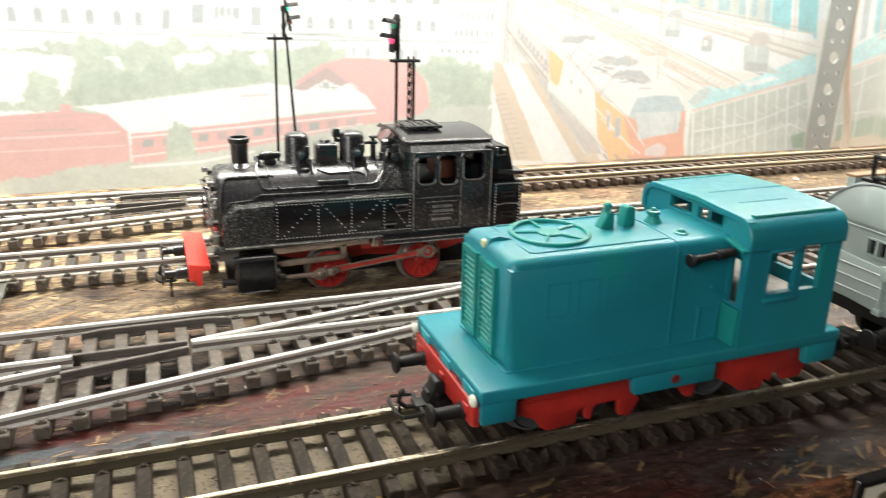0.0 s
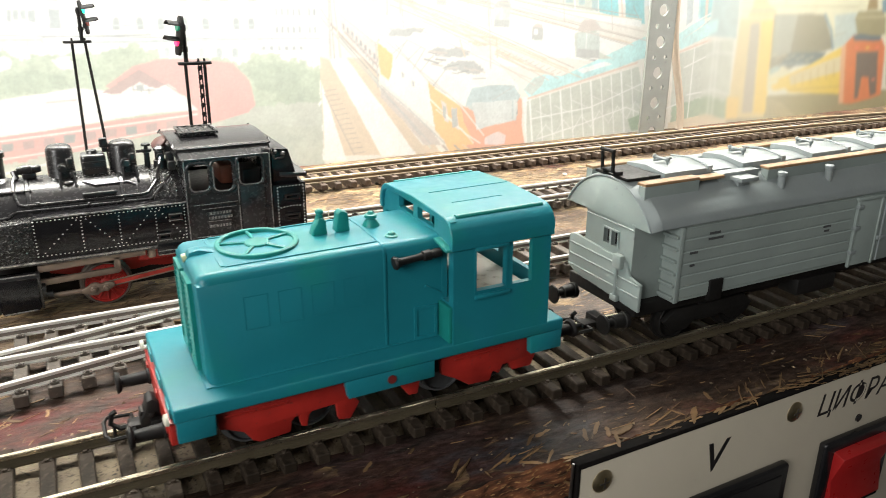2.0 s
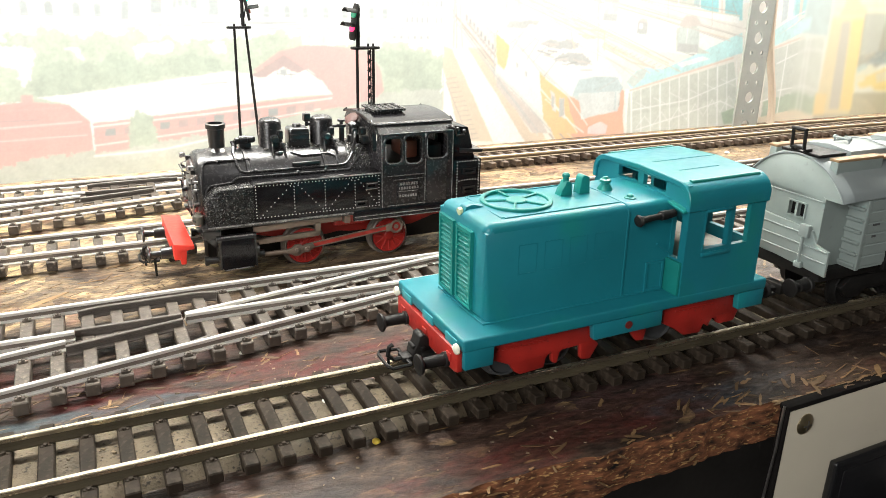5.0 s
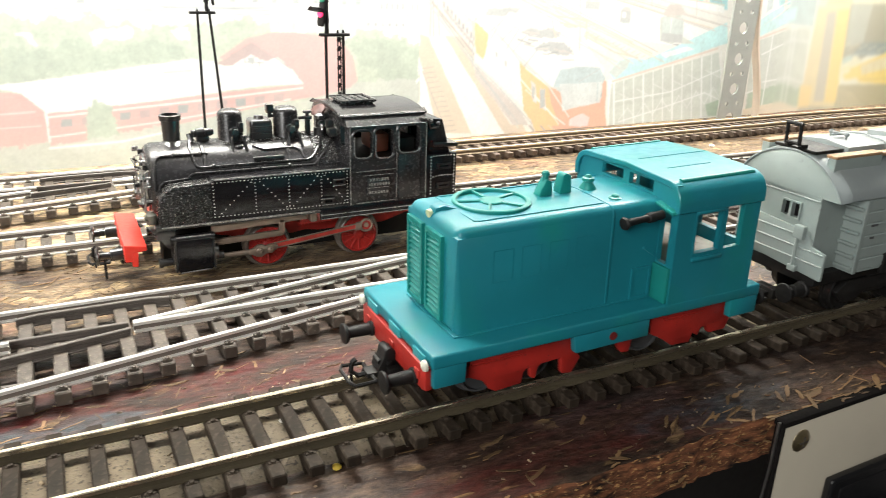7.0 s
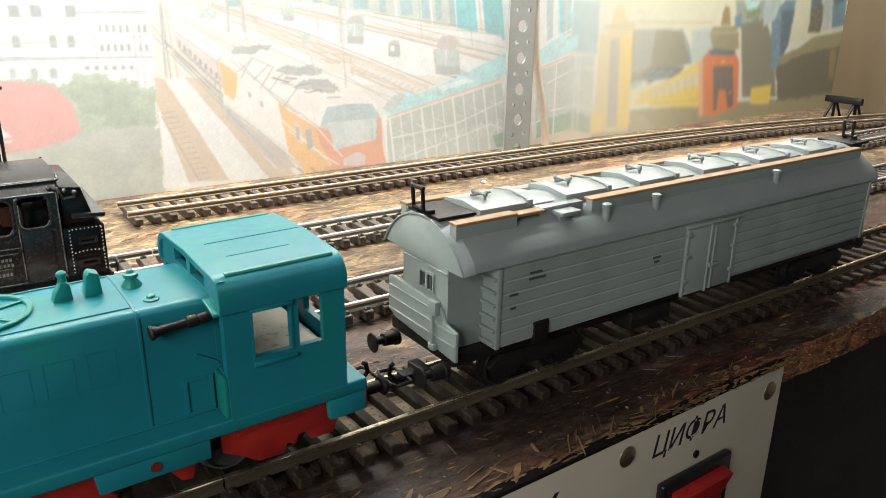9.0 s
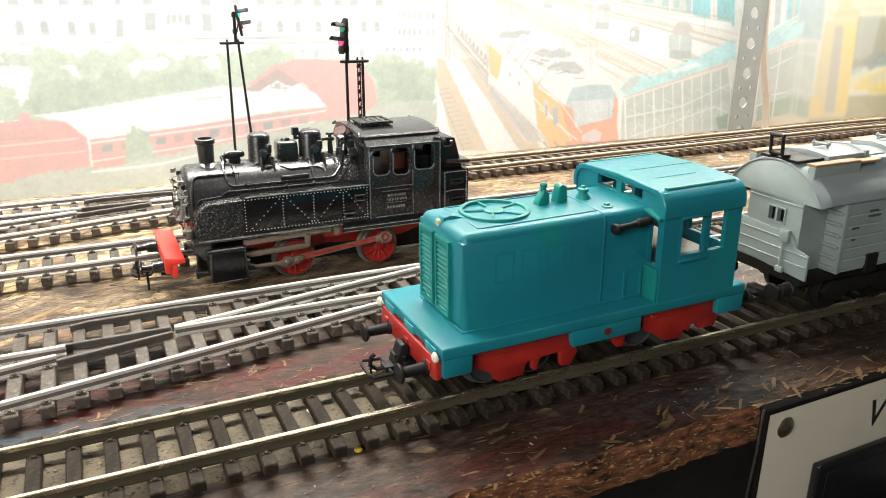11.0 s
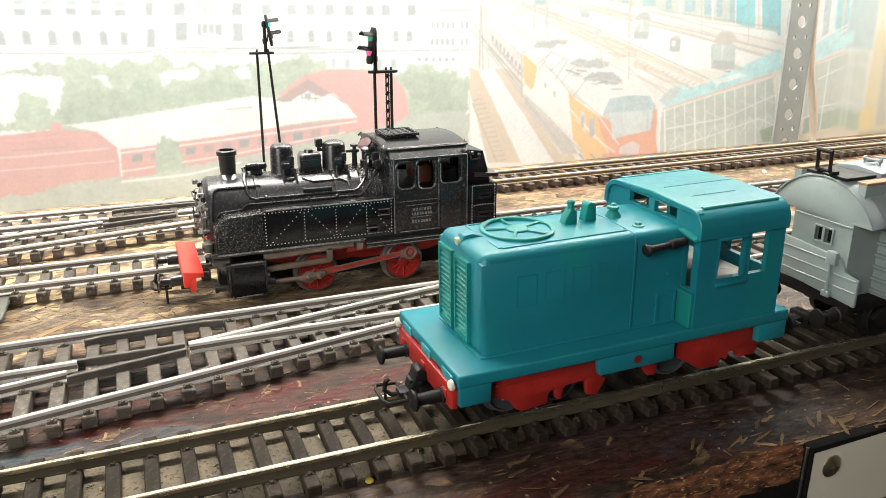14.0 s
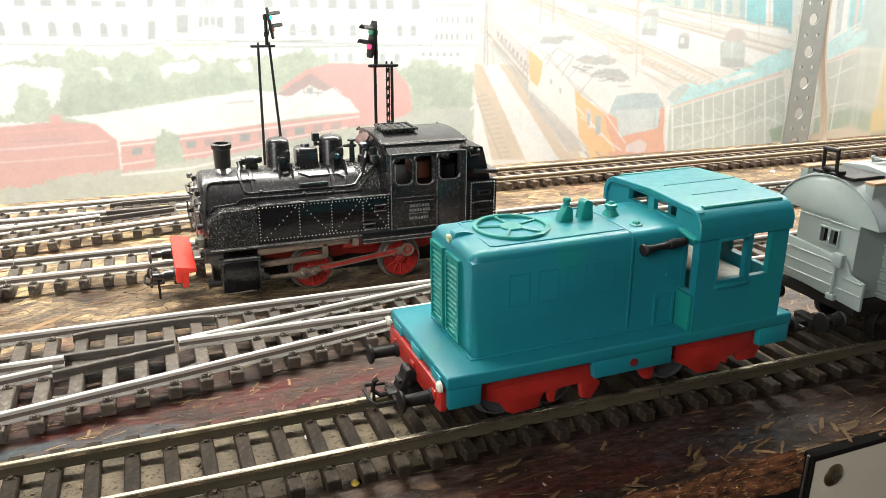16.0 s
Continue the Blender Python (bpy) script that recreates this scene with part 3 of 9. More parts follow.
def mural():
    """A photograph print on the wall behind the tracks; its tones, with glare and haze painted in, are laid on a fine
    sheet as vertex colours.
    """
    x0, x1, z0, z1, step = -160.0, 742.0, -0.5, 140.0, 0.52
    nx, nz = int((x1 - x0) / step) + 1, int((z1 - z0) / step) + 1
    gx, gz = np.meshgrid(np.linspace(x0, x1, nx), np.linspace(z0, z1, nz))
    ink = np.ones((nz, nx, 3))

    def soft(seed, size):
        """Smooth random field over the sheet, about -1 to 1."""
        r = np.random.RandomState(seed).rand(nz // size + 3, nx // size + 3) * 2 - 1
        u, v = np.arange(nz) / size, np.arange(nx) / size
        iu, iv = u.astype(int), v.astype(int)
        fu, fv = (u - iu)[:, None], (v - iv)[None]
        return (r[iu][:, iv] * (1 - fu) + r[iu + 1][:, iv] * fu) * (1 - fv) + (r[iu][:, iv + 1] * (1 - fu) + r[iu + 1][:, iv + 1] * fu) * fv
    wob_x, wob_z = soft(1, 12) + 0.7 * soft(2, 5) + 0.5 * soft(8, 2), soft(3, 12) + 0.7 * soft(5, 5) + 0.5 * soft(9, 2)

    def window(pts, pad):
        xs, zs = [p[0] for p in pts], [p[1] for p in pts]
        i0, i1 = int((min(xs) - pad - x0) / step), int((max(xs) + pad - x0) / step) + 2
        k0, k1 = int((min(zs) - pad - z0) / step), int((max(zs) + pad - z0) / step) + 2
        return slice(max(k0, 0), max(min(k1, nz), 0)), slice(max(i0, 0), max(min(i1, nx), 0))

    def fill(colour, *pts, rough=0.22):
        w = window(pts, 1 + 2.5 * rough)
        px, pz = gx[w] + rough * wob_x[w], gz[w] + rough * wob_z[w]
        acc = np.zeros(px.shape)
        for ox, oz in ((-0.3, -0.15), (0.1, -0.3), (0.3, 0.15), (-0.1, 0.3)):
            inside = np.zeros(px.shape, bool)
            for (ax, az), (bx, bz) in zip(pts, pts[1:] + pts[:1]):
                if az == bz:
                    continue
                inside ^= ((az > pz + oz * step) != (bz > pz + oz * step)) & (px + ox * step < (bx - ax) * (pz + oz * step - az) / (bz - az) + ax)
            acc += inside
        ink[w] = ink[w] * (1 - acc[..., None] / 4) + np.array(colour) * acc[..., None] / 4

    def line(colour, wide, *pts):
        for (ax, az), (bx, bz) in zip(pts, pts[1:]):
            w = window(((ax, az), (bx, bz)), wide + 1)
            dx, dz = bx - ax, bz - az
            t = np.clip(((gx[w] - ax) * dx + (gz[w] - az) * dz) / (dx * dx + dz * dz + 1e-9), 0, 1)
            far = np.hypot(gx[w] - ax - t * dx, gz[w] - az - t * dz)
            k = np.clip((wide / 2 - far) / step + 0.5, 0, 1)[..., None]
            ink[w] = ink[w] * (1 - k) + np.array(colour) * k

    def windows(colour, xs, za, zb, w, h, arched):
        for i, x in enumerate(xs):
            z = za + (zb - za) * i / (len(xs) - 1)
            top = ((x + w * 0.85, z - w * 0.14), (x + w * 0.5, z), (x + w * 0.15, z - w * 0.14), (x, z - w * 0.45)) if arched else ((x, z),)
            fill(colour, (x, z - h), (x + w, z - h), (x + w, z - (w * 0.45 if arched else 0)), *top)
    WHITE, PALE = (0.82, 0.83, 0.815), (0.60, 0.64, 0.58)
    MINT, LEAF, LEAF2, GREYLEAF, DUSTY = (0.66, 0.74, 0.70), (0.52, 0.60, 0.49), (0.46, 0.54, 0.44), (0.56, 0.60, 0.54), (0.53, 0.57, 0.50)
    ROSE, RED, SALMON, PINKWHITE, ROSEGREY = (0.76, 0.43, 0.40), (0.64, 0.28, 0.265), (0.68, 0.41, 0.37), (0.76, 0.66, 0.64), (0.50, 0.38, 0.36)
    SANDPALE, SKYPALE, OCHRE, GREYTAN = (0.78, 0.76, 0.71), (0.80, 0.84, 0.84), (0.70, 0.60, 0.47), (0.46, 0.41, 0.36)
    AMBER, ORANGE, GLASSBLUE, SLATE, KIOSK = (0.84, 0.56, 0.24), (0.78, 0.42, 0.26), (0.28, 0.40, 0.42), (0.36, 0.39, 0.38), (0.58, 0.65, 0.62)
    GLASSGREY, TEALPALE, SALMONPALE, GRASS, AQUA = (0.53, 0.57, 0.54), (0.50, 0.77, 0.78), (0.74, 0.58, 0.49), (0.30, 0.44, 0.28), (0.22, 0.62, 0.66)
    OLIVE, OCHREDK, UMBER, SMOKE = (0.33, 0.285, 0.165), (0.56, 0.39, 0.10), (0.32, 0.21, 0.08), (0.23, 0.21, 0.165)
    BLUE, DEEPBLUE, MISTWHITE, MISTBLUE, WARMWHITE = (0.14, 0.28, 0.42), (0.06, 0.14, 0.22), (0.74, 0.71, 0.57), (0.50, 0.58, 0.60), (0.72, 0.62, 0.44)
    YELLOW, ORANGERED, PLUM, LAMPRED, LAMPYEL = (0.84, 0.60, 0.07), (0.74, 0.18, 0.04), (0.15, 0.10, 0.10), (0.90, 0.20, 0.14), (0.85, 0.62, 0.10)
    CYANPALE, LEAFDK, OLIVEDK = (0.40, 0.54, 0.56), (0.20, 0.28, 0.14), (0.13, 0.11, 0.075)
    TOWER = (0.72, 0.59, 0.30)
    TRAINWHITE, GREYWARM, SLATEPALE, SCREEN, VISOR = (0.83, 0.81, 0.78), (0.62, 0.57, 0.53), (0.50, 0.52, 0.51), (0.66, 0.70, 0.69), (0.50, 0.60, 0.61)
    PANE, PANE2 = (0.43, 0.475, 0.48), (0.53, 0.59, 0.60)
    # station front, trees and red carriages
    fill(WHITE, (-152.5, 140.9), (163.4, 160.4), (163.3, -30.5), (-185.1, 12.7))
    line(PANE2, 0.47, (-117.3, 94.0), (-43.8, 92.6), (3.1, 91.7), (19.2, 90.6))
    line(PANE2, 0.47, (53.3, 89.9), (139.3, 88.2))
    line(PALE, 0.47, (-99.8, 95.6), (-1.0, 94.5))
    line(PANE, 0.5875, (-122.7, 68.8), (-47.9, 66.9), (-11.4, 65.5), (7.0, 65.6), (19.1, 67.4), (59.2, 66.1), (132.8, 63.0))
    line(PALE, 0.705, (-102.6, 81.6), (1.7, 79.5))
    windows(PANE2, (-116.7, -109.0, -101.2, -93.2, -85.1, -76.7, -67.3, -58.5, -49.0, -39.5, -30.1, -20.6, -11.2, -1.9), 88.8, 87.5, 4.1, 2.2, False)
    windows(PANE, (-117.4, -109.7, -101.9, -93.9, -85.7, -77.4, -67.9, -59.1, -49.6, -40.0, -30.6, -21.1, -11.7, -2.3), 85.6, 83.8, 4.3, 2.7, False)
    windows(PANE, (-108.8, -100.8, -92.7, -84.5, -76.0, -66.4, -57.6, -48.1, -38.6, -28.9, -19.7, -9.5, -1.2), 77.6, 74.8, 3.1, 6.0, True)
    fill(PANE, (10.8, 86.5), (13.6, 86.4), (12.9, 80.7), (10.1, 80.8))
    fill(PANE, (22.0, 86.3), (26.6, 86.3), (26.0, 80.9), (21.5, 81.0))
    fill(PANE, (46.7, 86.0), (51.0, 86.0), (50.5, 80.5), (46.2, 80.6))
    fill(PANE, (10.0, 75.7), (13.3, 75.6), (12.4, 67.6), (9.1, 67.7))
    fill(PANE, (21.9, 78.1), (26.9, 78.0), (26.1, 70.1), (21.1, 70.3))
    fill(PANE, (31.0, 77.4), (41.6, 77.2), (41.2, 72.0), (30.5, 72.3))
    fill(PANE, (46.5, 77.6), (51.0, 77.5), (50.4, 69.4), (45.8, 69.6))
    fill(PANE2, (30.6, 81.1), (31.4, 88.8), (33.6, 92.3), (37.1, 93.4), (40.4, 92.2), (41.9, 88.7), (41.2, 80.9))
    line(WHITE, 0.47, (34.4, 92.5), (32.5, 72.2))
    line(WHITE, 0.47, (37.1, 92.4), (35.2, 72.1))
    line(WHITE, 0.47, (39.8, 92.4), (37.9, 72.0))
    line(PALE, 0.47, (8.4, 77.9), (20.1, 76.7))
    line(PINKWHITE, 0.705, (19.3, 69.9), (42.8, 70.1))
    line(PALE, 1.41, (18.9, 65.4), (42.3, 65.1))
    line(TEALPALE, 0.47, (28.5, 64.6), (38.5, 64.5))
    line(PALE, 0.94, (42.2, 64.1), (56.4, 64.1))
    windows(PANE, (59.4, 71.1, 79.7, 88.6, 98.3, 108.2, 116.3, 129.6), 85.4, 84.5, 4.3, 4.8, False)
    windows(PANE, (70.4, 80.1, 88.9, 98.7, 108.1, 121.9, 129.0), 74.0, 72.6, 2.9, 5.4, True)
    line(PALE, 0.47, (52.4, 78.5), (139.2, 77.8))
    line(PANE, 0.47, (139.8, 81.6), (162.6, 81.3))
    line(PANE2, 0.47, (139.1, 71.2), (162.7, 71.2))
    line(PANE2, 0.47, (139.9, 86.5), (151.6, 86.4))
    line(PANE2, 0.47, (139.8, 81.6), (139.6, 60.0))
    windows(PANE, (141.6, 144.4, 147.2, 150.0, 152.8, 157.9, 160.4), 76.9, 76.5, 1.45, 3.4, False)
    windows(PANE, (141.5, 144.3, 147.1, 149.9, 152.8, 157.9, 160.5), 68.7, 68.1, 1.45, 3.2, False)
    windows(PANE, (134.6, 138.2, 142.0, 145.6, 149.2, 152.8), 59.6, 59.2, 1.7, 1.9, False)
    # cornices, lamp posts and the glass porch of the station
    line(PANE, 0.8, (42.8, 66.2), (85.3, 66.1))
    line(PANE2, 1.2, (56.0, 63.6), (85.2, 63.3), (134.2, 63.0))
    line(PANE, 0.6, (132.3, 81.7), (164.2, 82.2))
    line(PANE, 0.6, (134.2, 63.0), (164.0, 62.5))
    line(PANE2, 0.6, (53.0, 70.6), (134.0, 69.4))
    line(PANE2, 0.5, (-40.0, 70.6), (8.0, 69.6))
    for x in (66.0, 75.6, 84.6, 93.8, 103.2, 114.6, 126.0):
        line(PALE, 0.5, (x, 86.0), (x - 0.3, 66.4))
    for x in (156.1, 158.8):
        line(PANE2, 0.6, (x, 76.6), (x - 0.2, 47.1))
    line(MINT, 0.7, (8.1, 78.7), (18.7, 77.7))
    for x in (15.1, 18.7):
        line(MINT, 0.7, (x, 77.7), (x, 64.4))
    fill(WHITE, (29.8, 69.5), (33.0, 72.8), (37.0, 73.4), (40.6, 71.6), (41.7, 67.3), (30.2, 67.6))
    fill(MINT, (19.7, 65.2), (38.5, 64.2), (38.5, 61.8), (19.7, 63.2), rough=0.6)
    fill(LEAF, (-172.4, 62.6), (-73.3, 59.3), (-36.4, 59.9), (-32.8, 62.1), (-25.0, 63.4), (-20.0, 64.7), (-5.1, 61.7), (11.5, 63.5), (18.5, 61.7), (25.6, 59.4), (41.8, 58.5), (53.3, 58.0), (61.4, 60.3), (74.9, 60.5), (87.3, 60.6), (89.9, 55.9), (126.5, 54.3), (133.3, 58.0), (141.4, 54.2), (163.1, 50.4), (162.1, -1.3), (95.2, 13.9), (-40.0, 35.1), (-177.4, 42.7), rough=2.2)
    fill(WHITE, (-172.2, 63.2), (-49.2, 58.6), (-25.6, 56.5), (-24.8, 52.6), (-28.3, 49.4), (-31.4, 40.4), (-33.9, 41.0), (-33.7, 48.5), (-42.1, 50.2), (-44.0, 46.0), (-48.1, 38.6), (-64.7, 39.3), (-176.4, 46.7), rough=1.4)
    fill(WHITE, (12.0, 55.7), (18.0, 57.5), (29.1, 58.0), (27.9, 53.5), (21.9, 52.7), (17.6, 53.5), (13.4, 50.6), rough=1)
    fill(WHITE, (-14.9, 56.5), (-8.1, 56.2), (-7.1, 51.2), (-9.1, 51.8), (-10.1, 54.3), rough=0.8)
    fill(WHITE, (44.1, 56.3), (50.7, 57.6), (51.8, 52.3), (47.7, 53.0), rough=0.8)
    fill(LEAF2, (-25.0, 48.0), (-11.2, 49.7), (5.5, 52.6), (17.0, 48.1), (37.4, 53.0), (50.0, 49.0), (49.6, 44.5), (-19.6, 37.8), (-27.4, 38.4), rough=2)
    fill(LEAF2, (126.5, 50.6), (140.4, 51.4), (161.8, 48.1), (161.9, 31.1), (145.0, 30.8), (130.9, 40.4), rough=2)
    fill(GREYLEAF, (107.5, 24.0), (129.8, 32.3), (161.9, 32.0), (162.1, -1.3), (106.8, 4.0), rough=1.6)
    fill(WHITE, (87.8, 63.0), (126.7, 61.6), (126.6, 54.9), (88.0, 56.0))
    windows(PANE2, (90.2, 97.2, 105.3, 113.2, 120.6), 60.7, 59.6, 2.8, 4.5, True)
    fill(GREYLEAF, (-32.9, 60.6), (-25.1, 61.7), (-25.2, 58.4), (-30.2, 57.7), (-34.0, 58.4), rough=1.2)
    fill(SALMON, (-180.3, 31.5), (-65.9, 32.2), (-53.2, 33.1), (-31.3, 34.4), (-15.7, 32.7), (-8.4, 25.5), (-8.5, 11.1), (-70.7, 3.6), (-188.3, -0.1))
    fill(ROSE, (-33.6, 37.1), (-29.1, 37.2), (-29.2, 33.3), (-33.7, 33.1))
    line(PINKWHITE, 0.705, (-95.5, 23.4), (-41.7, 23.8), (-12.0, 24.8))
    line(ROSE, 0.705, (-94.2, 30.3), (-53.6, 30.7), (-18.1, 31.4))
    line(ROSEGREY, 0.47, (-50.0, 26.5), (-27.9, 26.6))
    line(PINKWHITE, 0.47, (-96.5, 18.2), (-42.5, 18.3), (-10.4, 18.9))
    fill(DUSTY, (-188.3, -0.1), (-70.5, 4.8), (-8.4, 11.9), (39.4, 16.0), (107.5, 25.1), (162.7, 19.8), (163.0, -47.2), (-192.8, -17.6), rough=1.2)
    fill(SALMON, (-7.4, 24.4), (101.8, 31.9), (108.2, 25.7), (95.6, 24.3), (39.3, 15.5), (-7.7, 10.2))
    fill(ROSE, (64.3, 44.7), (76.6, 52.7), (85.7, 55.3), (99.9, 55.5), (120.4, 52.3), (127.5, 44.0), (129.5, 32.4), (126.0, 29.1), (108.1, 25.1), (99.3, 28.0), (98.0, 37.8), (90.7, 43.8), (79.6, 46.3), (68.2, 42.1))
    fill(WHITE, (-27.7, 36.1), (-19.7, 36.8), (1.5, 38.6), (52.3, 44.6), (69.6, 42.0), (79.6, 46.6), (90.8, 44.1), (97.4, 38.4), (102.4, 31.8), (84.4, 31.9), (40.3, 27.4), (-7.4, 23.9), (-10.5, 27.2), (-15.7, 32.7))
    fill(ROSEGREY, (62.7, 41.9), (70.5, 46.8), (79.2, 51.4), (85.0, 47.6), (89.2, 43.8), (85.5, 42.5), (78.4, 46.0), (68.6, 41.1), rough=0.4)
    for x, z in ((75.4, 44.4), (78.6, 43.6), (82.0, 42.6)):
        line(SLATE, 0.5, (x, z), (x + 0.1, z - 2.0))
    line(SLATE, 0.5, (75.4, 42.6), (84.3, 42.0))
    line(ROSEGREY, 0.47, (71.7, 44.3), (79.6, 47.1), (89.3, 44.4), (96.3, 39.0))
    fill(PANE, (76.7, 44.6), (80.1, 44.9), (79.9, 42.2), (77.1, 42.1))
    line(ROSEGREY, 0.47, (40.1, 39.2), (51.9, 39.5))
    line(WHITE, 0.705, (-7.1, 22.3), (40.2, 25.3), (101.8, 29.9))
    line(ROSE, 0.705, (-7.6, 18.1), (39.8, 20.9), (104.6, 27.1))
    line(WHITE, 0.5875, (-7.7, 13.9), (39.5, 17.9), (95.7, 24.9))
    fill(SLATE, (-2.5, 21.1), (1.6, 21.4), (1.3, 18.1), (-2.9, 17.7))
    fill(ROSEGREY, (5.1, 21.6), (9.3, 21.9), (8.9, 18.6), (4.7, 18.2))
    fill(ROSEGREY, (12.8, 22.2), (17.1, 22.5), (16.7, 19.1), (12.4, 18.7))
    fill(SLATE, (20.6, 22.7), (25.0, 23.0), (24.6, 19.7), (20.3, 19.3))
    fill(ROSEGREY, (28.6, 23.3), (33.0, 23.6), (32.7, 20.2), (28.2, 19.8))
    fill(ROSEGREY, (36.6, 23.9), (41.1, 24.2), (40.8, 20.8), (36.3, 20.4))
    fill(SLATE, (44.8, 24.5), (49.4, 24.8), (49.1, 21.4), (44.5, 20.9))
    fill(ROSEGREY, (53.2, 25.1), (57.8, 25.4), (57.6, 22.0), (52.9, 21.5))
    fill(ROSEGREY, (61.6, 25.7), (66.4, 26.0), (66.1, 22.5), (61.4, 22.1))
    fill(SLATE, (70.3, 26.3), (75.0, 26.6), (74.8, 23.1), (70.0, 22.7))
    fill(ROSEGREY, (79.0, 26.9), (83.9, 27.3), (83.7, 23.7), (78.8, 23.3))
    fill(ROSEGREY, (87.9, 27.6), (92.9, 27.9), (92.7, 24.4), (87.7, 23.9))
    fill(LEAF2, (8.2, 23.6), (11.5, 28.6), (14.7, 25.7), (19.1, 20.5), (17.8, 12.5), (5.8, 12.3), rough=1.6)
    fill(GREYLEAF, (-5.4, 10.8), (21.0, 14.4), (44.7, 16.1), (44.2, 10.0), (2.6, 5.9), rough=1.4)
    line(WHITE, 0.94, (-8.3, 9.2), (20.6, 10.1), (44.5, 13.9))
    # platforms, white and orange train, glazed footbridge
    fill(SANDPALE, (163.4, 160.4), (1046.1, 215.1), (1354.9, -178.3), (163.3, -30.5))
    fill(SKYPALE, (163.4, 160.4), (1046.1, 215.1), (1140.8, 94.5), (363.7, 75.6), (261.8, 89.5), (190.3, 90.0), (163.9, 84.6))
    fill(CYANPALE, (195.9, 112.3), (204.7, 112.4), (205.8, 84.1), (198.6, 84.2))
    fill(PALE, (209.8, 112.5), (227.1, 112.8), (228.5, 88.3), (212.5, 89.8))
    fill(PALE, (227.1, 112.8), (322.9, 114.1), (328.5, 72.9), (262.3, 83.4), (228.4, 89.7))
    fill(CYANPALE, (230.6, 112.8), (235.6, 112.9), (237.3, 86.9), (232.2, 87.0))
    fill(CYANPALE, (241.4, 113.0), (245.0, 113.0), (247.0, 85.7), (243.3, 85.7))
    fill(CYANPALE, (250.5, 113.1), (254.9, 113.2), (257.2, 84.6), (252.7, 84.6))
    fill(CYANPALE, (263.5, 113.3), (272.6, 113.4), (275.5, 83.0), (266.2, 83.1))
    fill(CYANPALE, (278.8, 113.5), (282.6, 113.6), (286.0, 81.2), (282.0, 81.3))
    fill(CYANPALE, (291.3, 113.7), (298.4, 113.8), (302.4, 79.7), (295.0, 79.8))
    fill(CYANPALE, (304.5, 113.9), (309.3, 114.0), (313.8, 78.1), (308.8, 78.2))
    fill(CYANPALE, (313.0, 114.0), (317.1, 114.1), (322.0, 77.1), (317.7, 77.2))
    line(WHITE, 0.94, (239.6, 112.9), (241.7, 82.2))
    line(WHITE, 0.94, (260.5, 113.2), (263.3, 80.2))
    line(WHITE, 0.94, (288.5, 113.6), (292.4, 77.4))
    line(WHITE, 0.94, (310.6, 114.0), (315.4, 75.3))
    fill(AQUA, (326.3, 114.2), (339.9, 114.4), (347.4, 69.9), (332.9, 72.8))
    fill(AQUA, (345.0, 114.5), (359.5, 114.7), (367.6, 65.3), (353.2, 67.4))
    fill(CYANPALE, (322.1, 114.1), (326.3, 114.2), (332.0, 72.8), (327.5, 74.2))
    line(SALMONPALE, 0.94, (342.4, 114.4), (350.2, 69.1))
    line(SLATE, 0.47, (357.7, 75.7), (363.0, 68.2))
    fill(WHITE, (211.1, 81.7), (257.1, 76.8), (367.5, 52.3), (327.8, 45.6), (291.3, 49.5), (225.8, 72.0))
    fill(WHITE, (225.0, 87.4), (270.2, 81.5), (365.0, 67.4), (365.7, 63.4), (270.6, 76.6))
    fill(WHITE, (167.4, 90.1), (192.1, 84.3), (285.8, 43.2), (257.6, 46.1), (177.2, 81.6))
    line(OCHRE, 0.705, (173.9, 86.7), (200.7, 80.7), (248.5, 64.7), (313.3, 40.9))
    line(OCHRE, 0.705, (183.7, 86.7), (225.7, 75.0), (297.7, 47.6))
    line(GREYTAN, 0.47, (192.1, 85.4), (240.6, 71.0), (317.5, 41.7))
    line(OCHRE, 0.94, (200.9, 77.8), (237.3, 64.4), (281.4, 46.7))
    line(OCHRE, 0.705, (225.2, 83.3), (274.9, 72.4), (365.0, 53.1))
    line(GREYTAN, 0.47, (232.4, 83.8), (278.7, 73.9), (364.5, 56.5))
    line(OCHRE, 0.705, (270.3, 80.3), (311.4, 73.9), (364.9, 68.1))
    line(GREYTAN, 0.47, (278.1, 80.8), (362.3, 70.2))
    line(OCHRE, 0.94, (249.0, 57.5), (285.9, 42.2), (302.9, 38.7))
    line(OCHRE, 0.705, (210.9, 85.5), (259.0, 77.4))
    fill(PINKWHITE, (170.7, 83.4), (199.5, 67.3), (226.5, 59.9), (251.5, 49.6), (277.5, 36.7), (274.5, 33.6), (243.2, 31.4), (224.2, 35.1), (201.8, 51.1), (174.1, 72.6))
    fill(WHITE, (173.9, 81.1), (199.6, 65.5), (226.6, 58.0), (249.8, 46.5), (266.2, 36.6), (245.0, 33.9), (222.1, 39.6), (200.0, 54.2), (174.0, 73.7))
    fill(PINKWHITE, (173.4, 72.6), (202.5, 51.0), (224.2, 34.5), (231.6, 2.1), (202.2, 39.4), (174.8, 64.5))
    fill(SLATE, (175.1, 69.7), (176.2, 68.8), (176.3, 66.2), (175.1, 67.1))
    fill(SLATE, (177.3, 67.7), (178.5, 66.8), (178.5, 64.1), (177.4, 65.0))
    fill(SLATE, (179.6, 65.6), (180.7, 64.7), (180.8, 62.1), (179.6, 63.0))
    fill(SLATE, (181.8, 63.5), (183.0, 62.6), (183.0, 60.0), (181.9, 60.9))
    fill(SLATE, (184.1, 61.4), (185.2, 60.5), (185.3, 57.8), (184.1, 58.8))
    fill(SLATE, (186.4, 59.3), (187.5, 58.4), (187.6, 55.7), (186.4, 56.6))
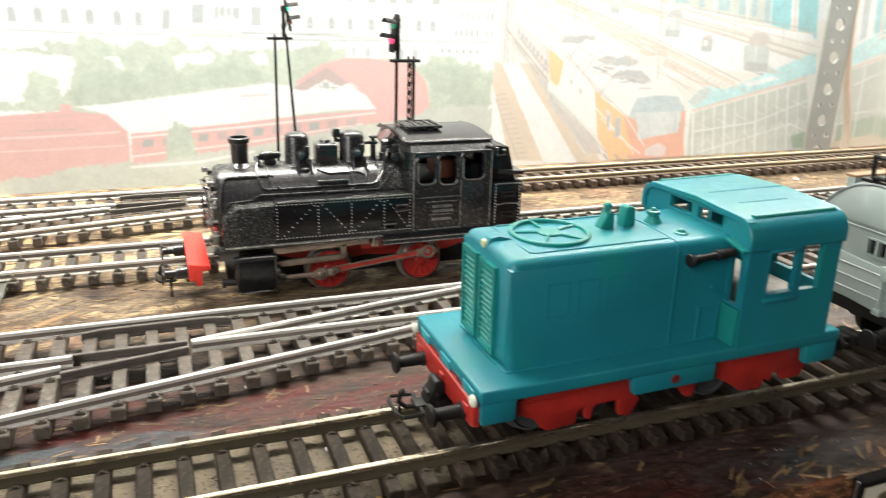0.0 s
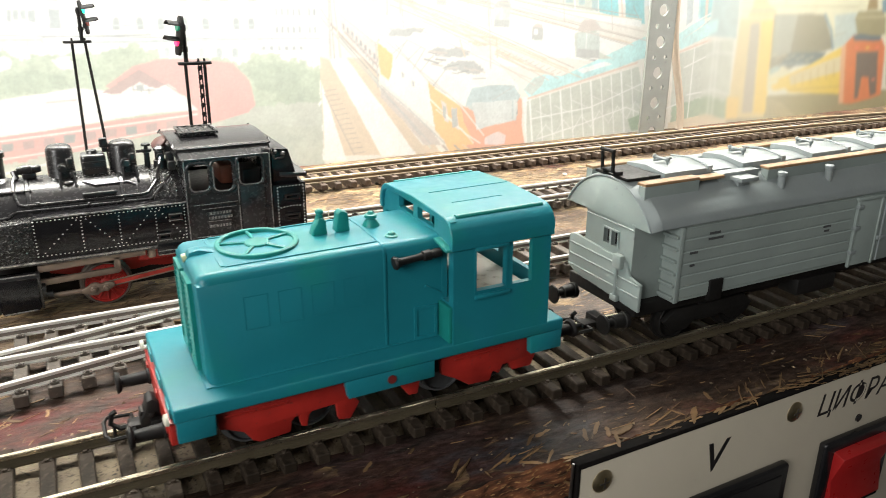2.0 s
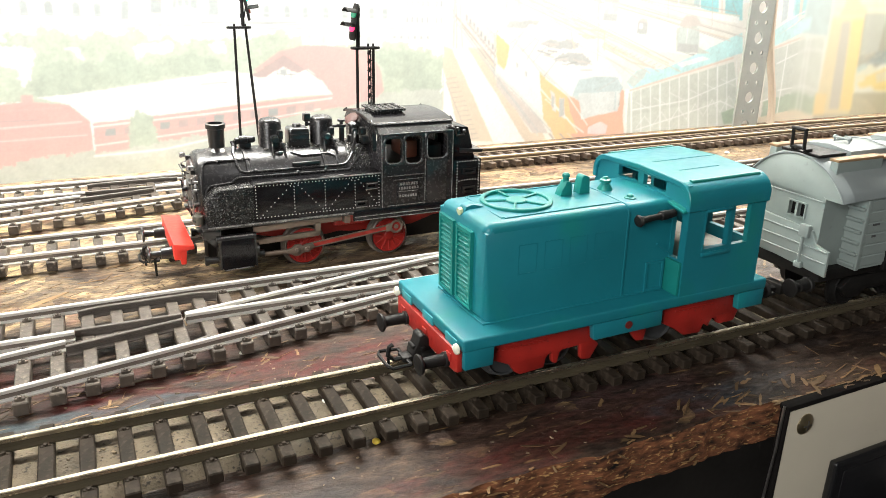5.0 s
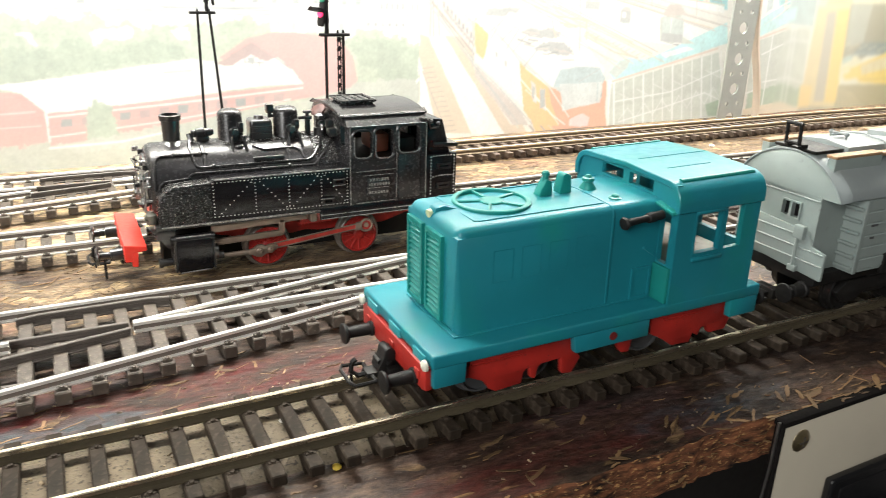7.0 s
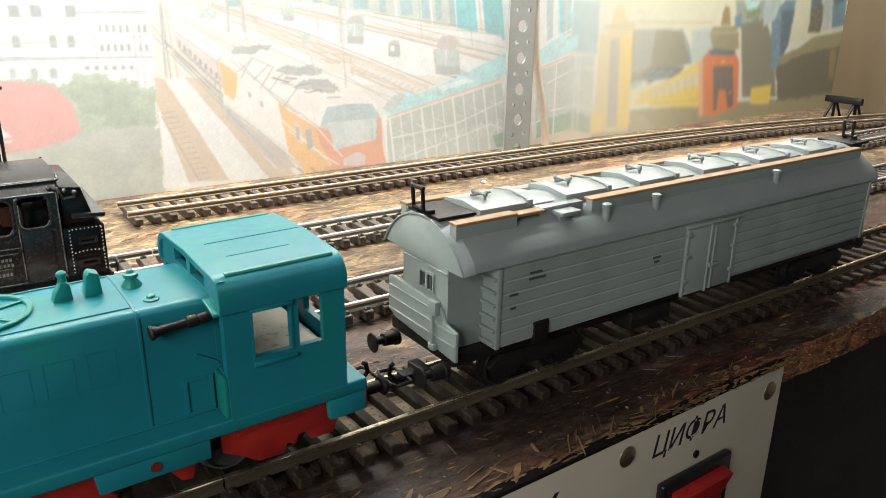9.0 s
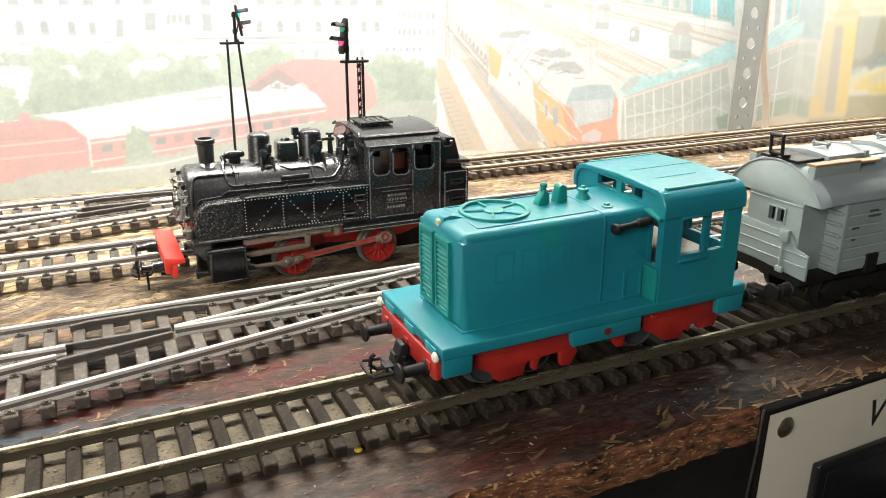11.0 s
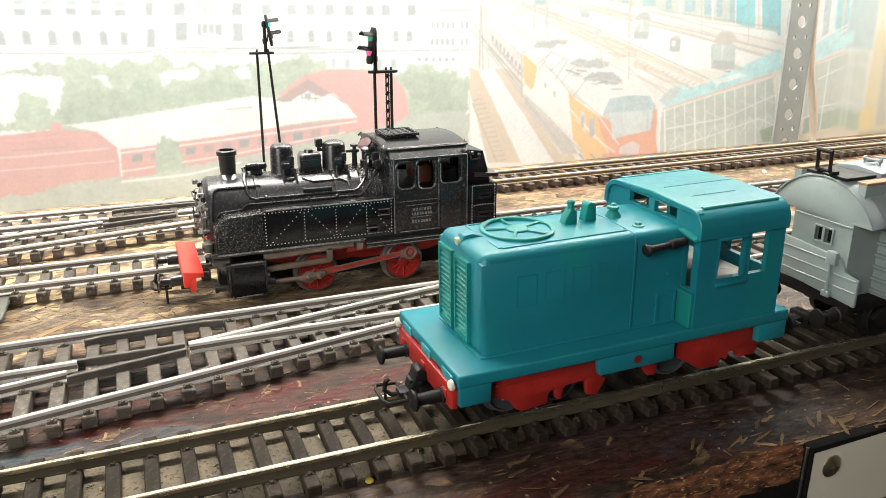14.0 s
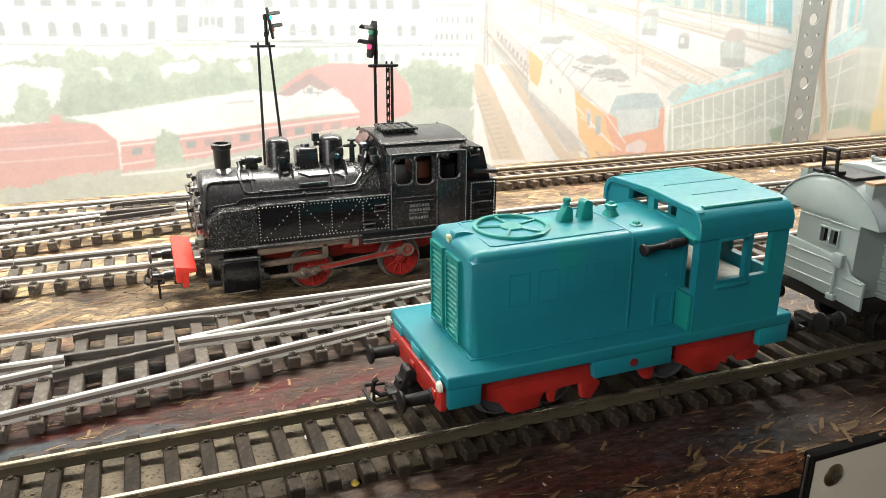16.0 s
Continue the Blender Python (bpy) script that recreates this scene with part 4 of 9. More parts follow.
    fill(SLATE, (188.7, 57.2), (189.9, 56.2), (189.9, 53.6), (188.7, 54.5))
    fill(SLATE, (191.0, 55.0), (192.2, 54.1), (192.3, 51.4), (191.1, 52.3))
    fill(SLATE, (193.3, 52.9), (194.5, 51.9), (194.6, 49.2), (193.4, 50.2))
    fill(GREYTAN, (206.9, 47.5), (208.4, 46.2), (208.5, 44.0), (207.0, 45.3))
    fill(GREYTAN, (210.2, 44.5), (211.7, 43.2), (211.8, 41.0), (210.3, 42.3))
    fill(GREYTAN, (213.6, 41.5), (215.1, 40.2), (215.2, 38.0), (213.7, 39.3))
    fill(GREYTAN, (217.0, 38.5), (218.5, 37.1), (218.7, 34.9), (217.1, 36.3))
    fill(GREYTAN, (220.5, 35.4), (222.0, 34.0), (222.1, 31.8), (220.6, 33.2))
    line(GREYTAN, 0.282, (177.3, 78.8), (199.6, 64.3), (226.7, 56.2), (242.0, 50.0))
    line(GREYTAN, 0.282, (176.0, 76.0), (198.7, 61.4), (221.5, 50.8))
    line(GREYTAN, 0.282, (190.4, 84.3), (229.5, 71.9), (276.5, 55.6))
    line(GREYTAN, 0.282, (255.2, 76.8), (303.9, 66.3), (366.8, 50.9))
    line(GREYTAN, 0.3055, (223.9, 107.0), (226.9, 77.9))
    line(GREYTAN, 0.3055, (245.4, 107.2), (247.9, 83.6))
    line(GREYTAN, 0.3055, (191.6, 101.2), (192.5, 84.3))
    line(GREYTAN, 0.3055, (180.2, 98.4), (181.1, 82.7))
    line(GREYTAN, 0.3055, (303.5, 104.7), (308.7, 68.2))
    line(GREYTAN, 0.3055, (339.3, 89.0), (343.6, 62.6))
    line(GREYTAN, 0.188, (177.0, 95.6), (228.4, 90.3), (262.3, 83.4))
    line(GREYTAN, 0.188, (191.9, 92.8), (246.9, 86.6), (320.4, 69.8))
    line(GREYTAN, 0.188, (169.0, 86.0), (191.9, 91.4))
    line(GREYTAN, 0.188, (207.5, 84.1), (246.3, 95.0))
    line(GREYTAN, 0.188, (247.2, 92.6), (307.4, 89.2))
    line(GREYTAN, 0.235, (252.9, 56.4), (255.9, 57.6))
    line(GREYTAN, 0.235, (256.5, 55.2), (259.5, 56.4))
    line(GREYTAN, 0.235, (260.1, 54.0), (263.1, 55.2))
    line(GREYTAN, 0.235, (263.7, 52.8), (266.7, 54.0))
    line(GREYTAN, 0.235, (267.3, 51.6), (270.4, 52.7))
    line(GREYTAN, 0.235, (271.0, 50.3), (274.1, 51.5))
    line(GREYTAN, 0.235, (274.7, 49.1), (277.8, 50.3))
    line(GREYTAN, 0.235, (278.4, 47.8), (281.6, 49.0))
    line(GREYTAN, 0.235, (282.2, 46.6), (285.3, 47.7))
    line(GREYTAN, 0.235, (286.0, 45.3), (289.2, 46.5))
    line(GREYTAN, 0.235, (289.8, 44.0), (293.0, 45.2))
    line(GREYTAN, 0.235, (293.7, 42.7), (296.9, 43.9))
    line(GREYTAN, 0.235, (297.6, 41.4), (300.8, 42.6))
    line(GREYTAN, 0.235, (301.5, 40.1), (304.7, 41.2))
    line(GREYTAN, 0.235, (305.4, 38.7), (308.7, 39.9))
    line(GREYTAN, 0.235, (309.4, 37.4), (312.7, 38.6))
    line(OCHRE, 0.235, (202.5, 80.7), (205.9, 81.5))
    line(OCHRE, 0.235, (206.7, 79.1), (210.1, 79.9))
    line(OCHRE, 0.235, (210.9, 77.5), (214.4, 78.3))
    line(OCHRE, 0.235, (215.3, 75.9), (218.8, 76.7))
    line(OCHRE, 0.235, (219.6, 74.3), (223.1, 75.1))
    line(OCHRE, 0.235, (224.0, 72.6), (227.6, 73.4))
    line(OCHRE, 0.235, (228.4, 71.0), (232.0, 71.8))
    line(OCHRE, 0.235, (232.9, 69.3), (236.6, 70.1))
    line(OCHRE, 0.235, (237.5, 67.6), (241.1, 68.4))
    line(OCHRE, 0.235, (242.0, 65.9), (245.7, 66.7))
    line(OCHRE, 0.235, (246.7, 64.1), (250.4, 65.0))
    line(OCHRE, 0.235, (251.3, 62.4), (255.1, 63.2))
    line(OCHRE, 0.235, (256.1, 60.6), (259.9, 61.4))
    line(OCHRE, 0.235, (260.9, 58.8), (264.7, 59.6))
    line(OCHRE, 0.235, (265.7, 57.0), (269.6, 57.8))
    line(OCHRE, 0.235, (270.6, 55.2), (274.5, 56.0))
    fill(AMBER, (193.8, 61.6), (203.9, 52.8), (201.8, 40.4), (195.4, 44.1))
    fill(WARMWHITE, (205.4, 50.9), (222.2, 37.7), (225.6, 22.2), (204.0, 39.3))
    fill(GLASSGREY, (199.3, 62.0), (204.1, 66.0), (221.1, 66.4), (217.6, 63.2))
    line(SLATE, 0.705, (221.4, 53.9), (237.9, 55.4), (249.4, 52.8))
    line(SLATE, 0.705, (223.6, 46.1), (230.8, 48.9), (244.0, 47.4), (255.8, 44.3))
    line(SLATE, 0.705, (227.4, 43.7), (238.6, 44.5), (250.1, 42.6))
    line(SLATE, 0.705, (229.0, 48.0), (232.6, 50.4), (249.6, 50.3))
    line(SLATE, 0.705, (212.5, 51.2), (210.8, 48.2))
    line(SLATE, 0.705, (242.2, 46.8), (246.6, 49.1), (253.0, 45.7))
    line(SLATE, 0.705, (231.3, 41.0), (246.4, 40.9))
    fill(GLASSGREY, (222.9, 45.2), (228.6, 48.7), (246.7, 47.9), (253.8, 45.0), (242.4, 43.6), (231.2, 42.9))
    fill(PALE, (226.9, 53.1), (241.6, 55.0), (250.2, 52.1), (230.7, 51.1))
    fill(AMBER, (221.8, 37.1), (244.6, 22.3), (251.8, -1.7), (236.9, -2.4), (228.3, 13.0))
    fill(SALMON, (221.8, 37.1), (225.7, 34.4), (230.7, 11.5), (228.3, 13.0))
    fill(ORANGE, (239.8, 24.5), (245.8, 21.5), (252.5, -1.0), (247.8, -1.3))
    fill(SLATE, (231.6, 23.1), (234.7, 21.0), (235.8, 16.3), (232.6, 18.5))
    fill(SLATE, (237.1, 19.6), (240.3, 17.4), (241.4, 12.7), (238.1, 14.9))
    line(WARMWHITE, 0.705, (228.4, 25.9), (246.9, 11.5))
    line(WARMWHITE, 0.705, (230.7, 12.1), (250.2, -1.5))
    fill(ORANGE, (245.4, 22.2), (279.9, 27.9), (285.7, -2.6), (251.8, -1.7))
    fill(WHITE, (245.1, 32.0), (251.3, 36.8), (262.1, 39.5), (275.8, 36.8), (279.7, 29.9), (251.4, 25.1))
    fill(SALMON, (245.4, 22.2), (250.9, 20.5), (253.3, 9.7), (249.3, 10.0))
    fill(KIOSK, (246.0, 24.8), (250.9, 31.6), (262.5, 34.2), (276.3, 32.1), (281.8, 17.0), (253.3, 9.7))
    fill(GLASSBLUE, (250.5, 26.4), (275.6, 30.2), (280.1, 17.8), (254.7, 12.3))
    line(WHITE, 0.705, (251.1, 29.0), (262.7, 31.9), (275.7, 29.9))
    line(WHITE, 0.94, (274.4, 25.6), (277.6, 18.0))
    line(WHITE, 0.94, (263.4, 2.8), (268.9, 5.8), (268.3, 2.4))
    fill(WHITE, (282.5, 26.8), (288.3, 26.4), (292.2, 0.4), (286.9, -1.3))
    fill(OCHRE, (162.8, 53.9), (167.7, 51.9), (182.3, 25.2), (194.5, 1.5), (162.8, 4.3))
    fill(WHITE, (167.7, 52.5), (176.0, 52.8), (216.6, -0.5), (194.5, 1.5))
    fill(OCHRE, (177.0, 52.7), (185.8, 52.4), (231.8, -1.9), (215.5, -0.4))
    fill(WHITE, (163.2, 41.5), (175.1, 0.7), (163.1, 1.8))
    line(GREYTAN, 1.175, (168.2, 69.9), (191.5, 46.1), (234.4, 0.5))
    line(SLATE, 0.705, (172.5, 64.0), (198.8, 35.0), (223.8, 6.1))
    line(GREYTAN, 0.94, (176.2, 65.1), (205.9, 36.1), (243.5, -1.6))
    line(GREYTAN, 0.47, (164.6, 35.5), (179.3, 3.5))
    line(OCHRE, 0.47, (167.2, 38.3), (183.8, 3.1))
    line(PALE, 0.705, (188.1, 46.3), (224.0, 2.8))
    line(SALMONPALE, 0.705, (170.6, 84.5), (173.7, 52.9))
    line(GREYTAN, 0.329, (164.5, 37.0), (170.5, 37.5))
    line(GREYTAN, 0.329, (165.6, 34.5), (171.7, 35.1))
    line(GREYTAN, 0.329, (166.7, 32.0), (172.8, 32.6))
    line(GREYTAN, 0.329, (167.8, 29.6), (173.9, 30.1))
    line(GREYTAN, 0.329, (168.9, 27.0), (175.0, 27.6))
    line(GREYTAN, 0.329, (170.0, 24.5), (176.1, 25.0))
    line(GREYTAN, 0.329, (171.1, 22.0), (177.3, 22.5))
    line(GREYTAN, 0.329, (172.3, 19.4), (178.4, 19.9))
    line(GREYTAN, 0.329, (173.4, 16.9), (179.6, 17.3))
    line(GREYTAN, 0.329, (174.5, 14.3), (180.7, 14.7))
    line(GREYTAN, 0.329, (175.7, 11.7), (181.9, 12.1))
    line(GREYTAN, 0.329, (176.8, 9.1), (183.1, 9.5))
    line(GREYTAN, 0.329, (178.0, 6.5), (184.2, 6.9))
    line(GREYTAN, 0.329, (179.1, 3.8), (185.4, 4.2))
    line(GREYTAN, 0.329, (193.4, 41.4), (196.9, 41.9))
    line(GREYTAN, 0.329, (196.3, 38.2), (199.8, 38.6))
    line(GREYTAN, 0.329, (199.2, 35.0), (202.7, 35.4))
    line(GREYTAN, 0.329, (202.2, 31.7), (205.7, 32.1))
    line(GREYTAN, 0.329, (205.1, 28.4), (208.7, 28.8))
    line(GREYTAN, 0.329, (208.2, 25.0), (211.8, 25.4))
    line(GREYTAN, 0.329, (211.2, 21.6), (214.9, 22.0))
    line(GREYTAN, 0.329, (214.3, 18.2), (218.0, 18.6))
    line(GREYTAN, 0.329, (217.4, 14.8), (221.1, 15.1))
    line(GREYTAN, 0.329, (220.5, 11.3), (224.3, 11.6))
    line(GREYTAN, 0.329, (223.7, 7.8), (227.5, 8.1))
    line(GREYTAN, 0.329, (226.9, 4.2), (230.7, 4.5))
    line(SLATE, 0.517, (169.0, 87.4), (170.4, 52.4))
    line(GREYTAN, 0.376, (164.3, 76.2), (170.2, 67.5))
    line(GREYTAN, 0.376, (258.0, 89.5), (260.7, 65.6))
    line(GREYTAN, 0.376, (206.6, 89.9), (208.4, 63.5))
    fill(KIOSK, (262.9, 76.1), (266.1, 80.3), (271.6, 80.3), (273.1, 75.2), (271.6, 74.6), (272.4, 65.9), (263.7, 66.9))
    line(PALE, 0.47, (266.2, 72.5), (270.8, 72.4))
    fill(KIOSK, (287.7, 64.5), (289.7, 67.3), (293.3, 67.3), (294.3, 63.9), (293.4, 63.4), (294.0, 57.6), (288.4, 58.2))
    line(PALE, 0.47, (289.9, 62.1), (292.9, 62.0))
    fill(KIOSK, (227.0, 84.2), (228.8, 86.8), (232.0, 86.8), (232.8, 83.7), (231.9, 83.2), (232.3, 77.8), (227.3, 78.4))
    line(PALE, 0.47, (228.8, 81.9), (231.4, 81.9))
    fill(KIOSK, (188.8, 82.7), (190.4, 83.7), (193.0, 83.7), (193.5, 82.5), (192.8, 82.3), (192.9, 80.3), (188.9, 80.5))
    line(PALE, 0.47, (190.2, 81.9), (192.4, 81.8))
    fill(KIOSK, (236.2, 70.1), (237.9, 71.7), (240.8, 71.6), (241.4, 69.7), (240.6, 69.5), (240.9, 66.1), (236.4, 66.5))
    line(PALE, 0.47, (237.8, 68.7), (240.2, 68.6))
    fill(KIOSK, (320.8, 66.5), (324.8, 68.4), (331.9, 67.6), (336.5, 62.8), (330.9, 61.6), (320.4, 63.3))
    fill(GREYLEAF, (316.3, 61.4), (331.7, 62.3), (335.3, 49.4), (327.8, 46.3), (318.0, 48.1))
    line(WHITE, 0.47, (318.8, 55.4), (332.6, 55.6))
    line(WHITE, 0.47, (324.1, 61.2), (325.9, 47.1))
    fill(SLATE, (319.7, 48.0), (327.8, 46.3), (343.5, 45.0), (336.9, 43.9))
    fill(TEALPALE, (282.9, 31.1), (289.7, 37.4), (296.6, 39.0), (309.0, 37.1), (368.9, 57.8), (372.3, 45.8), (287.5, 26.1))
    fill(KIOSK, (282.9, 31.1), (290.5, 37.3), (297.9, 38.3), (296.0, 33.0), (289.0, 27.4))
    fill(SKYPALE, (319.8, 40.6), (339.1, 44.5), (346.0, 42.8), (324.4, 38.3))
    line(SALMONPALE, 1.175, (286.7, 25.8), (364.4, 42.7))
    fill(GREYLEAF, (285.6, 24.2), (365.7, 40.5), (379.8, 0.6), (286.9, -1.3))
    fill(PALE, (287.0, 10.5), (373.0, 18.7), (378.3, 0.7), (286.7, 0.1))
    line(WHITE, 1.175, (287.7, 24.6), (291.0, -0.7))
    line(WHITE, 0.705, (294.6, 26.0), (298.3, -0.5))
    line(WHITE, 0.705, (301.6, 27.5), (305.6, -0.3))
    line(WHITE, 1.175, (308.7, 28.9), (313.0, -0.2))
    line(WHITE, 0.705, (315.9, 30.4), (320.4, -0.0))
    line(WHITE, 0.705, (323.1, 31.8), (328.0, 0.2))
    line(WHITE, 1.175, (330.4, 33.3), (335.7, 0.3))
    line(WHITE, 0.705, (337.7, 34.8), (343.4, 0.5))
    line(WHITE, 0.705, (345.2, 36.3), (351.2, 0.7))
    line(WHITE, 1.175, (352.7, 37.8), (359.2, 0.9))
    line(WHITE, 0.705, (360.3, 39.4), (367.2, 1.1))
    line(WHITE, 0.705, (367.9, 40.9), (375.3, 1.3))
    line(WHITE, 0.376, (294.1, 3.0), (299.8, 9.6), (307.0, 2.7))
    line(WHITE, 0.329, (292.5, 18.3), (304.0, 13.4))
    line(WHITE, 0.376, (306.8, 4.1), (312.5, 11.4), (319.9, 4.1))
    line(WHITE, 0.329, (304.9, 20.6), (316.8, 15.6))
    line(WHITE, 0.376, (319.8, 5.2), (325.4, 13.3), (333.1, 5.6))
    line(WHITE, 0.329, (317.6, 22.9), (329.7, 17.9))
    line(WHITE, 0.376, (333.1, 6.3), (338.6, 15.2), (346.6, 7.1))
    line(WHITE, 0.329, (330.6, 25.2), (342.9, 20.2))
    line(WHITE, 0.376, (346.6, 7.5), (352.1, 17.2), (360.4, 8.7))
    line(WHITE, 0.329, (343.7, 27.6), (356.4, 22.6))
    line(WHITE, 0.376, (360.4, 8.7), (365.8, 19.2), (374.4, 10.2))
    line(WHITE, 0.329, (357.1, 30.0), (370.0, 25.0))
    line(WHITE, 0.705, (288.7, 13.8), (331.5, 17.8), (371.1, 30.3))
    line(WHITE, 0.705, (294.2, 1.6), (323.9, 7.7), (359.2, 16.0), (374.4, 10.2))
    fill(GRASS, (361.3, 8.6), (376.5, 11.9), (379.8, 0.6), (364.4, 1.0))
    # glazed stair, gateway and evening street
    fill(TEALPALE, (389.8, 88.3), (413.8, 88.4), (416.1, 64.8), (392.6, 51.8))
    fill(WHITE, (391.6, 88.3), (408.2, 88.4), (410.1, 66.9), (394.9, 58.5))
    fill(AQUA, (409.1, 88.4), (419.6, 88.5), (420.6, 68.8), (412.1, 66.9))
    fill(MISTBLUE, (398.9, 88.3), (404.4, 88.4), (405.4, 66.4), (401.0, 63.7))
    fill(SALMONPALE, (413.8, 88.4), (416.7, 88.5), (417.7, 68.2), (415.8, 67.5))
    fill(CYANPALE, (420.5, 88.5), (444.3, 88.6), (445.3, 54.9), (421.8, 57.0), (398.2, 51.6), (421.6, 68.1))
    fill(TEALPALE, (395.7, 53.7), (420.9, 66.1), (427.6, 67.3), (427.4, 59.6), (398.4, 49.5))
    line(SALMONPALE, 1.175, (396.2, 47.5), (423.0, 54.9))
    fill(GREYLEAF, (393.1, 45.6), (426.0, 54.1), (443.3, 54.2), (446.0, 3.2), (396.5, 2.1))
    fill(GRASS, (396.5, 14.4), (429.6, 19.2), (443.6, 14.8), (445.0, 2.9), (396.4, 3.6), rough=0.8)
    line(WHITE, 0.94, (426.9, 55.4), (428.1, 4.4))
    line(WHITE, 0.94, (430.0, 54.6), (432.2, 4.4))
    line(WHITE, 0.94, (410.2, 50.4), (410.9, 4.4))
    line(WHITE, 0.94, (403.1, 38.2), (427.8, 46.9), (445.9, 45.4))
    line(WHITE, 0.94, (408.0, 20.8), (430.3, 22.8), (444.2, 18.9))
    line(WHITE, 0.94, (391.8, 13.4), (401.2, 15.5))
    line(WHITE, 0.94, (390.7, 58.6), (420.4, 70.9))
    fill(WARMWHITE, (394.4, 3.7), (426.7, 7.5), (446.2, 2.0), (445.6, -2.6), (394.7, 0.1))
    fill(MISTWHITE, (439.5, 128.5), (919.5, 152.8), (969.0, 58.7), (750.4, 62.5), (553.0, 49.9), (446.9, 67.7))
    fill(MISTBLUE, (537.9, 68.1), (563.2, 69.7), (568.4, 45.3), (543.5, 45.4))
    fill(OLIVE, (479.7, 16.0), (671.4, 11.6), (793.8, -3.9), (1009.9, -19.0), (1034.1, -64.8), (446.1, -7.3), (446.0, 3.2))
    fill(TOWER, (446.9, 67.0), (480.2, 67.1), (481.8, 1.2), (446.1, 2.8))
    fill(YELLOW, (466.2, 65.2), (479.2, 66.4), (482.5, 3.9), (471.0, 4.9))
    fill(GREYTAN, (456.8, 63.9), (465.2, 64.5), (469.9, 5.0), (459.8, 5.4))
    fill(YELLOW, (443.9, 17.4), (455.2, 16.6), (455.9, 1.9), (445.1, 2.1))
    fill(TOWER, (453.1, 67.6), (456.5, 73.9), (457.7, 81.0), (462.3, 86.6), (466.8, 84.5), (470.1, 76.7), (478.4, 72.3), (480.2, 67.1))
    line(WARMWHITE, 0.94, (445.8, 67.7), (483.5, 67.8))
    line(GREYTAN, 0.94, (449.5, 71.9), (479.5, 72.2))
    fill(SMOKE, (477.7, 69.3), (512.0, 69.6), (527.3, 68.6), (543.5, 45.4), (522.7, 43.0), (500.3, 33.1), (480.6, 33.3))
    fill(SLATE, (478.9, 68.6), (500.4, 69.0), (498.6, 44.0), (480.7, 41.0))
    line(BLUE, 2.115, (527.9, 68.6), (537.4, 57.5), (542.3, 45.4))
    fill(DEEPBLUE, (498.6, 44.0), (536.3, 43.3), (527.1, 35.7), (488.4, 34.9))
    line(WARMWHITE, 0.5875, (481.5, 43.2), (484.8, 43.4))
    line(WARMWHITE, 0.5875, (486.3, 41.1), (489.7, 41.3))
    line(WARMWHITE, 0.5875, (490.7, 42.4), (494.1, 42.7))
    line(WARMWHITE, 0.5875, (495.7, 40.3), (499.1, 40.5))
    line(WARMWHITE, 0.5875, (500.1, 41.6), (503.6, 41.9))
    line(WARMWHITE, 0.5875, (505.2, 39.5), (508.7, 39.7))
    line(WARMWHITE, 0.5875, (509.7, 40.8), (513.3, 41.1))
    line(WARMWHITE, 0.5875, (514.9, 38.6), (518.5, 38.9))
    line(WARMWHITE, 0.5875, (519.5, 40.0), (523.2, 40.2))
    line(MISTBLUE, 0.47, (483.2, 39.3), (487.2, 39.1))
    line(MISTBLUE, 0.47, (488.7, 36.4), (492.8, 36.2))
    line(MISTBLUE, 0.47, (493.9, 36.5), (498.0, 36.3))
    line(MISTBLUE, 0.47, (499.1, 36.6), (503.3, 36.4))
    line(MISTBLUE, 0.47, (504.4, 36.8), (508.6, 36.6))
    line(MISTBLUE, 0.47, (509.8, 36.9), (514.0, 36.7))
    line(MISTBLUE, 0.47, (515.2, 37.0), (519.5, 36.8))
    fill(MISTWHITE, (479.6, 32.6), (494.0, 35.7), (501.6, 32.2), (493.7, 22.5), (480.3, 19.4), rough=0.8)
    line(LAMPYEL, 0.705, (482.8, 26.3), (489.5, 27.4))
    fill(CYANPALE, (479.5, 33.4), (488.2, 36.0), (491.0, 32.8), (482.2, 30.2), rough=0.6)
    line(UMBER, 0.47, (474.7, 74.8), (562.4, 73.7))
    line(UMBER, 0.376, (480.3, 81.7), (487.0, 81.6), (487.9, 75.8))
    line(UMBER, 0.376, (540.6, 54.3), (553.0, 56.3))
    fill(YELLOW, (489.6, 26.6), (518.0, 34.5), (552.3, 46.7), (563.2, 12.1), (502.8, 17.1))
    fill(WARMWHITE, (501.1, 28.3), (552.3, 40.2), (555.8, 29.3), (503.3, 21.9))
    line(OCHREDK, 0.705, (502.6, 18.7), (559.3, 18.3))
    fill(LAMPYEL, (484.5, 22.3), (501.1, 28.3), (504.7, 20.2), (487.3, 19.0), rough=0.6)
    line(OCHREDK, 0.5875, (507.1, 28.0), (508.8, 20.7))
    line(OCHREDK, 0.5875, (514.6, 29.6), (516.6, 21.6))
    line(OCHREDK, 0.5875, (522.3, 31.3), (524.5, 22.5))
    line(OCHREDK, 0.5875, (530.1, 33.0), (532.4, 23.4))
    line(OCHREDK, 0.5875, (537.9, 34.7), (540.5, 24.3))
    line(OCHREDK, 0.5875, (545.9, 36.4), (548.7, 25.2))
    fill(ORANGE, (551.2, 45.9), (556.9, 49.8), (570.1, 5.2), (559.2, 5.6))
    fill(ORANGERED, (555.7, 49.0), (562.5, 54.4), (578.1, 56.5), (592.6, 53.6), (601.0, 44.9), (607.3, 9.1), (574.3, 4.4), (564.6, 5.2))
    fill(DEEPBLUE, (561.3, 53.7), (578.1, 56.5), (594.2, 52.7), (593.6, 49.4), (564.7, 50.3))
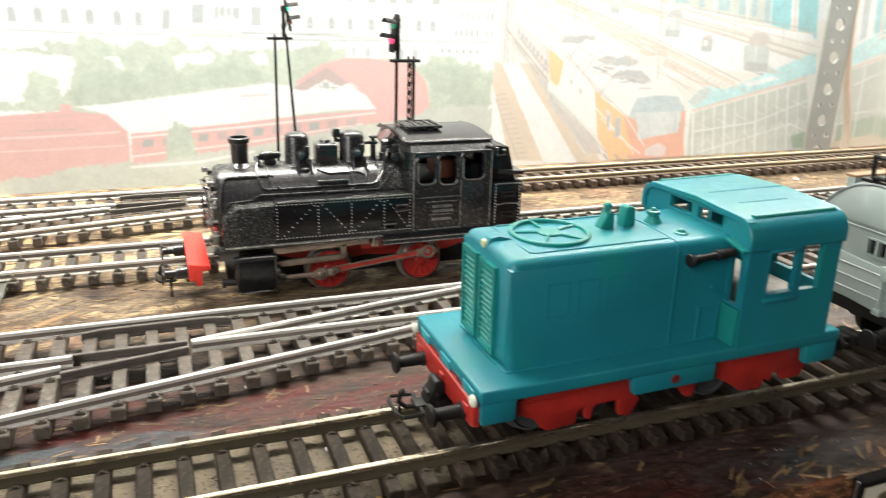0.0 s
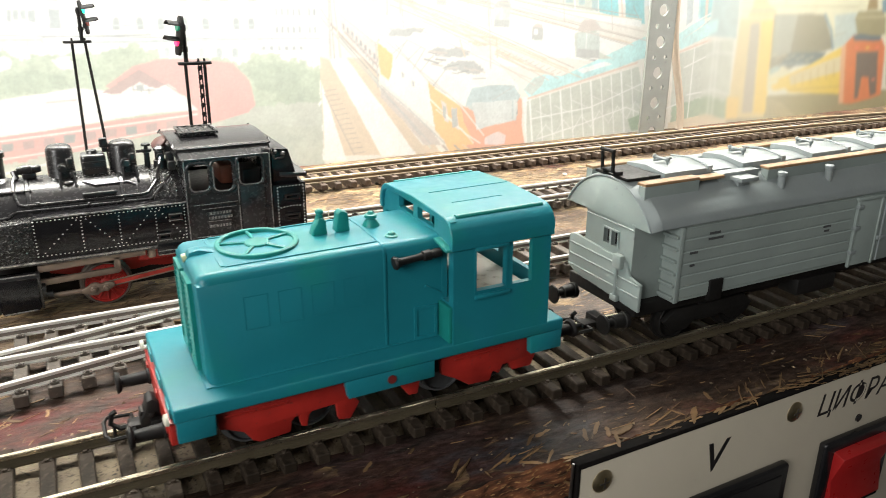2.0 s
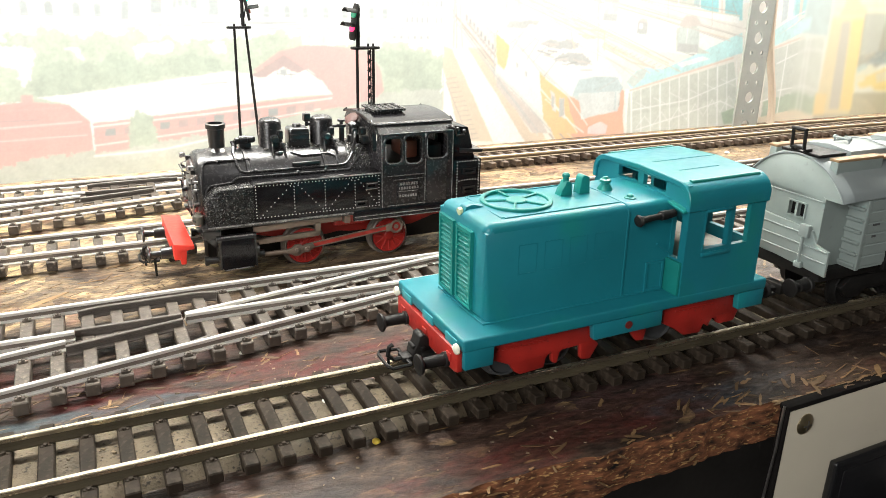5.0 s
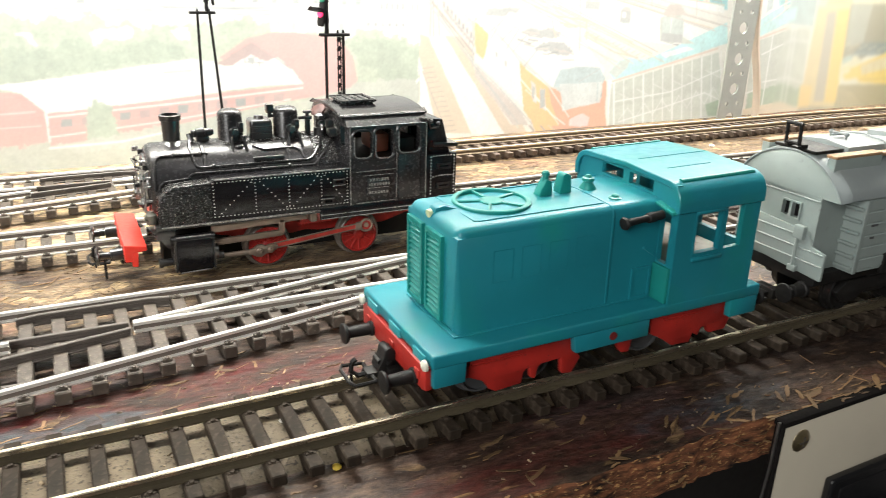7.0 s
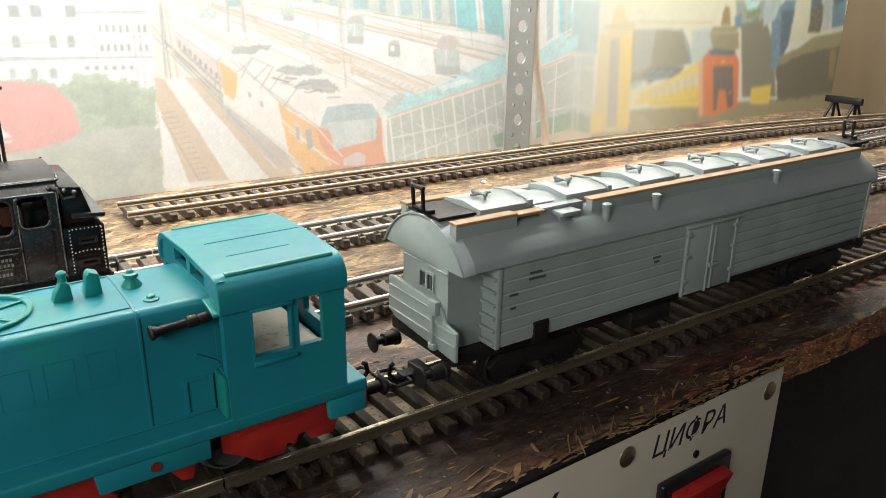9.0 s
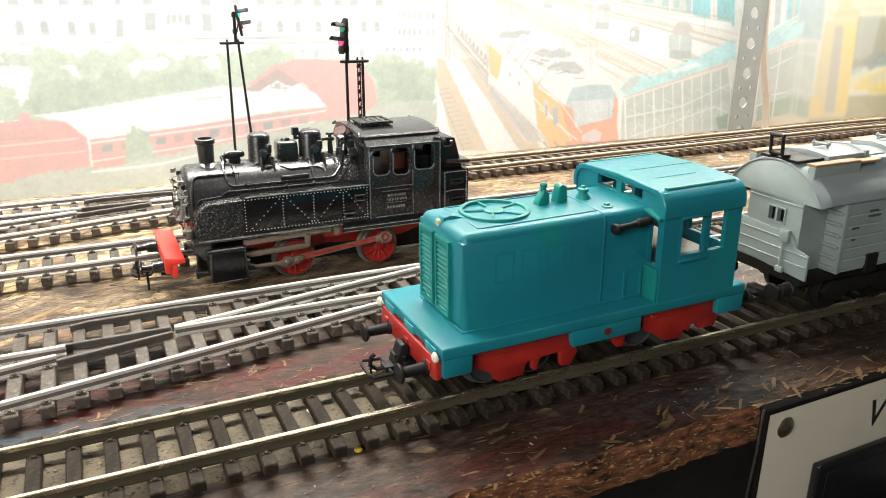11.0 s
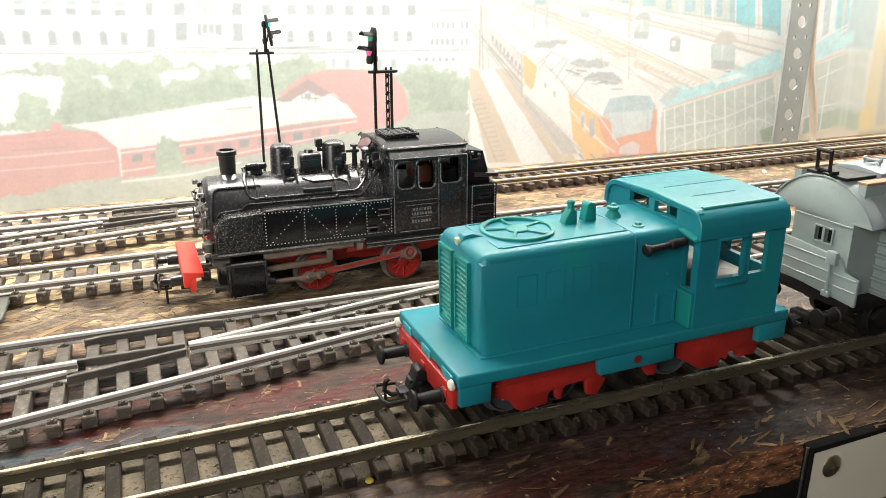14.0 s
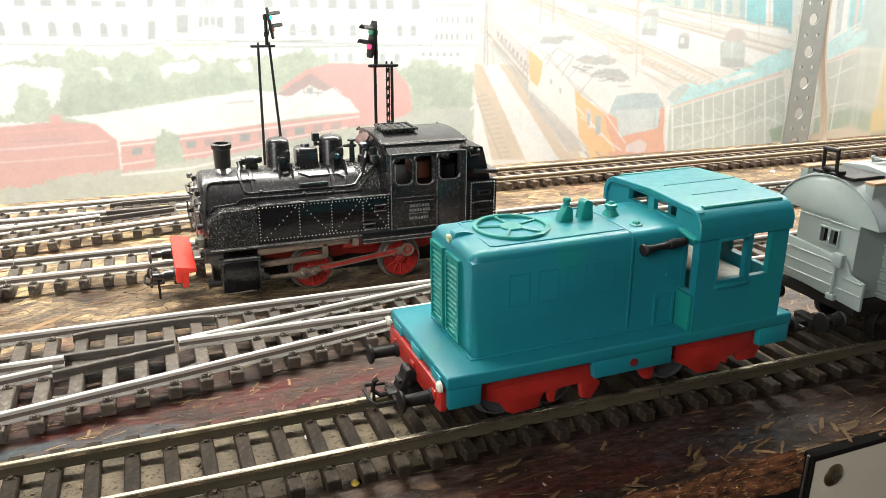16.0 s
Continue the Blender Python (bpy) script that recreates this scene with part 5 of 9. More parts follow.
    fill(PLUM, (569.1, 42.0), (593.9, 41.8), (601.2, 10.4), (594.3, 9.1), (588.3, 23.3), (579.8, 23.8), (580.4, 8.3), (576.4, 7.8))
    line(LAMPRED, 1.41, (567.1, 45.3), (569.8, 45.2))
    line(LAMPYEL, 1.41, (579.3, 44.9), (582.1, 44.8))
    line(LAMPRED, 1.41, (590.4, 44.9), (593.2, 44.8))
    line(LAMPRED, 1.41, (593.0, 21.3), (595.8, 21.2))
    fill(OLIVE, (560.0, 66.5), (595.1, 66.8), (598.1, 54.3), (591.4, 52.8), (566.3, 55.1))
    line(WARMWHITE, 0.705, (560.0, 66.5), (593.8, 66.4))
    fill(OLIVE, (563.1, 70.5), (591.3, 70.9), (593.7, 66.8), (561.3, 66.5))
    fill(UMBER, (572.2, 71.2), (572.3, 79.9), (574.4, 85.5), (580.1, 83.9), (584.2, 71.8))
    fill(SLATE, (585.6, 89.5), (626.7, 89.7), (625.6, 71.4), (593.1, 69.3))
    fill(LEAFDK, (597.8, 84.7), (608.3, 93.7), (618.6, 81.4), (618.6, 75.6), (604.2, 75.7), rough=1.2)
    fill(TEALPALE, (596.6, 89.5), (617.9, 89.7), (613.8, 83.1), (601.2, 82.3))
    fill(SMOKE, (596.5, 72.5), (627.5, 75.6), (643.4, 55.7), (657.9, 13.9), (611.3, 16.7))
    fill(BLUE, (635.6, 73.0), (644.3, 85.6), (650.7, 89.9), (664.7, 90.0), (662.8, 64.0), (657.5, 38.4), (645.5, 36.2))
    fill(DEEPBLUE, (647.0, 81.4), (665.2, 83.1), (663.8, 55.1), (654.9, 42.1))
    fill(MISTBLUE, (621.7, 86.4), (633.3, 98.0), (646.5, 94.0), (639.7, 74.6), (626.0, 69.7))
    fill(MISTWHITE, (666.3, 90.0), (681.6, 103.0), (681.5, 76.9), (679.8, 55.6), (673.0, 56.7))
    fill(BLUE, (587.0, 77.5), (596.2, 79.9), (597.1, 70.0), (590.3, 69.3))
    fill(DEEPBLUE, (683.4, 107.3), (698.2, 107.6), (707.0, 65.0), (690.3, 64.4))
    fill(OLIVEDK, (689.7, 76.9), (699.7, 87.5), (708.7, 85.8), (707.3, 64.1), (688.6, 64.4))
    fill(MISTBLUE, (703.9, 90.2), (719.3, 90.3), (720.3, 66.7), (710.1, 65.9))
    fill(BLUE, (719.1, 85.8), (738.6, 90.4), (744.4, 69.2), (723.5, 67.6))
    fill(DEEPBLUE, (700.8, 124.8), (727.8, 125.8), (740.4, 90.4), (720.8, 85.8))
    line(WARMWHITE, 0.423, (643.6, 77.2), (646.5, 77.6))
    line(CYANPALE, 0.423, (646.6, 74.6), (649.5, 75.0))
    line(CYANPALE, 0.423, (649.6, 72.0), (652.6, 72.4))
    line(WARMWHITE, 0.423, (641.1, 69.5), (644.0, 69.9))
    line(CYANPALE, 0.423, (650.3, 66.8), (653.3, 67.2))
    line(CYANPALE, 0.423, (653.4, 64.1), (656.4, 64.5))
    line(WARMWHITE, 0.423, (644.8, 61.7), (647.7, 62.1))
    line(CYANPALE, 0.423, (647.8, 59.0), (650.8, 59.4))
    line(CYANPALE, 0.423, (657.2, 56.2), (660.2, 56.6))
    line(WARMWHITE, 0.423, (648.5, 53.8), (651.5, 54.1))
    line(CYANPALE, 0.423, (651.6, 51.1), (654.6, 51.4))
    line(CYANPALE, 0.423, (654.7, 48.3), (657.7, 48.7))
    line(WARMWHITE, 0.423, (652.3, 45.7), (655.3, 46.1))
    line(CYANPALE, 0.423, (655.4, 43.0), (658.5, 43.3))
    line(CYANPALE, 0.423, (658.5, 40.2), (661.6, 40.5))
    line(WARMWHITE, 0.423, (649.8, 37.8), (652.8, 38.1))
    line(CYANPALE, 0.47, (597.6, 85.5), (601.7, 85.9))
    line(CYANPALE, 0.47, (603.6, 81.1), (607.8, 81.5))
    line(CYANPALE, 0.47, (609.7, 76.5), (613.9, 76.9))
    line(CYANPALE, 0.47, (612.8, 84.3), (617.0, 84.7))
    line(CYANPALE, 0.47, (599.0, 79.8), (603.1, 80.2))
    line(CYANPALE, 0.47, (605.0, 75.3), (609.2, 75.7))
    line(CYANPALE, 0.47, (608.1, 83.1), (612.3, 83.5))
    line(CYANPALE, 0.47, (614.2, 78.6), (618.5, 79.0))
    line(LAMPYEL, 0.376, (688.6, 85.7), (691.1, 85.7))
    line(LAMPYEL, 0.376, (693.4, 83.5), (695.9, 83.5))
    line(LAMPYEL, 0.376, (698.3, 81.3), (700.9, 81.3))
    line(LAMPYEL, 0.376, (691.5, 79.1), (694.0, 79.1))
    line(LAMPYEL, 0.376, (696.4, 76.9), (698.9, 76.9))
    line(LAMPYEL, 0.376, (701.3, 74.6), (703.9, 74.6))
    line(LAMPYEL, 0.376, (694.5, 72.4), (697.0, 72.4))
    line(LAMPYEL, 0.376, (699.4, 70.1), (701.9, 70.1))
    fill(OLIVE, (653.6, 46.6), (680.6, 52.9), (698.2, 60.7), (758.3, 66.1), (963.1, 69.9), (1020.1, -38.2), (673.2, -12.1))
    fill(OLIVEDK, (651.3, 37.8), (685.6, 47.3), (753.8, 52.9), (773.0, 12.8), (660.6, 10.0), rough=1.2)
    fill(UMBER, (728.0, 48.8), (737.1, 48.6), (741.7, 24.4), (732.5, 24.8), rough=0.8)
    fill(LAMPYEL, (621.6, 23.2), (648.7, 24.4), (649.8, 8.9), (623.3, 10.2))
    fill(YELLOW, (630.3, 18.3), (646.8, 20.0), (646.3, 10.0), (629.3, 10.2), rough=0.6)
    line(WARMWHITE, 0.423, (480.9, 15.5), (486.2, 2.4))
    line(WARMWHITE, 0.423, (483.9, 14.5), (491.0, 2.0))
    line(WARMWHITE, 0.423, (486.9, 13.5), (495.7, 1.6))
    line(WARMWHITE, 0.423, (490.0, 12.5), (500.5, 1.2))
    line(WARMWHITE, 0.423, (493.1, 11.4), (505.4, 0.8))
    line(WARMWHITE, 0.423, (496.2, 10.4), (510.3, 0.4))

    # the white and orange electric engine again, over its ground tones
    fill(SANDPALE, (193.5, 60.8), (201.8, 58.8), (222.6, 38.3), (224.5, 32.2), (233.7, 3.6), (219.1, 4.7), (194.4, 35.6))
    fill(TRAINWHITE, (193.9, 60.5), (202.2, 57.9), (222.8, 37.9), (226.5, 13.9), (198.1, 37.6))
    fill(TRAINWHITE, (196.3, 60.7), (207.2, 67.0), (237.8, 56.8), (268.4, 43.9), (280.0, 32.9), (279.5, 28.4), (249.3, 25.1), (242.5, 23.6), (222.0, 38.0))
    fill(GREYWARM, (195.2, 37.4), (225.8, 11.0), (231.2, 3.7), (220.9, 4.5), (195.0, 31.5), rough=0.5)
    line(SLATEPALE, 0.6, (195.2, 38.2), (211.5, 24.4), (233.0, 4.4))
    line(SLATEPALE, 0.5, (195.3, 34.5), (209.5, 21.3), (224.0, 5.1))
    fill(AMBER, (193.5, 59.8), (202.0, 53.4), (201.1, 47.2), (199.7, 40.5), (195.0, 44.0), rough=0.4)
    fill(AMBER, (222.0, 38.4), (244.9, 23.0), (248.2, 15.4), (252.1, 2.1), (234.4, 3.5), (226.6, 13.3), rough=0.4)
    fill(ORANGE, (241.5, 25.2), (250.5, 21.1), (262.0, 12.1), (280.7, 16.9), (282.0, 23.3), (284.1, -0.3), (251.1, 2.2), (245.4, 15.6), rough=0.4)
    fill(ORANGE, (279.1, 28.2), (282.2, 25.6), (282.9, 14.7), (279.9, 15.7), rough=0.3)
    fill(VISOR, (245.0, 23.6), (247.4, 30.0), (249.4, 33.7), (259.4, 34.8), (276.8, 34.1), (281.3, 27.8), (279.7, 24.5), (251.4, 24.5), rough=0.35)
    fill(SCREEN, (249.6, 25.6), (279.1, 26.1), (279.2, 13.9), (270.3, 13.0), (262.0, 11.6), (252.8, 10.7), rough=0.35)
    line(SLATEPALE, 0.5, (262.6, 26.4), (276.6, 33.2))
    line(VISOR, 0.9, (276.2, 24.8), (276.6, 15.4))
    fill(PINKWHITE, (230.0, 28.5), (233.3, 26.4), (235.4, 15.4), (232.6, 17.2), rough=0.2)
    fill(PINKWHITE, (236.6, 24.3), (239.9, 22.2), (242.1, 11.1), (239.2, 12.8), rough=0.2)
    line(WHITE, 0.6, (226.5, 35.1), (242.4, 24.7), (257.8, 6.8))
    line(WHITE, 0.5, (227.3, 23.5), (243.5, 11.4), (251.1, 3.0))
    fill(SLATEPALE, (199.6, 62.4), (205.2, 66.5), (216.9, 65.5), (211.2, 62.1), rough=0.4)
    line(SLATEPALE, 0.55, (202.4, 54.1), (210.5, 60.3))
    line(SLATEPALE, 0.55, (210.2, 49.9), (218.3, 56.9))
    line(SLATEPALE, 0.55, (217.7, 44.1), (225.4, 52.3))
    line(SLATEPALE, 0.55, (203.5, 58.4), (221.9, 39.5))
    line(SLATEPALE, 0.55, (209.6, 60.7), (220.9, 55.4))
    line(SLATEPALE, 0.55, (221.9, 39.5), (232.9, 31.8))
    fill(SLATEPALE, (221.1, 52.8), (226.9, 55.9), (242.8, 55.4), (247.1, 51.9), (240.5, 50.3), (236.0, 51.6), rough=0.8)
    fill(SLATEPALE, (230.2, 45.8), (236.1, 49.3), (249.6, 48.8), (257.4, 42.8), (247.9, 41.3), rough=0.9)
    line(SLATE, 0.9, (226.9, 50.1), (232.7, 49.4))
    line(SLATE, 0.7, (240.4, 42.4), (246.7, 43.2))
    line(GREYWARM, 0.7, (244.2, 44.9), (249.9, 43.0))
    line(GREYWARM, 0.7, (226.4, 54.1), (233.7, 53.0))
    line(GREYWARM, 0.5, (220.9, 49.8), (225.5, 51.4))
    line(GREYWARM, 0.7, (249.6, 44.0), (257.3, 41.7))
    line(SLATE, 0.5, (232.7, 45.8), (240.8, 47.0))
    line(GREYWARM, 0.7, (223.1, 54.4), (230.6, 52.6))
    line(GREYWARM, 0.7, (233.6, 45.2), (239.8, 45.2))
    line(SLATEPALE, 0.7, (226.6, 52.2), (235.3, 51.0))
    line(GREYWARM, 0.9, (224.4, 47.8), (230.8, 46.5))
    line(GREYWARM, 0.7, (226.1, 47.5), (230.7, 48.9))
    line(SLATEPALE, 0.7, (249.7, 38.8), (257.7, 38.6))
    line(SLATE, 0.5, (223.6, 53.5), (227.0, 52.8))
    line(SLATE, 0.9, (220.2, 50.4), (228.3, 48.0))
    line(SLATE, 0.5, (236.8, 42.6), (240.4, 41.9))
    fill(SLATEPALE, (206.6, 44.6), (208.1, 43.6), (208.1, 40.9), (206.8, 41.8), rough=0.2)
    fill(SLATEPALE, (212.8, 39.9), (214.4, 38.9), (214.3, 36.1), (213.0, 37.1), rough=0.2)
    fill(PINKWHITE, (257.9, 5.1), (267.2, 8.1), (272.2, 5.7), (271.7, 0.6), (258.2, 1.7), rough=0.5)
    line(GREYWARM, 0.8, (168.7, 86.8), (168.5, 52.8))
    line(GREYWARM, 0.8, (206.2, 86.6), (206.0, 73.7))
    line(GREYWARM, 0.8, (257.5, 86.4), (258.4, 66.4))
    line(GREYWARM, 0.8, (199.1, 86.7), (198.9, 72.9))
    line(GREYWARM, 0.5, (195.6, 74.7), (249.3, 51.8), (288.3, 36.5))
    line(OCHRE, 0.6, (215.3, 70.9), (267.7, 51.2), (302.8, 38.2))
    line(OCHRE, 0.5, (208.8, 76.3), (286.8, 49.4), (323.4, 35.7))

    # kiosks, tracks, masts and carriage windows of the platforms
    fill(KIOSK, (318.5, 61.4), (334.2, 61.1), (335.6, 46.8), (318.6, 48.1), rough=0.25)
    fill(SLATEPALE, (318.8, 52.7), (334.9, 51.2), (335.7, 46.5), (318.4, 47.9), rough=0.25)
    fill(GREYWARM, (317.3, 62.6), (322.1, 68.8), (330.0, 68.5), (336.6, 62.3), rough=0.25)
    line(WHITE, 0.6, (325.0, 60.9), (325.1, 52.5))
    fill(PALE, (335.1, 50.3), (345.5, 45.8), (335.8, 46.1), rough=0.25)
    fill(KIOSK, (261.8, 76.0), (271.3, 75.6), (271.8, 65.4), (262.2, 66.0), rough=0.25)
    fill(SLATEPALE, (262.1, 69.8), (271.4, 69.3), (271.8, 65.3), (262.2, 65.8), rough=0.25)
    fill(SLATEPALE, (261.2, 76.0), (264.3, 79.6), (269.6, 80.2), (272.7, 75.9), rough=0.25)
    line(WHITE, 0.5, (266.6, 75.6), (266.7, 69.8))
    fill(KIOSK, (226.5, 84.5), (232.6, 84.6), (232.9, 77.5), (227.4, 77.5), rough=0.25)
    fill(SLATEPALE, (227.2, 79.9), (232.7, 79.6), (232.9, 77.2), (227.4, 77.5), rough=0.25)
    fill(SLATEPALE, (287.1, 65.7), (293.8, 64.7), (294.7, 58.2), (287.2, 58.9), rough=0.25)
    fill(WHITE, (288.4, 64.2), (290.6, 63.9), (290.6, 61.2), (288.3, 61.5), rough=0.25)
    fill(GREYWARM, (287.1, 65.7), (289.8, 67.4), (293.3, 66.2), (294.3, 64.4), rough=0.25)
    fill(KIOSK, (186.5, 83.4), (193.1, 83.9), (194.4, 79.2), (184.9, 78.9), rough=0.25)
    line(GREYWARM, 0.6, (201.7, 83.4), (248.0, 60.3), (300.1, 35.5))
    line(GREYWARM, 0.6, (205.2, 83.7), (253.0, 60.7), (306.8, 36.1))
    line(GREYWARM, 0.5, (212.5, 76.4), (249.9, 55.1), (291.0, 32.8))
    line(GREYWARM, 0.6, (235.6, 84.6), (294.1, 69.3), (360.0, 53.3))
    line(GREYWARM, 0.6, (241.5, 84.6), (302.3, 70.4), (371.1, 55.5))
    line(GREYWARM, 0.5, (256.1, 83.2), (311.1, 71.8), (372.3, 60.2))
    line(OCHRE, 0.8, (243.6, 62.2), (265.7, 59.7))
    line(OCHRE, 0.8, (246.5, 58.6), (264.3, 56.1))
    line(OCHRE, 0.8, (241.2, 59.4), (244.6, 50.7))
    line(OCHRE, 0.8, (264.0, 59.0), (265.0, 49.5))
    fill(SANDPALE, (248.4, 57.2), (264.4, 55.4), (263.2, 49.5), (247.0, 52.9), rough=0.6)
    line(SLATEPALE, 0.7, (168.4, 84.4), (168.2, 54.3))
    line(SLATEPALE, 0.7, (199.8, 84.5), (199.5, 73.0))
    line(SLATEPALE, 0.7, (207.0, 84.5), (206.8, 72.1))
    line(GREYWARM, 0.7, (258.0, 84.6), (261.0, 43.7))
    line(SLATEPALE, 0.7, (245.6, 78.4), (245.8, 72.8))
    fill(SLATEPALE, (178.0, 66.2), (179.0, 65.3), (179.3, 62.2), (178.3, 63.3), rough=0.1)
    fill(SLATEPALE, (179.7, 64.2), (180.7, 63.2), (181.0, 60.1), (180.0, 61.2), rough=0.1)
    fill(SLATEPALE, (181.4, 62.2), (182.4, 61.2), (182.7, 58.1), (181.7, 59.2), rough=0.1)
    fill(SLATEPALE, (183.1, 60.1), (184.1, 59.1), (184.4, 56.0), (183.4, 57.1), rough=0.1)
    fill(SLATEPALE, (184.8, 58.0), (185.8, 57.0), (186.1, 53.9), (185.1, 55.0), rough=0.1)
    fill(SLATEPALE, (186.6, 55.9), (187.6, 55.0), (187.8, 51.8), (186.9, 52.9), rough=0.1)
    fill(SLATEPALE, (188.3, 53.8), (189.3, 52.9), (189.6, 49.7), (188.6, 50.8), rough=0.1)
    fill(SLATEPALE, (190.1, 51.7), (191.1, 50.7), (191.4, 47.5), (190.4, 48.7), rough=0.1)
    line(GREYWARM, 0.6, (174.5, 73.3), (192.3, 59.7), (194.3, 60.3))
    line(GREYWARM, 0.5, (174.7, 67.3), (191.1, 43.8))
    line(SLATEPALE, 0.7, (164.3, 72.1), (174.9, 59.3), (194.7, 37.3), (217.7, 10.5))
    line(SLATEPALE, 0.6, (192.8, 59.0), (193.4, 37.3))
    line(SLATEPALE, 0.6, (203.6, 51.1), (209.8, 60.0))
    line(SLATEPALE, 0.6, (213.7, 45.9), (220.0, 54.9))
    line(SLATEPALE, 0.6, (225.3, 36.1), (232.3, 43.8))
    line(GREYWARM, 0.6, (198.3, 60.2), (243.5, 24.2))
    line(WHITE, 0.7, (223.2, 29.6), (245.8, 8.8), (255.4, 2.6))
    fill(SLATEPALE, (199.0, 62.3), (201.5, 65.6), (214.0, 66.6), (219.1, 64.0), (209.3, 63.9), rough=0.25)
    fill(SLATEPALE, (236.6, 23.0), (240.1, 23.6), (240.9, 13.7), (237.5, 12.4), rough=0.2)
    fill(SLATEPALE, (231.1, 25.5), (233.2, 24.7), (233.4, 17.9), (231.5, 19.5), rough=0.2)

    # leaf mottling and printing grain
    up = 0.5 + 0.5 * (0.3 * soft(11, 14) + 0.35 * soft(12, 6) + 0.35 * soft(13, 2))
    grain = np.random.RandomState(4).rand(nz, nx)
    green = np.clip((ink[..., 1] - ink[..., 0]) * 12, 0, 1)
    ink *= (1 + (grain - 0.5) * 0.10 + (up - 0.5) * (0.18 + 0.3 * green))[..., None]
    # haze over the evening street, put into the print as a blur
    far_side = int((420 - x0) / step)
    for _ in range(13):
        city = ink[:, far_side:]
        city[1:-1, 1:-1] = (city[1:-1, 1:-1] * 2 + city[:-2, 1:-1] + city[2:, 1:-1] + city[1:-1, :-2] + city[1:-1, 2:]) / 6
    for _ in range(1):
        ink[1:-1, 1:-1] = (ink[1:-1, 1:-1] * 6 + ink[:-2, 1:-1] + ink[2:, 1:-1] + ink[1:-1, :-2] + ink[1:-1, 2:]) / 10
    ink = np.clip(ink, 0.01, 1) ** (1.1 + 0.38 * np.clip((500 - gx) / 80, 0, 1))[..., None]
    # glare on the glossy sheet painted into the inks, strongest near x 465
    painted_glare = 0.12 + 0.20 * np.exp(-((gx - 465) / 85) ** 2) + 0.12 * np.clip((560 - gx) / 120, 0, 1)
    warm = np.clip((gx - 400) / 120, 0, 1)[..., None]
    haze = painted_glare[..., None] * (1 + warm * np.array((0.05, 0.02, -0.20)))
    ink = np.clip(haze + (1 - painted_glare[..., None] * 1.12) * ink * (1 + warm * np.array((-0.03, 0.0, -0.05))), 0, 0.9) * 0.86
    warp = 349.0 - 0.5 * np.sin(gx / 61.0) * np.cos(gz / 80.0)
    m, n, l, p = node_mat("printed_film")
    at = n.new("ShaderNodeAttribute")
    at.attribute_name = "print"
    l.new(at.outputs["Color"], p.inputs["Base Color"])
    t, r = n.new("ShaderNodeTexNoise"), n.new("ShaderNodeMapRange")
    t.inputs["Scale"].default_value = 30
    r.inputs["To Min"].default_value, r.inputs["To Max"].default_value = 0.42, 0.6
    l.new(t.outputs[0], r.inputs[0]), l.new(r.outputs[0], p.inputs["Roughness"])
    root = thing("photo_mural", 290, 349, 0, "glossy photo mural of a station with red and orange trains, glare painted in", "mural")
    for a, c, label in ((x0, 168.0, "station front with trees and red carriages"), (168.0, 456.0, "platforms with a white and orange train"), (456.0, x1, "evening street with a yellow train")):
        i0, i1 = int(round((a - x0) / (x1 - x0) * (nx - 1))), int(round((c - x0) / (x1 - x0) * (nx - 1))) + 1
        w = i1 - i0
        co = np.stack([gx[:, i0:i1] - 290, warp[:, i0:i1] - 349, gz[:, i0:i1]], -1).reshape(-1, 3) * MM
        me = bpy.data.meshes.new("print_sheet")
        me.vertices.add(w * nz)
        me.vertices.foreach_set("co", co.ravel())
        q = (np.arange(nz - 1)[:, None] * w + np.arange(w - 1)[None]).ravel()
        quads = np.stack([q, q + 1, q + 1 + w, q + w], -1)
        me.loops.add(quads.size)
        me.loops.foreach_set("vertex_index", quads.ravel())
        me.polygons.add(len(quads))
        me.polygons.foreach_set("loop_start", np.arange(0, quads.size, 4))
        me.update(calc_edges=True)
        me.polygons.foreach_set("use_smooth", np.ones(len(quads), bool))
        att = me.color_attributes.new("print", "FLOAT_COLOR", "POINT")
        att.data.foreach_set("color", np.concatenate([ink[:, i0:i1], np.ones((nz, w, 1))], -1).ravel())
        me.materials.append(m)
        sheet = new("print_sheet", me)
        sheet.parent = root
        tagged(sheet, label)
    return root


mural()

# ---- tracks ----
GAUGE = 17.3
RAIL_OUT = ((-1.2, 4.1), (1.2, 4.1), (1.2, 4.45), (0.35, 4.7), (0.35, 5.55), (0.58, 5.75), (0.58, 6.45), (0.42, 6.6), (-0.42, 6.6), (-0.58, 6.45), (-0.58, 5.75), (-0.35, 5.55), (-0.35, 4.7), (-1.2, 4.45))


def rail_bm(pts, low=0.0, bright_foot=True):
    """A rail of true section along points (x, y) of its middle line."""
    bm = bmesh.new()
    rings = []
    for i, (x, y) in enumerate(pts):
        ax, ay = pts[max(i - 1, 0)]
        bx, by = pts[min(i + 1, len(pts) - 1)]
        d = Vector((bx - ax, by - ay)).normalized()
        rings.append([bm.verts.new((x - d.y * u, y + d.x * u, v - low)) for u, v in RAIL_OUT])
    k = len(RAIL_OUT)
    for a, c in zip(rings, rings[1:]):
        for i in range(k):
            f = bm.faces.new((a[i], a[(i + 1) % k], c[(i + 1) % k], c[i]))
            f.material_index = 0 if i in ((1, 2, 5, 6, 7, 8, 9, 12, 13) if bright_foot else (5, 6, 7, 8, 9)) else 1
    bm.faces.new(rings[0][::-1])
    bm.faces.new(rings[-1])
    return bm


def rail(bm, material, parent, name="rail"):
    ob = part(name, bm, material, parent)
    ob.data.materials.append(WEB_DARK if material is BRASS else WEB_TAN if material is OLD_RAIL else WEB)
    return ob


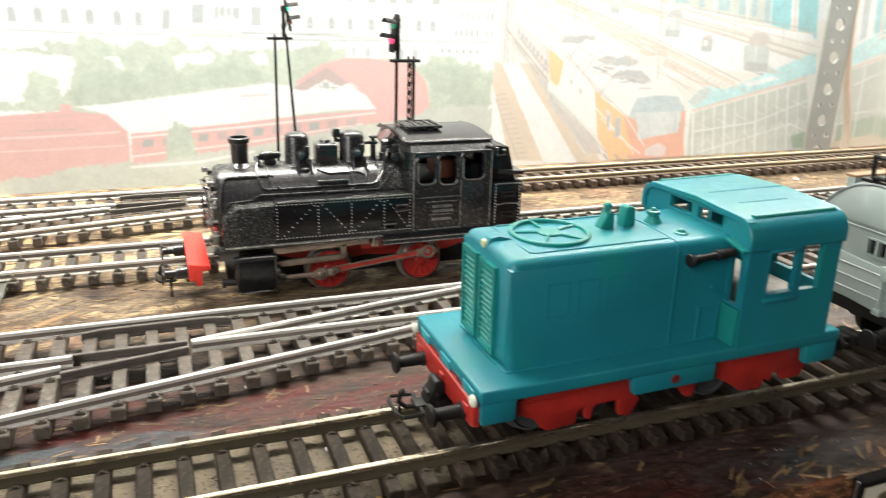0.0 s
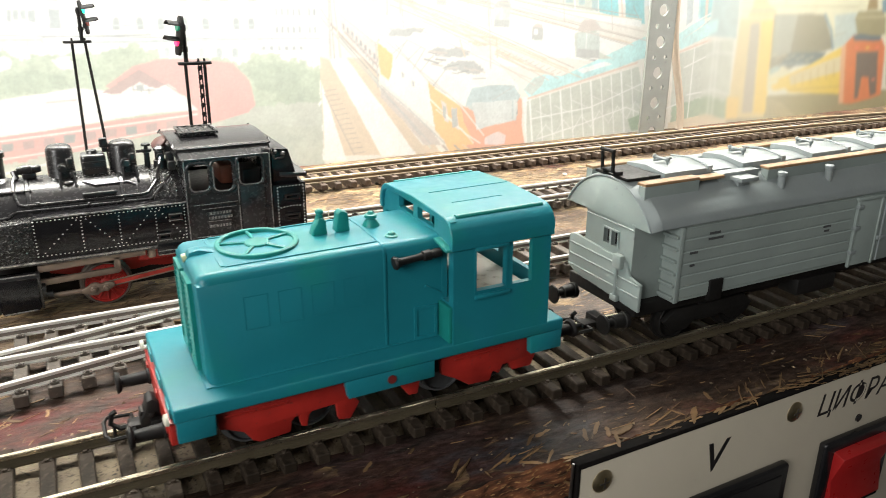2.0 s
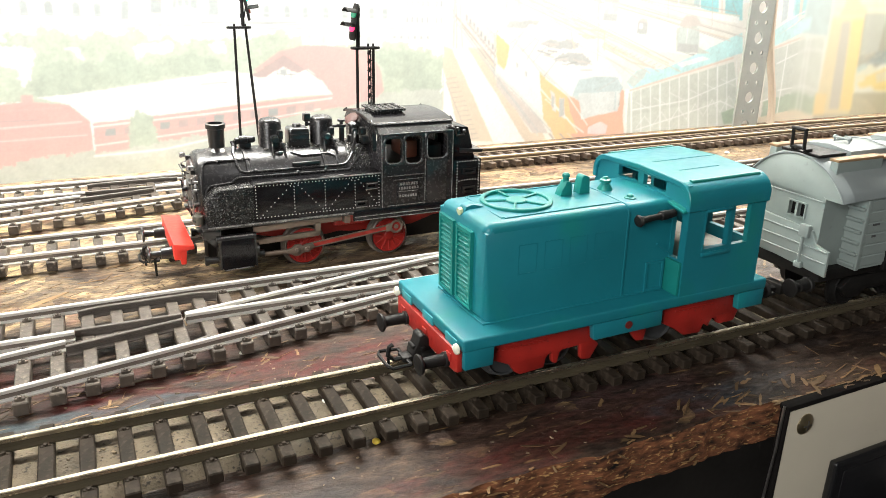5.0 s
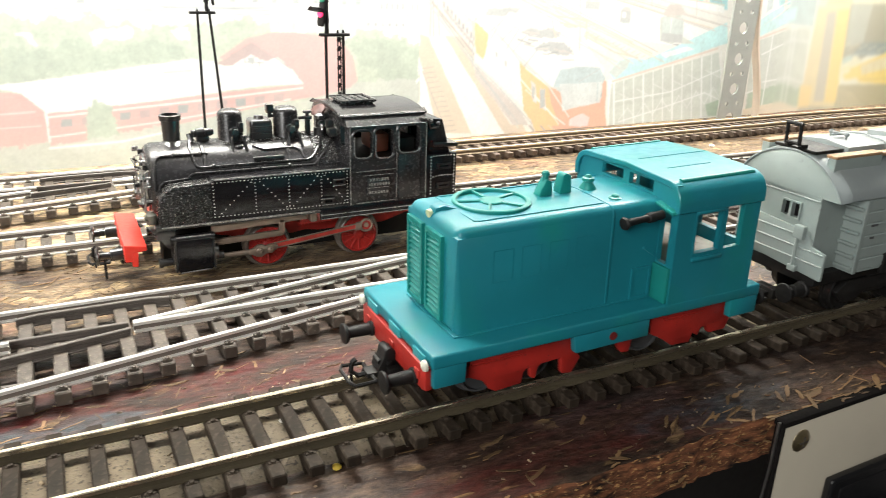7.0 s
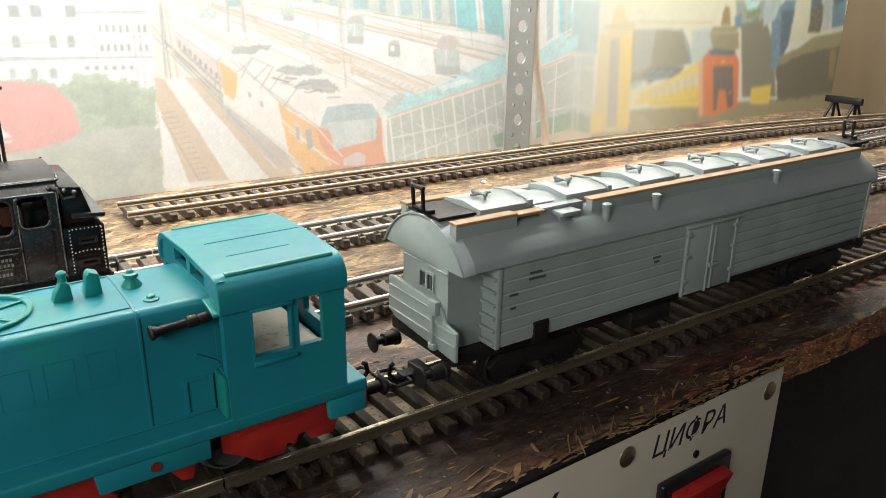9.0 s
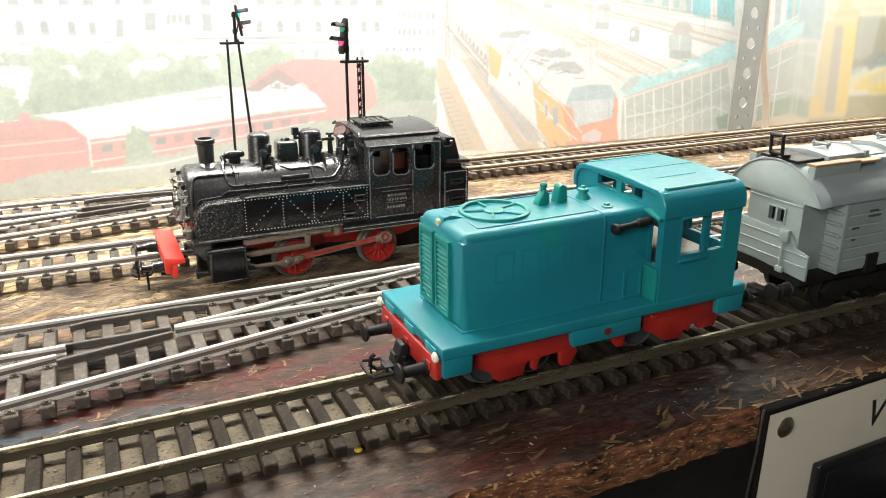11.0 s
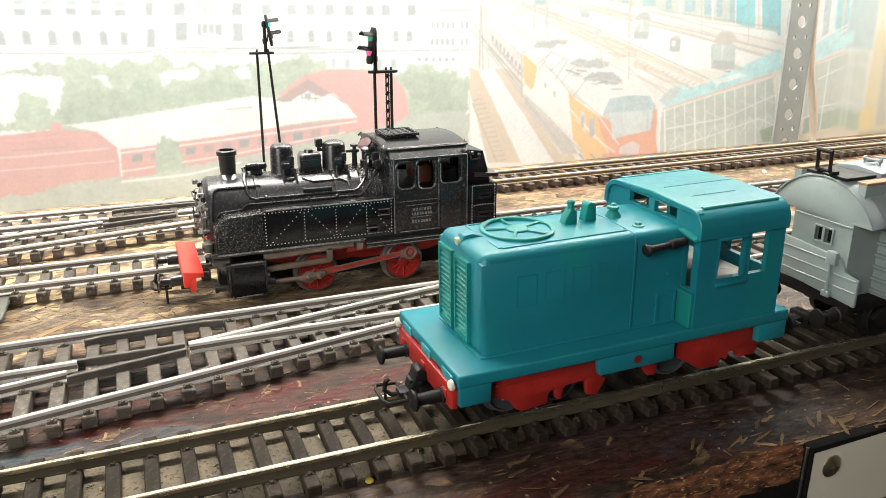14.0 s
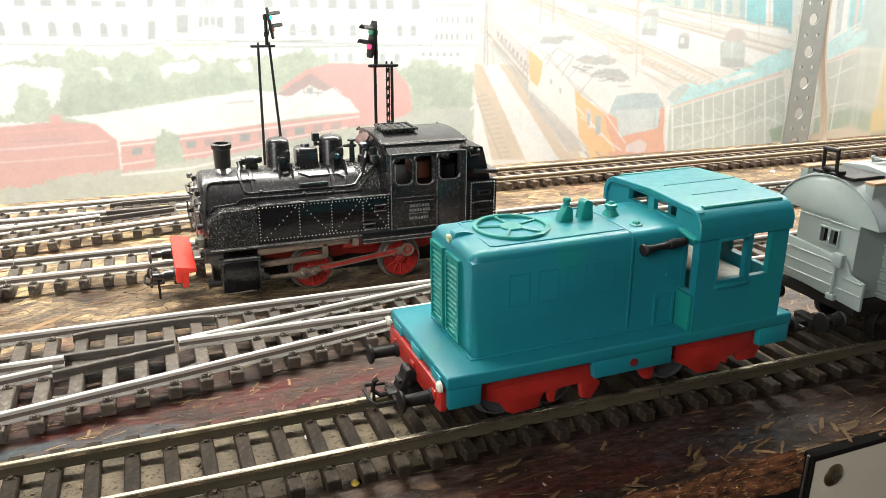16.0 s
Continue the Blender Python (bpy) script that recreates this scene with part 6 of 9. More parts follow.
def tie_bm(length, width=3.0, high=4.2, rails=None, nub=0.95, clear=1.2):
    """One sleeper, its middle at zero, its ends raised to fit the camera's view, with a chair on both sides of each
    rail.
    """
    bm = bmesh.new()
    box(bm, -width / 2, width / 2, -length / 2, length / 2, clear, high, 0.25, 1)
    box(bm, -width / 2 + 0.2, width / 2 - 0.2, -length / 2 + 4.2, length / 2 - 4.2, 0, clear + 0.3, 0.1, 1)
    for r in rails if rails is not None else (-GAUGE / 2, GAUGE / 2):
        for s in (-1, 1):
            box(bm, -1.0, 1.0, r + s * 1.75 - 0.6, r + s * 1.75 + 0.6, high - 0.1, high + nub - 0.35, 0.12, 1)
            rod(bm, (0, r + s * 1.9, high + nub - 0.45), (0, r + s * 1.9, high + nub), 0.55, 0.48, 6)
    return bm


TIE_MESH = shared("tie", tie_bm(29.4, 2.8, 4.3, nub=0.5, clear=2.0), TIE)
TIE_BACK_MESH = shared("tie_back", tie_bm(27.6, 2.9, 4.2, nub=0.5, clear=1.7), TIE_BACK)
TIE_GREY_MESH = shared("tie_grey", tie_bm(24.2), TIE_GREY)


def bend(x):
    """The back track leans towards the front far along."""
    return 0.0 if x < 380 else -3.4e-4 * (x - 380) ** 2


def straight_track(name, y, x0, x1, first_tie, rail_material, tie_mesh, label, curve=None, pitch=6.92, joints=()):
    t = thing(name, (x0 + x1) / 2, y, 0, label, "model track", "model railway tracks")
    f = curve or (lambda x: 0.0)
    stops = [x0, *joints, x1]
    for s in (-1, 1):
        for a, c in zip(stops, stops[1:]):
            k = max(2, int((c - a) / 25) if curve else 2)
            xs = [a + 0.18 + (c - a - 0.36) * i / (k - 1) for i in range(k)]
            rail(rail_bm([(x, y + s * GAUGE / 2 + f(x)) for x in xs], 0.0, rail_material is NICKEL), rail_material, t)
    x = first_tie
    while x < x1 - 2:
        if x > x0 + 1:
            slope = math.degrees(math.atan((f(x + 1) - f(x - 1)) / 2))
            piece("tie", tie_mesh, t, x + rnd.uniform(-0.15, 0.15), y + f(x), 0, slope + rnd.uniform(-0.5, 0.5))
        x += pitch
    return t


straight_track("track", 116.2, -230, 640, -226.6, BRASS, TIE_MESH, "brass-railed model track with brown plastic sleepers, in front", joints=(-60, 105))
straight_track("track", 177.55, 118, 640, 121.5, NICKEL, TIE_GREY_MESH, "nickel-railed model track with grey-brown sleepers")
straight_track("track", 239.8, -230, 700, -226.5, NICKEL, TIE_GREY_MESH, "nickel-railed model track with grey-brown sleepers behind the steam engine", joints=(-40, 130))
straight_track("track", 308.05, 134, 735, 137.5, OLD_RAIL, TIE_BACK_MESH, "oxidised model track running along the mural", bend, joints=(300, 470))


def turnout(y_far, dx, label):
    """A left-hand point: through rails at y_far and one gauge nearer, branch falling away to the front left."""
    y_near = y_far - GAUGE
    t = thing("turnout", -20 + dx, y_far - 20, 0, label, "model turnout", "model railway tracks")

    def fall(x):
        x -= dx
        return 0.0 if x > 116 else 0.19 * (116 - x) ** 2 / 72 if x > 80 else 0.19 * (98 - x)

    def branch_near(x):
        return y_near - fall(x)

    def branch_far(x):
        return y_near - fall(x) + GAUGE * 1.016

    def run(a, c, f, step=8):
        k = max(2, int(abs(c - a) / step) + 1)
        return [(a + (c - a) * i / (k - 1), f(a + (c - a) * i / (k - 1))) for i in range(k)]
    left = -230
    rail(rail_bm([(left, y_far), (117.6 + dx, y_far)]), NICKEL, t, "stock_rail")
    rail(rail_bm(run(left, 117.6 + dx, branch_near)), NICKEL, t, "stock_rail")
    rail(rail_bm([(left, y_near), (-17 + dx, y_near)]), NICKEL, t, "vee_rail")
    rail(rail_bm(run(left, -19 + dx, branch_far)), NICKEL, t, "vee_rail")
    rail(rail_bm([(9 + dx, y_near), (117.6 + dx, y_near + 0.2)]), NICKEL, t, "closure_rail")
    rail(rail_bm(run(9 + dx, 100 + dx, lambda x: branch_far(x) - max(0, x - dx - 60) * 0.02)), NICKEL, t, "closure_rail")
    bm = bm_new()
    for s in (1, -1):
        f = (lambda x: y_near + 1.9) if s > 0 else (lambda x: branch_far(x) - 1.9)
        pts = [(x + dx, f(x + dx) + s * (1.6 if x < -20 else 0)) for x in (-19, -14, -8, 0, 8)]
        merged(bm, rail_bm(pts, 0.6))
    box(bm, -14 + dx, 8 + dx, y_near - 2.4, y_near + 2.2, 3.0, 4.0, 0.2, 1)
    part("frog", bm, FROG, t, "black plastic crossing with wing rails")
    bm = bm_new()
    merged(bm, rail_bm([(-16 + dx, y_far - 3.2), (-11 + dx, y_far - 2.1), (14 + dx, y_far - 2.1), (19 + dx, y_far - 3.2)], 0.9))
    part("check_rail", bm, FROG, t)
    bm = bm_new()
    merged(bm, rail_bm([(x + dx, branch_near(x + dx) + o) for x, o in ((-18, 3.2), (-13, 2.1), (-4, 2.1), (8, 2.1), (13, 3.2))], 0.9))
    part("check_rail", bm, FROG, t)
    x = left + 3
    while x < 117 + dx:
        lo, hi = branch_near(x) - 3.4, y_far + 3.4
        if hi - lo < 58:
            rails = sorted({y_far, branch_near(x), *([y_near, branch_far(x)] if abs(y_near - branch_far(x)) > 4 else [])})
            mid = (lo + hi) / 2
            ob = new("tie", shared("tie", tie_bm(hi - lo, 3.1, 4.2, [r - mid for r in rails]), TIE_GREY))
            ob.parent = t
            ob.location = Vector((x * MM, mid * MM, 0)) - origin(t)
        else:
            piece("tie", TIE_GREY_MESH, t, x, y_far - GAUGE / 2, 0)
            piece("tie", TIE_GREY_MESH, t, x, branch_near(x) + GAUGE / 2, 0, 10.8)
        x += 7.0
    return t


turnout(186.2, -3, "nickel-railed model turnout with grey-brown sleepers and black crossing")
turnout(316.7, 3, "nickel-railed model turnout beside the mural, grey-brown sleepers")


def sand_bed():
    """Thin glued sand between and beside the sleepers of the front track."""
    bm = bmesh.new()
    xs = [-230 + 3 * i for i in range(180)]
    lo = [bm.verts.new((x, 106.6 + rough_line(x, 0.9, 18, 40), 0.03)) for x in xs]
    m1 = [bm.verts.new((x, 109.4 + rough_line(x, 0.7, 9, 41), 2.0 + rough_line(x, 0.3, 6, 42))) for x in xs]
    m2 = [bm.verts.new((x, 124 + rough_line(x, 1, 9, 43), 2.0 + rough_line(x, 0.25, 6, 44))) for x in xs]
    hi = [bm.verts.new((x, 130.5 + rough_line(x, 2.6, 16, 45), 0.03)) for x in xs]
    for a, c in ((lo, m1), (m1, m2), (m2, hi)):
        for i in range(len(xs) - 1):
            bm.faces.new((a[i], a[i + 1], c[i + 1], c[i]))
    tagged(part("sand_bed", bm, SAND), "olive-brown sand glued under the front track", "ballast", kind="stuff")


sand_bed()

# ---- teal diesel shunter ----
def buffer_bm(x, y, z, way, reach=7.0):
    """A buffer: stock, ram and round head, pointing along way (-1 or +1) in x."""
    bm = bm_new()
    lathe(bm, (x, y, z), (x + way, y, z), [(0, 2.1), (1.0, 2.1), (1.2, 1.75), (4.2, 1.6), (4.3, 1.0), (reach - 0.9, 1.0), (reach - 0.85, 2.2), (reach - 0.5, 2.55), (reach - 0.15, 2.4), (reach, 1.5)], 20)
    return bm


def coupling_bm(x, y, z, way):
    """Loop coupler with a hook and trip pin, as on old toy trains."""
    bm = bm_new()
    box(bm, min(x, x + way * 7), max(x, x + way * 7), y - 1.6, y + 1.6, z - 0.6, z + 0.6, 0.2)
    tube(bm, [(x + way * 6, y - 3.8, z), (x + way * 10.5, y - 4.2, z + 0.2), (x + way * 11.2, y - 2.5, z + 0.3), (x + way * 11.2, y + 2.5, z + 0.3), (x + way * 10.5, y + 4.2, z + 0.2), (x + way * 6, y + 3.8, z), (x + way * 6, y - 3.8, z)], 0.42, 6)
    tube(bm, [(x + way * 5, y, z), (x + way * 8.5, y, z - 0.2), (x + way * 10, y, z + 1.2), (x + way * 9.6, y, z + 3.4), (x + way * 8.8, y, z + 3.8)], 0.55, 6)
    rod(bm, (x + way * 9.5, y + 1, z), (x + way * 9.5, y + 1, z - 2.8), 0.35, n=6)
    box(bm, min(x, x + way * 3), max(x, x + way * 3), y - 3.2, y + 3.2, z - 1.2, z + 1.6, 0.3)
    return bm


def wheelset(parent, x, y, z, r, spokes, rim_material, centre_material, half=8.3):
    for s in (-1, 1):
        w = bm_new()
        yy = y + s * half
        lathe(w, (x, yy - s * 1.4, z), (x, yy + s * 1.4, z), [(0, r + 0.75), (0.7, r + 0.75), (0.9, r), (2.6, r - 0.1), (2.8, r - 0.35), (2.8, r - 0.6), (2.2, r - 0.7)], 40)
        wheel = part("wheel", w, rim_material, parent)
        if spokes:
            c = bm_new()
            tube(c, [(x + (r - 0.38) * math.cos(2 * math.pi * k / 40), yy + s * 1.4, z + (r - 0.38) * math.sin(2 * math.pi * k / 40)) for k in range(41)], 0.3, 6)
            part("tyre_edge", c, STEEL, wheel, "bright worn tyre edge")
        if spokes:
            c = bm_new()
            lathe(c, (x, yy + s * 1.0, z), (x, yy + s * 1.9, z), [(0, r - 0.72), (0.75, r - 0.72), (0.8, r - 1.2), (0.5, r - 1.3), (0.5, 2.0), (0.9, 1.8), (1.2, 1.3)], 30)
            part("wheel_centre", c, centre_material, wheel)
            for k in range(spokes):
                a = 2 * math.pi * k / spokes
                c = bm_new()
                rod(c, (x, yy + s * 1.5, z), (x + (r - 1.0) * math.cos(a), yy + s * 1.45, z + (r - 1.0) * math.sin(a)), 0.42, 0.34, 6)
                part("spoke", c, centre_material, wheel)


def teal_shunter():
    t = thing("diesel_shunter", 91.4, 116.4, 6.6, "teal plastic toy diesel shunter with red underframe on the front track", "model locomotive")
    xa, xb, ya, yb = 52.9, 136.0, 102.0, 136.0
    HY = 107.1  # near side of the hood
    # footplate with its side skirts
    bm = bm_new()
    box(bm, xa, xb, ya, yb, 17.9, 20.8, 0.5, 3)
    part("deck", bm, TEAL, t)
    for y0, y1 in ((ya + 0.15, ya + 1.9), (yb - 1.9, yb - 0.15)):
        bm = bm_new()
        prism(bm, [(xa + 0.4, 18.2), (xa + 0.4, 13.6), (60.0, 13.6), (60.2, 18.2)], "y", y0, y1, 0.25)
        part("corner_skirt", bm, TEAL, t)
        bm = bm_new()
        prism(bm, [(84.8, 18.2), (85.4, 13.9), (104.2, 14.0), (104.2, 18.2)], "y", y0, y1, 0.25)
        part("side_skirt", bm, TEAL, t)
        bm = bm_new()
        prism(bm, [(127.5, 18.2), (127.7, 13.5), (xb - 0.3, 13.5), (xb - 0.3, 18.2)], "y", y0, y1, 0.25)
        part("corner_skirt", bm, TEAL, t)
    # disc stands for a hole; the dark inside is painted on it
    bm = bm_new()
    rod(bm, (94.6, ya + 0.25, 16.1), (94.6, ya - 0.05, 16.1), 0.95, n=16)
    part("skirt_hole_disc", bm, surface("dark_red_hole_disc", (0.13, 0.014, 0.012), 0.2, 160, 900, 0.5), t, "small dark red disc in place of the shaded hole in the side skirt")
    # hood
    bm = bm_new()
    prism(bm, [(HY, 20.6), (HY, 41.7), *arc(HY + 2.0, 41.7, 2.0, 180, 96, 6), (119.0, 44.0), *arc(126.3, 41.7, 2.0, 84, 0, 6), (128.3, 41.7), (128.3, 20.6)], "x", 60.2, 108.6)
    b = bm
    bmesh.ops.bevel(b, geom=[e for e in b.edges if all(abs(v.co.x - 60.2) < 0.01 for v in e.verts)], offset=2.0, segments=5, affect="EDGES", profile=0.5)
    part("hood", bm, TEAL, t)
    bm = bm_new()
    box(bm, 59.8, 108.6, HY - 0.35, 128.6, 20.7, 21.2, 0.25)
    part("hood_foot", bm, TEAL, t)
    # raised seams and panels on the hood
    bm = bm_new()
    prism(bm, [(HY - 0.14, 21), (HY - 0.14, 41.7), *arc(HY + 2.0, 41.7, 2.14, 180, 96, 6), (119.0, 44.14), *arc(126.3, 41.7, 2.14, 84, 0, 6), (128.44, 41.7), (128.44, 21)], "x", 95.6, 96.2, 0.1)
    part("hood_seam", bm, TEAL, t)
    for x in (68, 74.4, 80.8, 87.2):
        bm = bm_new()
        plate(bm, "y", HY - 0.025, HY + 0.1, x, x + 4.6, 31.2, 38.2, [(x + 0.22, x + 4.38, 31.42, 37.98)])
        part("side_panel", bm, TEAL, t)
    bm = bm_new()
    plate(bm, "y", HY - 0.38, HY + 0.1, 102.0, 107.2, 21.2, 28.6, [(102.6, 106.6, 21.8, 28.0)])
    box(bm, 102.6, 106.6, HY - 0.16, HY + 0.1, 21.8, 28.0)
    part("side_hatch", bm, TEAL, t)
    bm = bm_new()
    box(bm, 107.6, 108.5, ya + 0.5, HY + 0.1, 20.8, 29.2, 0.25)
    part("cab_step", bm, TEAL_GREEN, t)
    bm = bm_new()
    prism(bm, [(104.4, 32.9), (108.4, 30.2), (108.6, 30.2), (108.6, 30.8), (104.7, 33.3)], "y", HY - 0.35, HY + 0.1)
    part("handrail", bm, TEAL, t)
    # raised panel lines on the hood top
    bm = bm_new()
    for x0, x1, y0, y1 in ((65.2, 66.0, 110.0, 126.0), (66.0, 95.4, 109.6, 110.1), (66.0, 95.4, 126.0, 126.5)):
        box(bm, x0, x1, y0, y1, 43.4, 43.92, 0.06, 1)
    part("roof_panel_edge", bm, TEAL, t)
    # front louvres: two frames of slats
    for y0, y1 in ((112.2, 119.0), (120.4, 127.2)):
        bm = bm_new()
        plate(bm, "x", 59.4, 60.6, y0, y1, 22.2, 40.6, [(y0 + 0.7, y1 - 0.7, 23.0, 39.8)])
        frame_ob = part("louvre_frame", bm, TEAL_GREEN, t)
        for k in range(15):
            z = 23.5 + k * 1.14
            s = bm_new()
            prism(s, [(59.55, z - 0.42), (60.4, z + 0.25), (60.4, z + 0.5), (59.55, z - 0.12)], "y", y0 + 0.6, y1 - 0.6)
            s.transform(Matrix.Identity(4))
            part("slat", s, TEAL_GREEN, frame_ob)
    # headlamp on the hood front
    bm = bm_new()
    prism(bm, [(60.2, 42.2), (61.2, 44.6), (63.0, 44.9), (67.0, 43.6), (63, 42.2)], "y", 117.6, 120.4, 0.3)
    lamp = part("headlamp", bm, TEAL, t)
    bm = bm_new()
    rod(bm, (60.8, 119, 43.3), (60.0, 119, 43.15), 0.85, n=16)
    part("lens", bm, LENS, lamp, "yellowed worn lens")
    # roof fan ring
    bm = bm_new()
    cx, cy, cz = 74.2, 119.0, 43.75
    for r0, r1, z1 in ((7.0, 8.0, 0.75), (0.0, 2.4, 0.6)):
        lathe(bm, (cx, cy, cz), (cx, cy, cz + 1), [(0, r1), (z1 - 0.15, r1), (z1, r1 - 0.2), (z1, max(r0 + 0.15, 0.3))] + ([(z1 - 0.15, r0), (0, r0)] if r0 else []), 40)
    for k in range(5):
        a = math.radians(20 + 72 * k)
        d = Vector((math.cos(a), math.sin(a), 0))
        rod(bm, Vector((cx, cy, cz + 0.35)) + d * 2.2, Vector((cx, cy, cz + 0.35)) + d * 7.2, 0.35, n=6)
    part("fan_ring", bm, TEAL_GREEN, t)
    # chimneys and valve
    bm = bm_new()
    prism(bm, [(85.0, 43.6), (88.4, 43.6), (88.2, 46.6), (87.7, 47.3), (86.7, 47.5), (86.3, 46.4), (85.6, 45.4)], "y", 117.9, 120.3, 0.3, 2)
    lathe(bm, (87.2, 119.1, 46.8), (87.2, 119.1, 47.8), [(0, 0.75), (1.3, 0.7), (1.5, 0.9), (2.1, 0.85), (2.4, 0.5)], 12)
    part("chimney", bm, TEAL_GREEN, t)
    bm = bm_new()
    prism(bm, [(90.1, 43.6), (93.2, 43.6), (92.9, 47.9), (91.4, 48.5), (90.8, 47.9)], "y", 117.8, 120.4, 0.3, 2)
    part("chimney", bm, TEAL_GREEN, t)
    bm = bm_new()
    lathe(bm, (98.2, 119, 43.7), (98.2, 119, 44.7), [(0, 1.9), (0.5, 1.8), (1.7, 1.0), (1.9, 1.0), (2.1, 1.35), (2.7, 1.3), (2.9, 0.8), (3.4, 0.5)], 16)
    part("valve", bm, TEAL_GREEN, t)
    bm = bm_new()
    lathe(bm, (99.4, 111.4, 43.7), (99.4, 111.4, 44.7), [(0, 1.4), (0.3, 1.3), (0.5, 0.8), (0.9, 0.7), (1.1, 0.4)], 14)
    part("filler_cap", bm, TEAL_GREEN, t)
    # horn
    bm = bm_new()
    lathe(bm, (97.0, 105.4, 40.2), (108.0, 105.4, 41.0), [(0, 0.9), (0.05, 1.25), (0.4, 1.45), (0.9, 1.15), (1.6, 0.85), (4.6, 0.72), (6.2, 0.8), (6.4, 1.1), (8.0, 1.12), (8.2, 0.8), (8.8, 1.0), (10.2, 0.95)], 16)
    rod(bm, (104.2, 105.4, 40.7), (104.2, 107.4, 39.9), 0.45, n=8)
    part("horn", bm, BLACK_MATT, t, "black moulded horn on the hood side")
    # cab
    ca, cb = 108.4, 131.6
    cab = bm_new()
    side_holes = [(113.6, 120.6, 32.1, 41.6), (122.2, 127.0, 32.0, 41.9)]
    plate(cab, "y", ya + 0.1, ya + 1.3, ca, cb, 20.4, 44.2, side_holes)
    plate(cab, "y", yb - 1.3, yb - 0.1, ca, cb, 20.4, 44.2, [(h[0], h[1], h[2] - 5.5, h[3]) for h in side_holes])
    plate(cab, "x", ca, ca + 1.2, ya + 1.3, yb - 1.3, 20.4, 47.8, [(110.2, 117.8, 44.4, 47.0), (119.8, 127.0, 44.4, 47.0), (ya + 2.1, 106.9, 29.6, 41.6), (131.1, yb - 1.9, 29.6, 41.6)])
    plate(cab, "x", cb - 1.2, cb, ya + 1.3, yb - 1.3, 20.4, 46.5, [(ya + 2.2, 117.4, 31.6, 43.4), (120.4, yb - 2.2, 31.6, 43.4)])
    part("cab", cab, TEAL, t)
    roof = bm_new()
    outline = [(ya - 0.3, 41.9), *arc(ya + 4.2, 44.0, 4.6, 180, 100, 8), (119, 49.2), *arc(yb - 4.2, 44.0, 4.6, 80, 0, 8), (yb + 0.3, 41.9), (yb - 0.9, 41.9), *arc(yb - 4.2, 43.8, 3.4, 0, 80, 6), (119, 47.9), *arc(ya + 4.2, 43.8, 3.4, 100, 180, 6), (ya + 0.9, 41.9)]
    prism(roof, outline, "x", ca - 0.6, cb + 0.6, 0.18, 1)
    roof_ob = part("roof", roof, TEAL, t)
    for y in (ya + 2.7, yb - 2.7):
        bm = bm_new()
        rod(bm, (ca + 1.8, y, 48.15), (cb - 1.0, y, 48.15), 0.62, n=10)
        part("gutter", bm, TEAL_GREEN, roof_ob)
    bm = bm_new()
    box(bm, ca + 3.6, cb, 119.3, 119.7, 48.9, 49.3, 0.1, 1)
    box(bm, ca + 5.0, cb - 6.0, 111.8, 112.1, 48.7, 48.95, 0.1, 1)
    part("roof_rib", bm, TEAL, roof_ob)
    # window frames, sill and the front corner visor
    for y0, y1 in ((ya - 0.15, ya + 0.3), (yb - 0.3, yb + 0.15)):
        bm = bm_new()
        plate(bm, "y", (y0 + ya) / 2 if y0 < 119 else y0, y1 if y0 < 119 else (y1 + yb) / 2, 113.2, 121.0, 31.7, 42.0, [(113.6, 120.6, 32.1, 41.6)])
        part("window_frame", bm, TEAL, t)
        bm = bm_new()
        box(bm, 113.2, 121.0, y0 - 0.5 if y0 < 119 else y0, y1 if y0 < 119 else y1 + 0.5, 41.3, 42.0, 0.2)
        part("window_hood", bm, TEAL, t)
        bm = bm_new()
        box(bm, 113.2, 121.6, y0 - 0.3, y1, 30.2, 31.2, 0.25)
        part("window_sill", bm, TEAL, t)
    bm = bm_new()
    prism(bm, [(ya + 0.4, 42.3), (HY + 0.6, 43.4), (HY + 0.6, 42.8), (ya + 0.4, 41.6)], "x", ca - 1.5, ca + 0.6, 0.15)
    part("visor", bm, TEAL_GREEN, t)
    bm = bm_new()
    box(bm, 109.8, 130.3, ya + 1.5, yb - 1.5, 20.8, 22.0, 0.2)
    part("cab_floor", bm, TEAL_LIGHT, t, "bare teal cab floor")
    bm = bm_new()
    box(bm, 117.0, 129.4, 106.4, 131.0, 22.0, 29.4, 1.2, 3)
    part("motor_weight", bm, surface("grey_white_plastic", (0.24, 0.235, 0.195), 0.15, 120, 600, 0.5, 0.1, bump=0.1, dirt=(0.13, 0.12, 0.095), dirt_at=0.6), t, "off-white block inside the cab")
    # red front and back beams with marker lamps
    for x0, x1, way, xe in ((xa - 0.7, xa + 0.6, -1, xa - 0.7), (xb - 0.6, xb + 0.7, 1, xb + 0.7)):
        bm = bm_new()
        prism(bm, [(103.4, 12.8), (105.0, 12.2), (133.0, 12.2), (134.6, 12.8), (134.6, 17.6), (103.4, 17.6)], "x", x0, x1, 0.25)
        beam = part("buffer_beam", bm, RED, t, "red buffer beam")
        bm = bm_new()
        for y in (107.0, 119.0, 131.0):
            box(bm, xe - 0.3, xe + 0.3, y - 1, y + 1, 14.0, 16.0, 0.15)
        part("beam_fitting", bm, RED, beam)
        for y in (103.4, 134.5) if way < 0 else ():
            bm = bm_new()
            lathe(bm, (xe, y, 18.6), (xe + way, y, 18.6), [(0, 1.2), (0.5, 1.15), (0.75, 0.8), (0.85, 0.3)], 18)
            part("marker_lamp", bm, WHITE_PLASTIC, t, "white marker lamp lens")
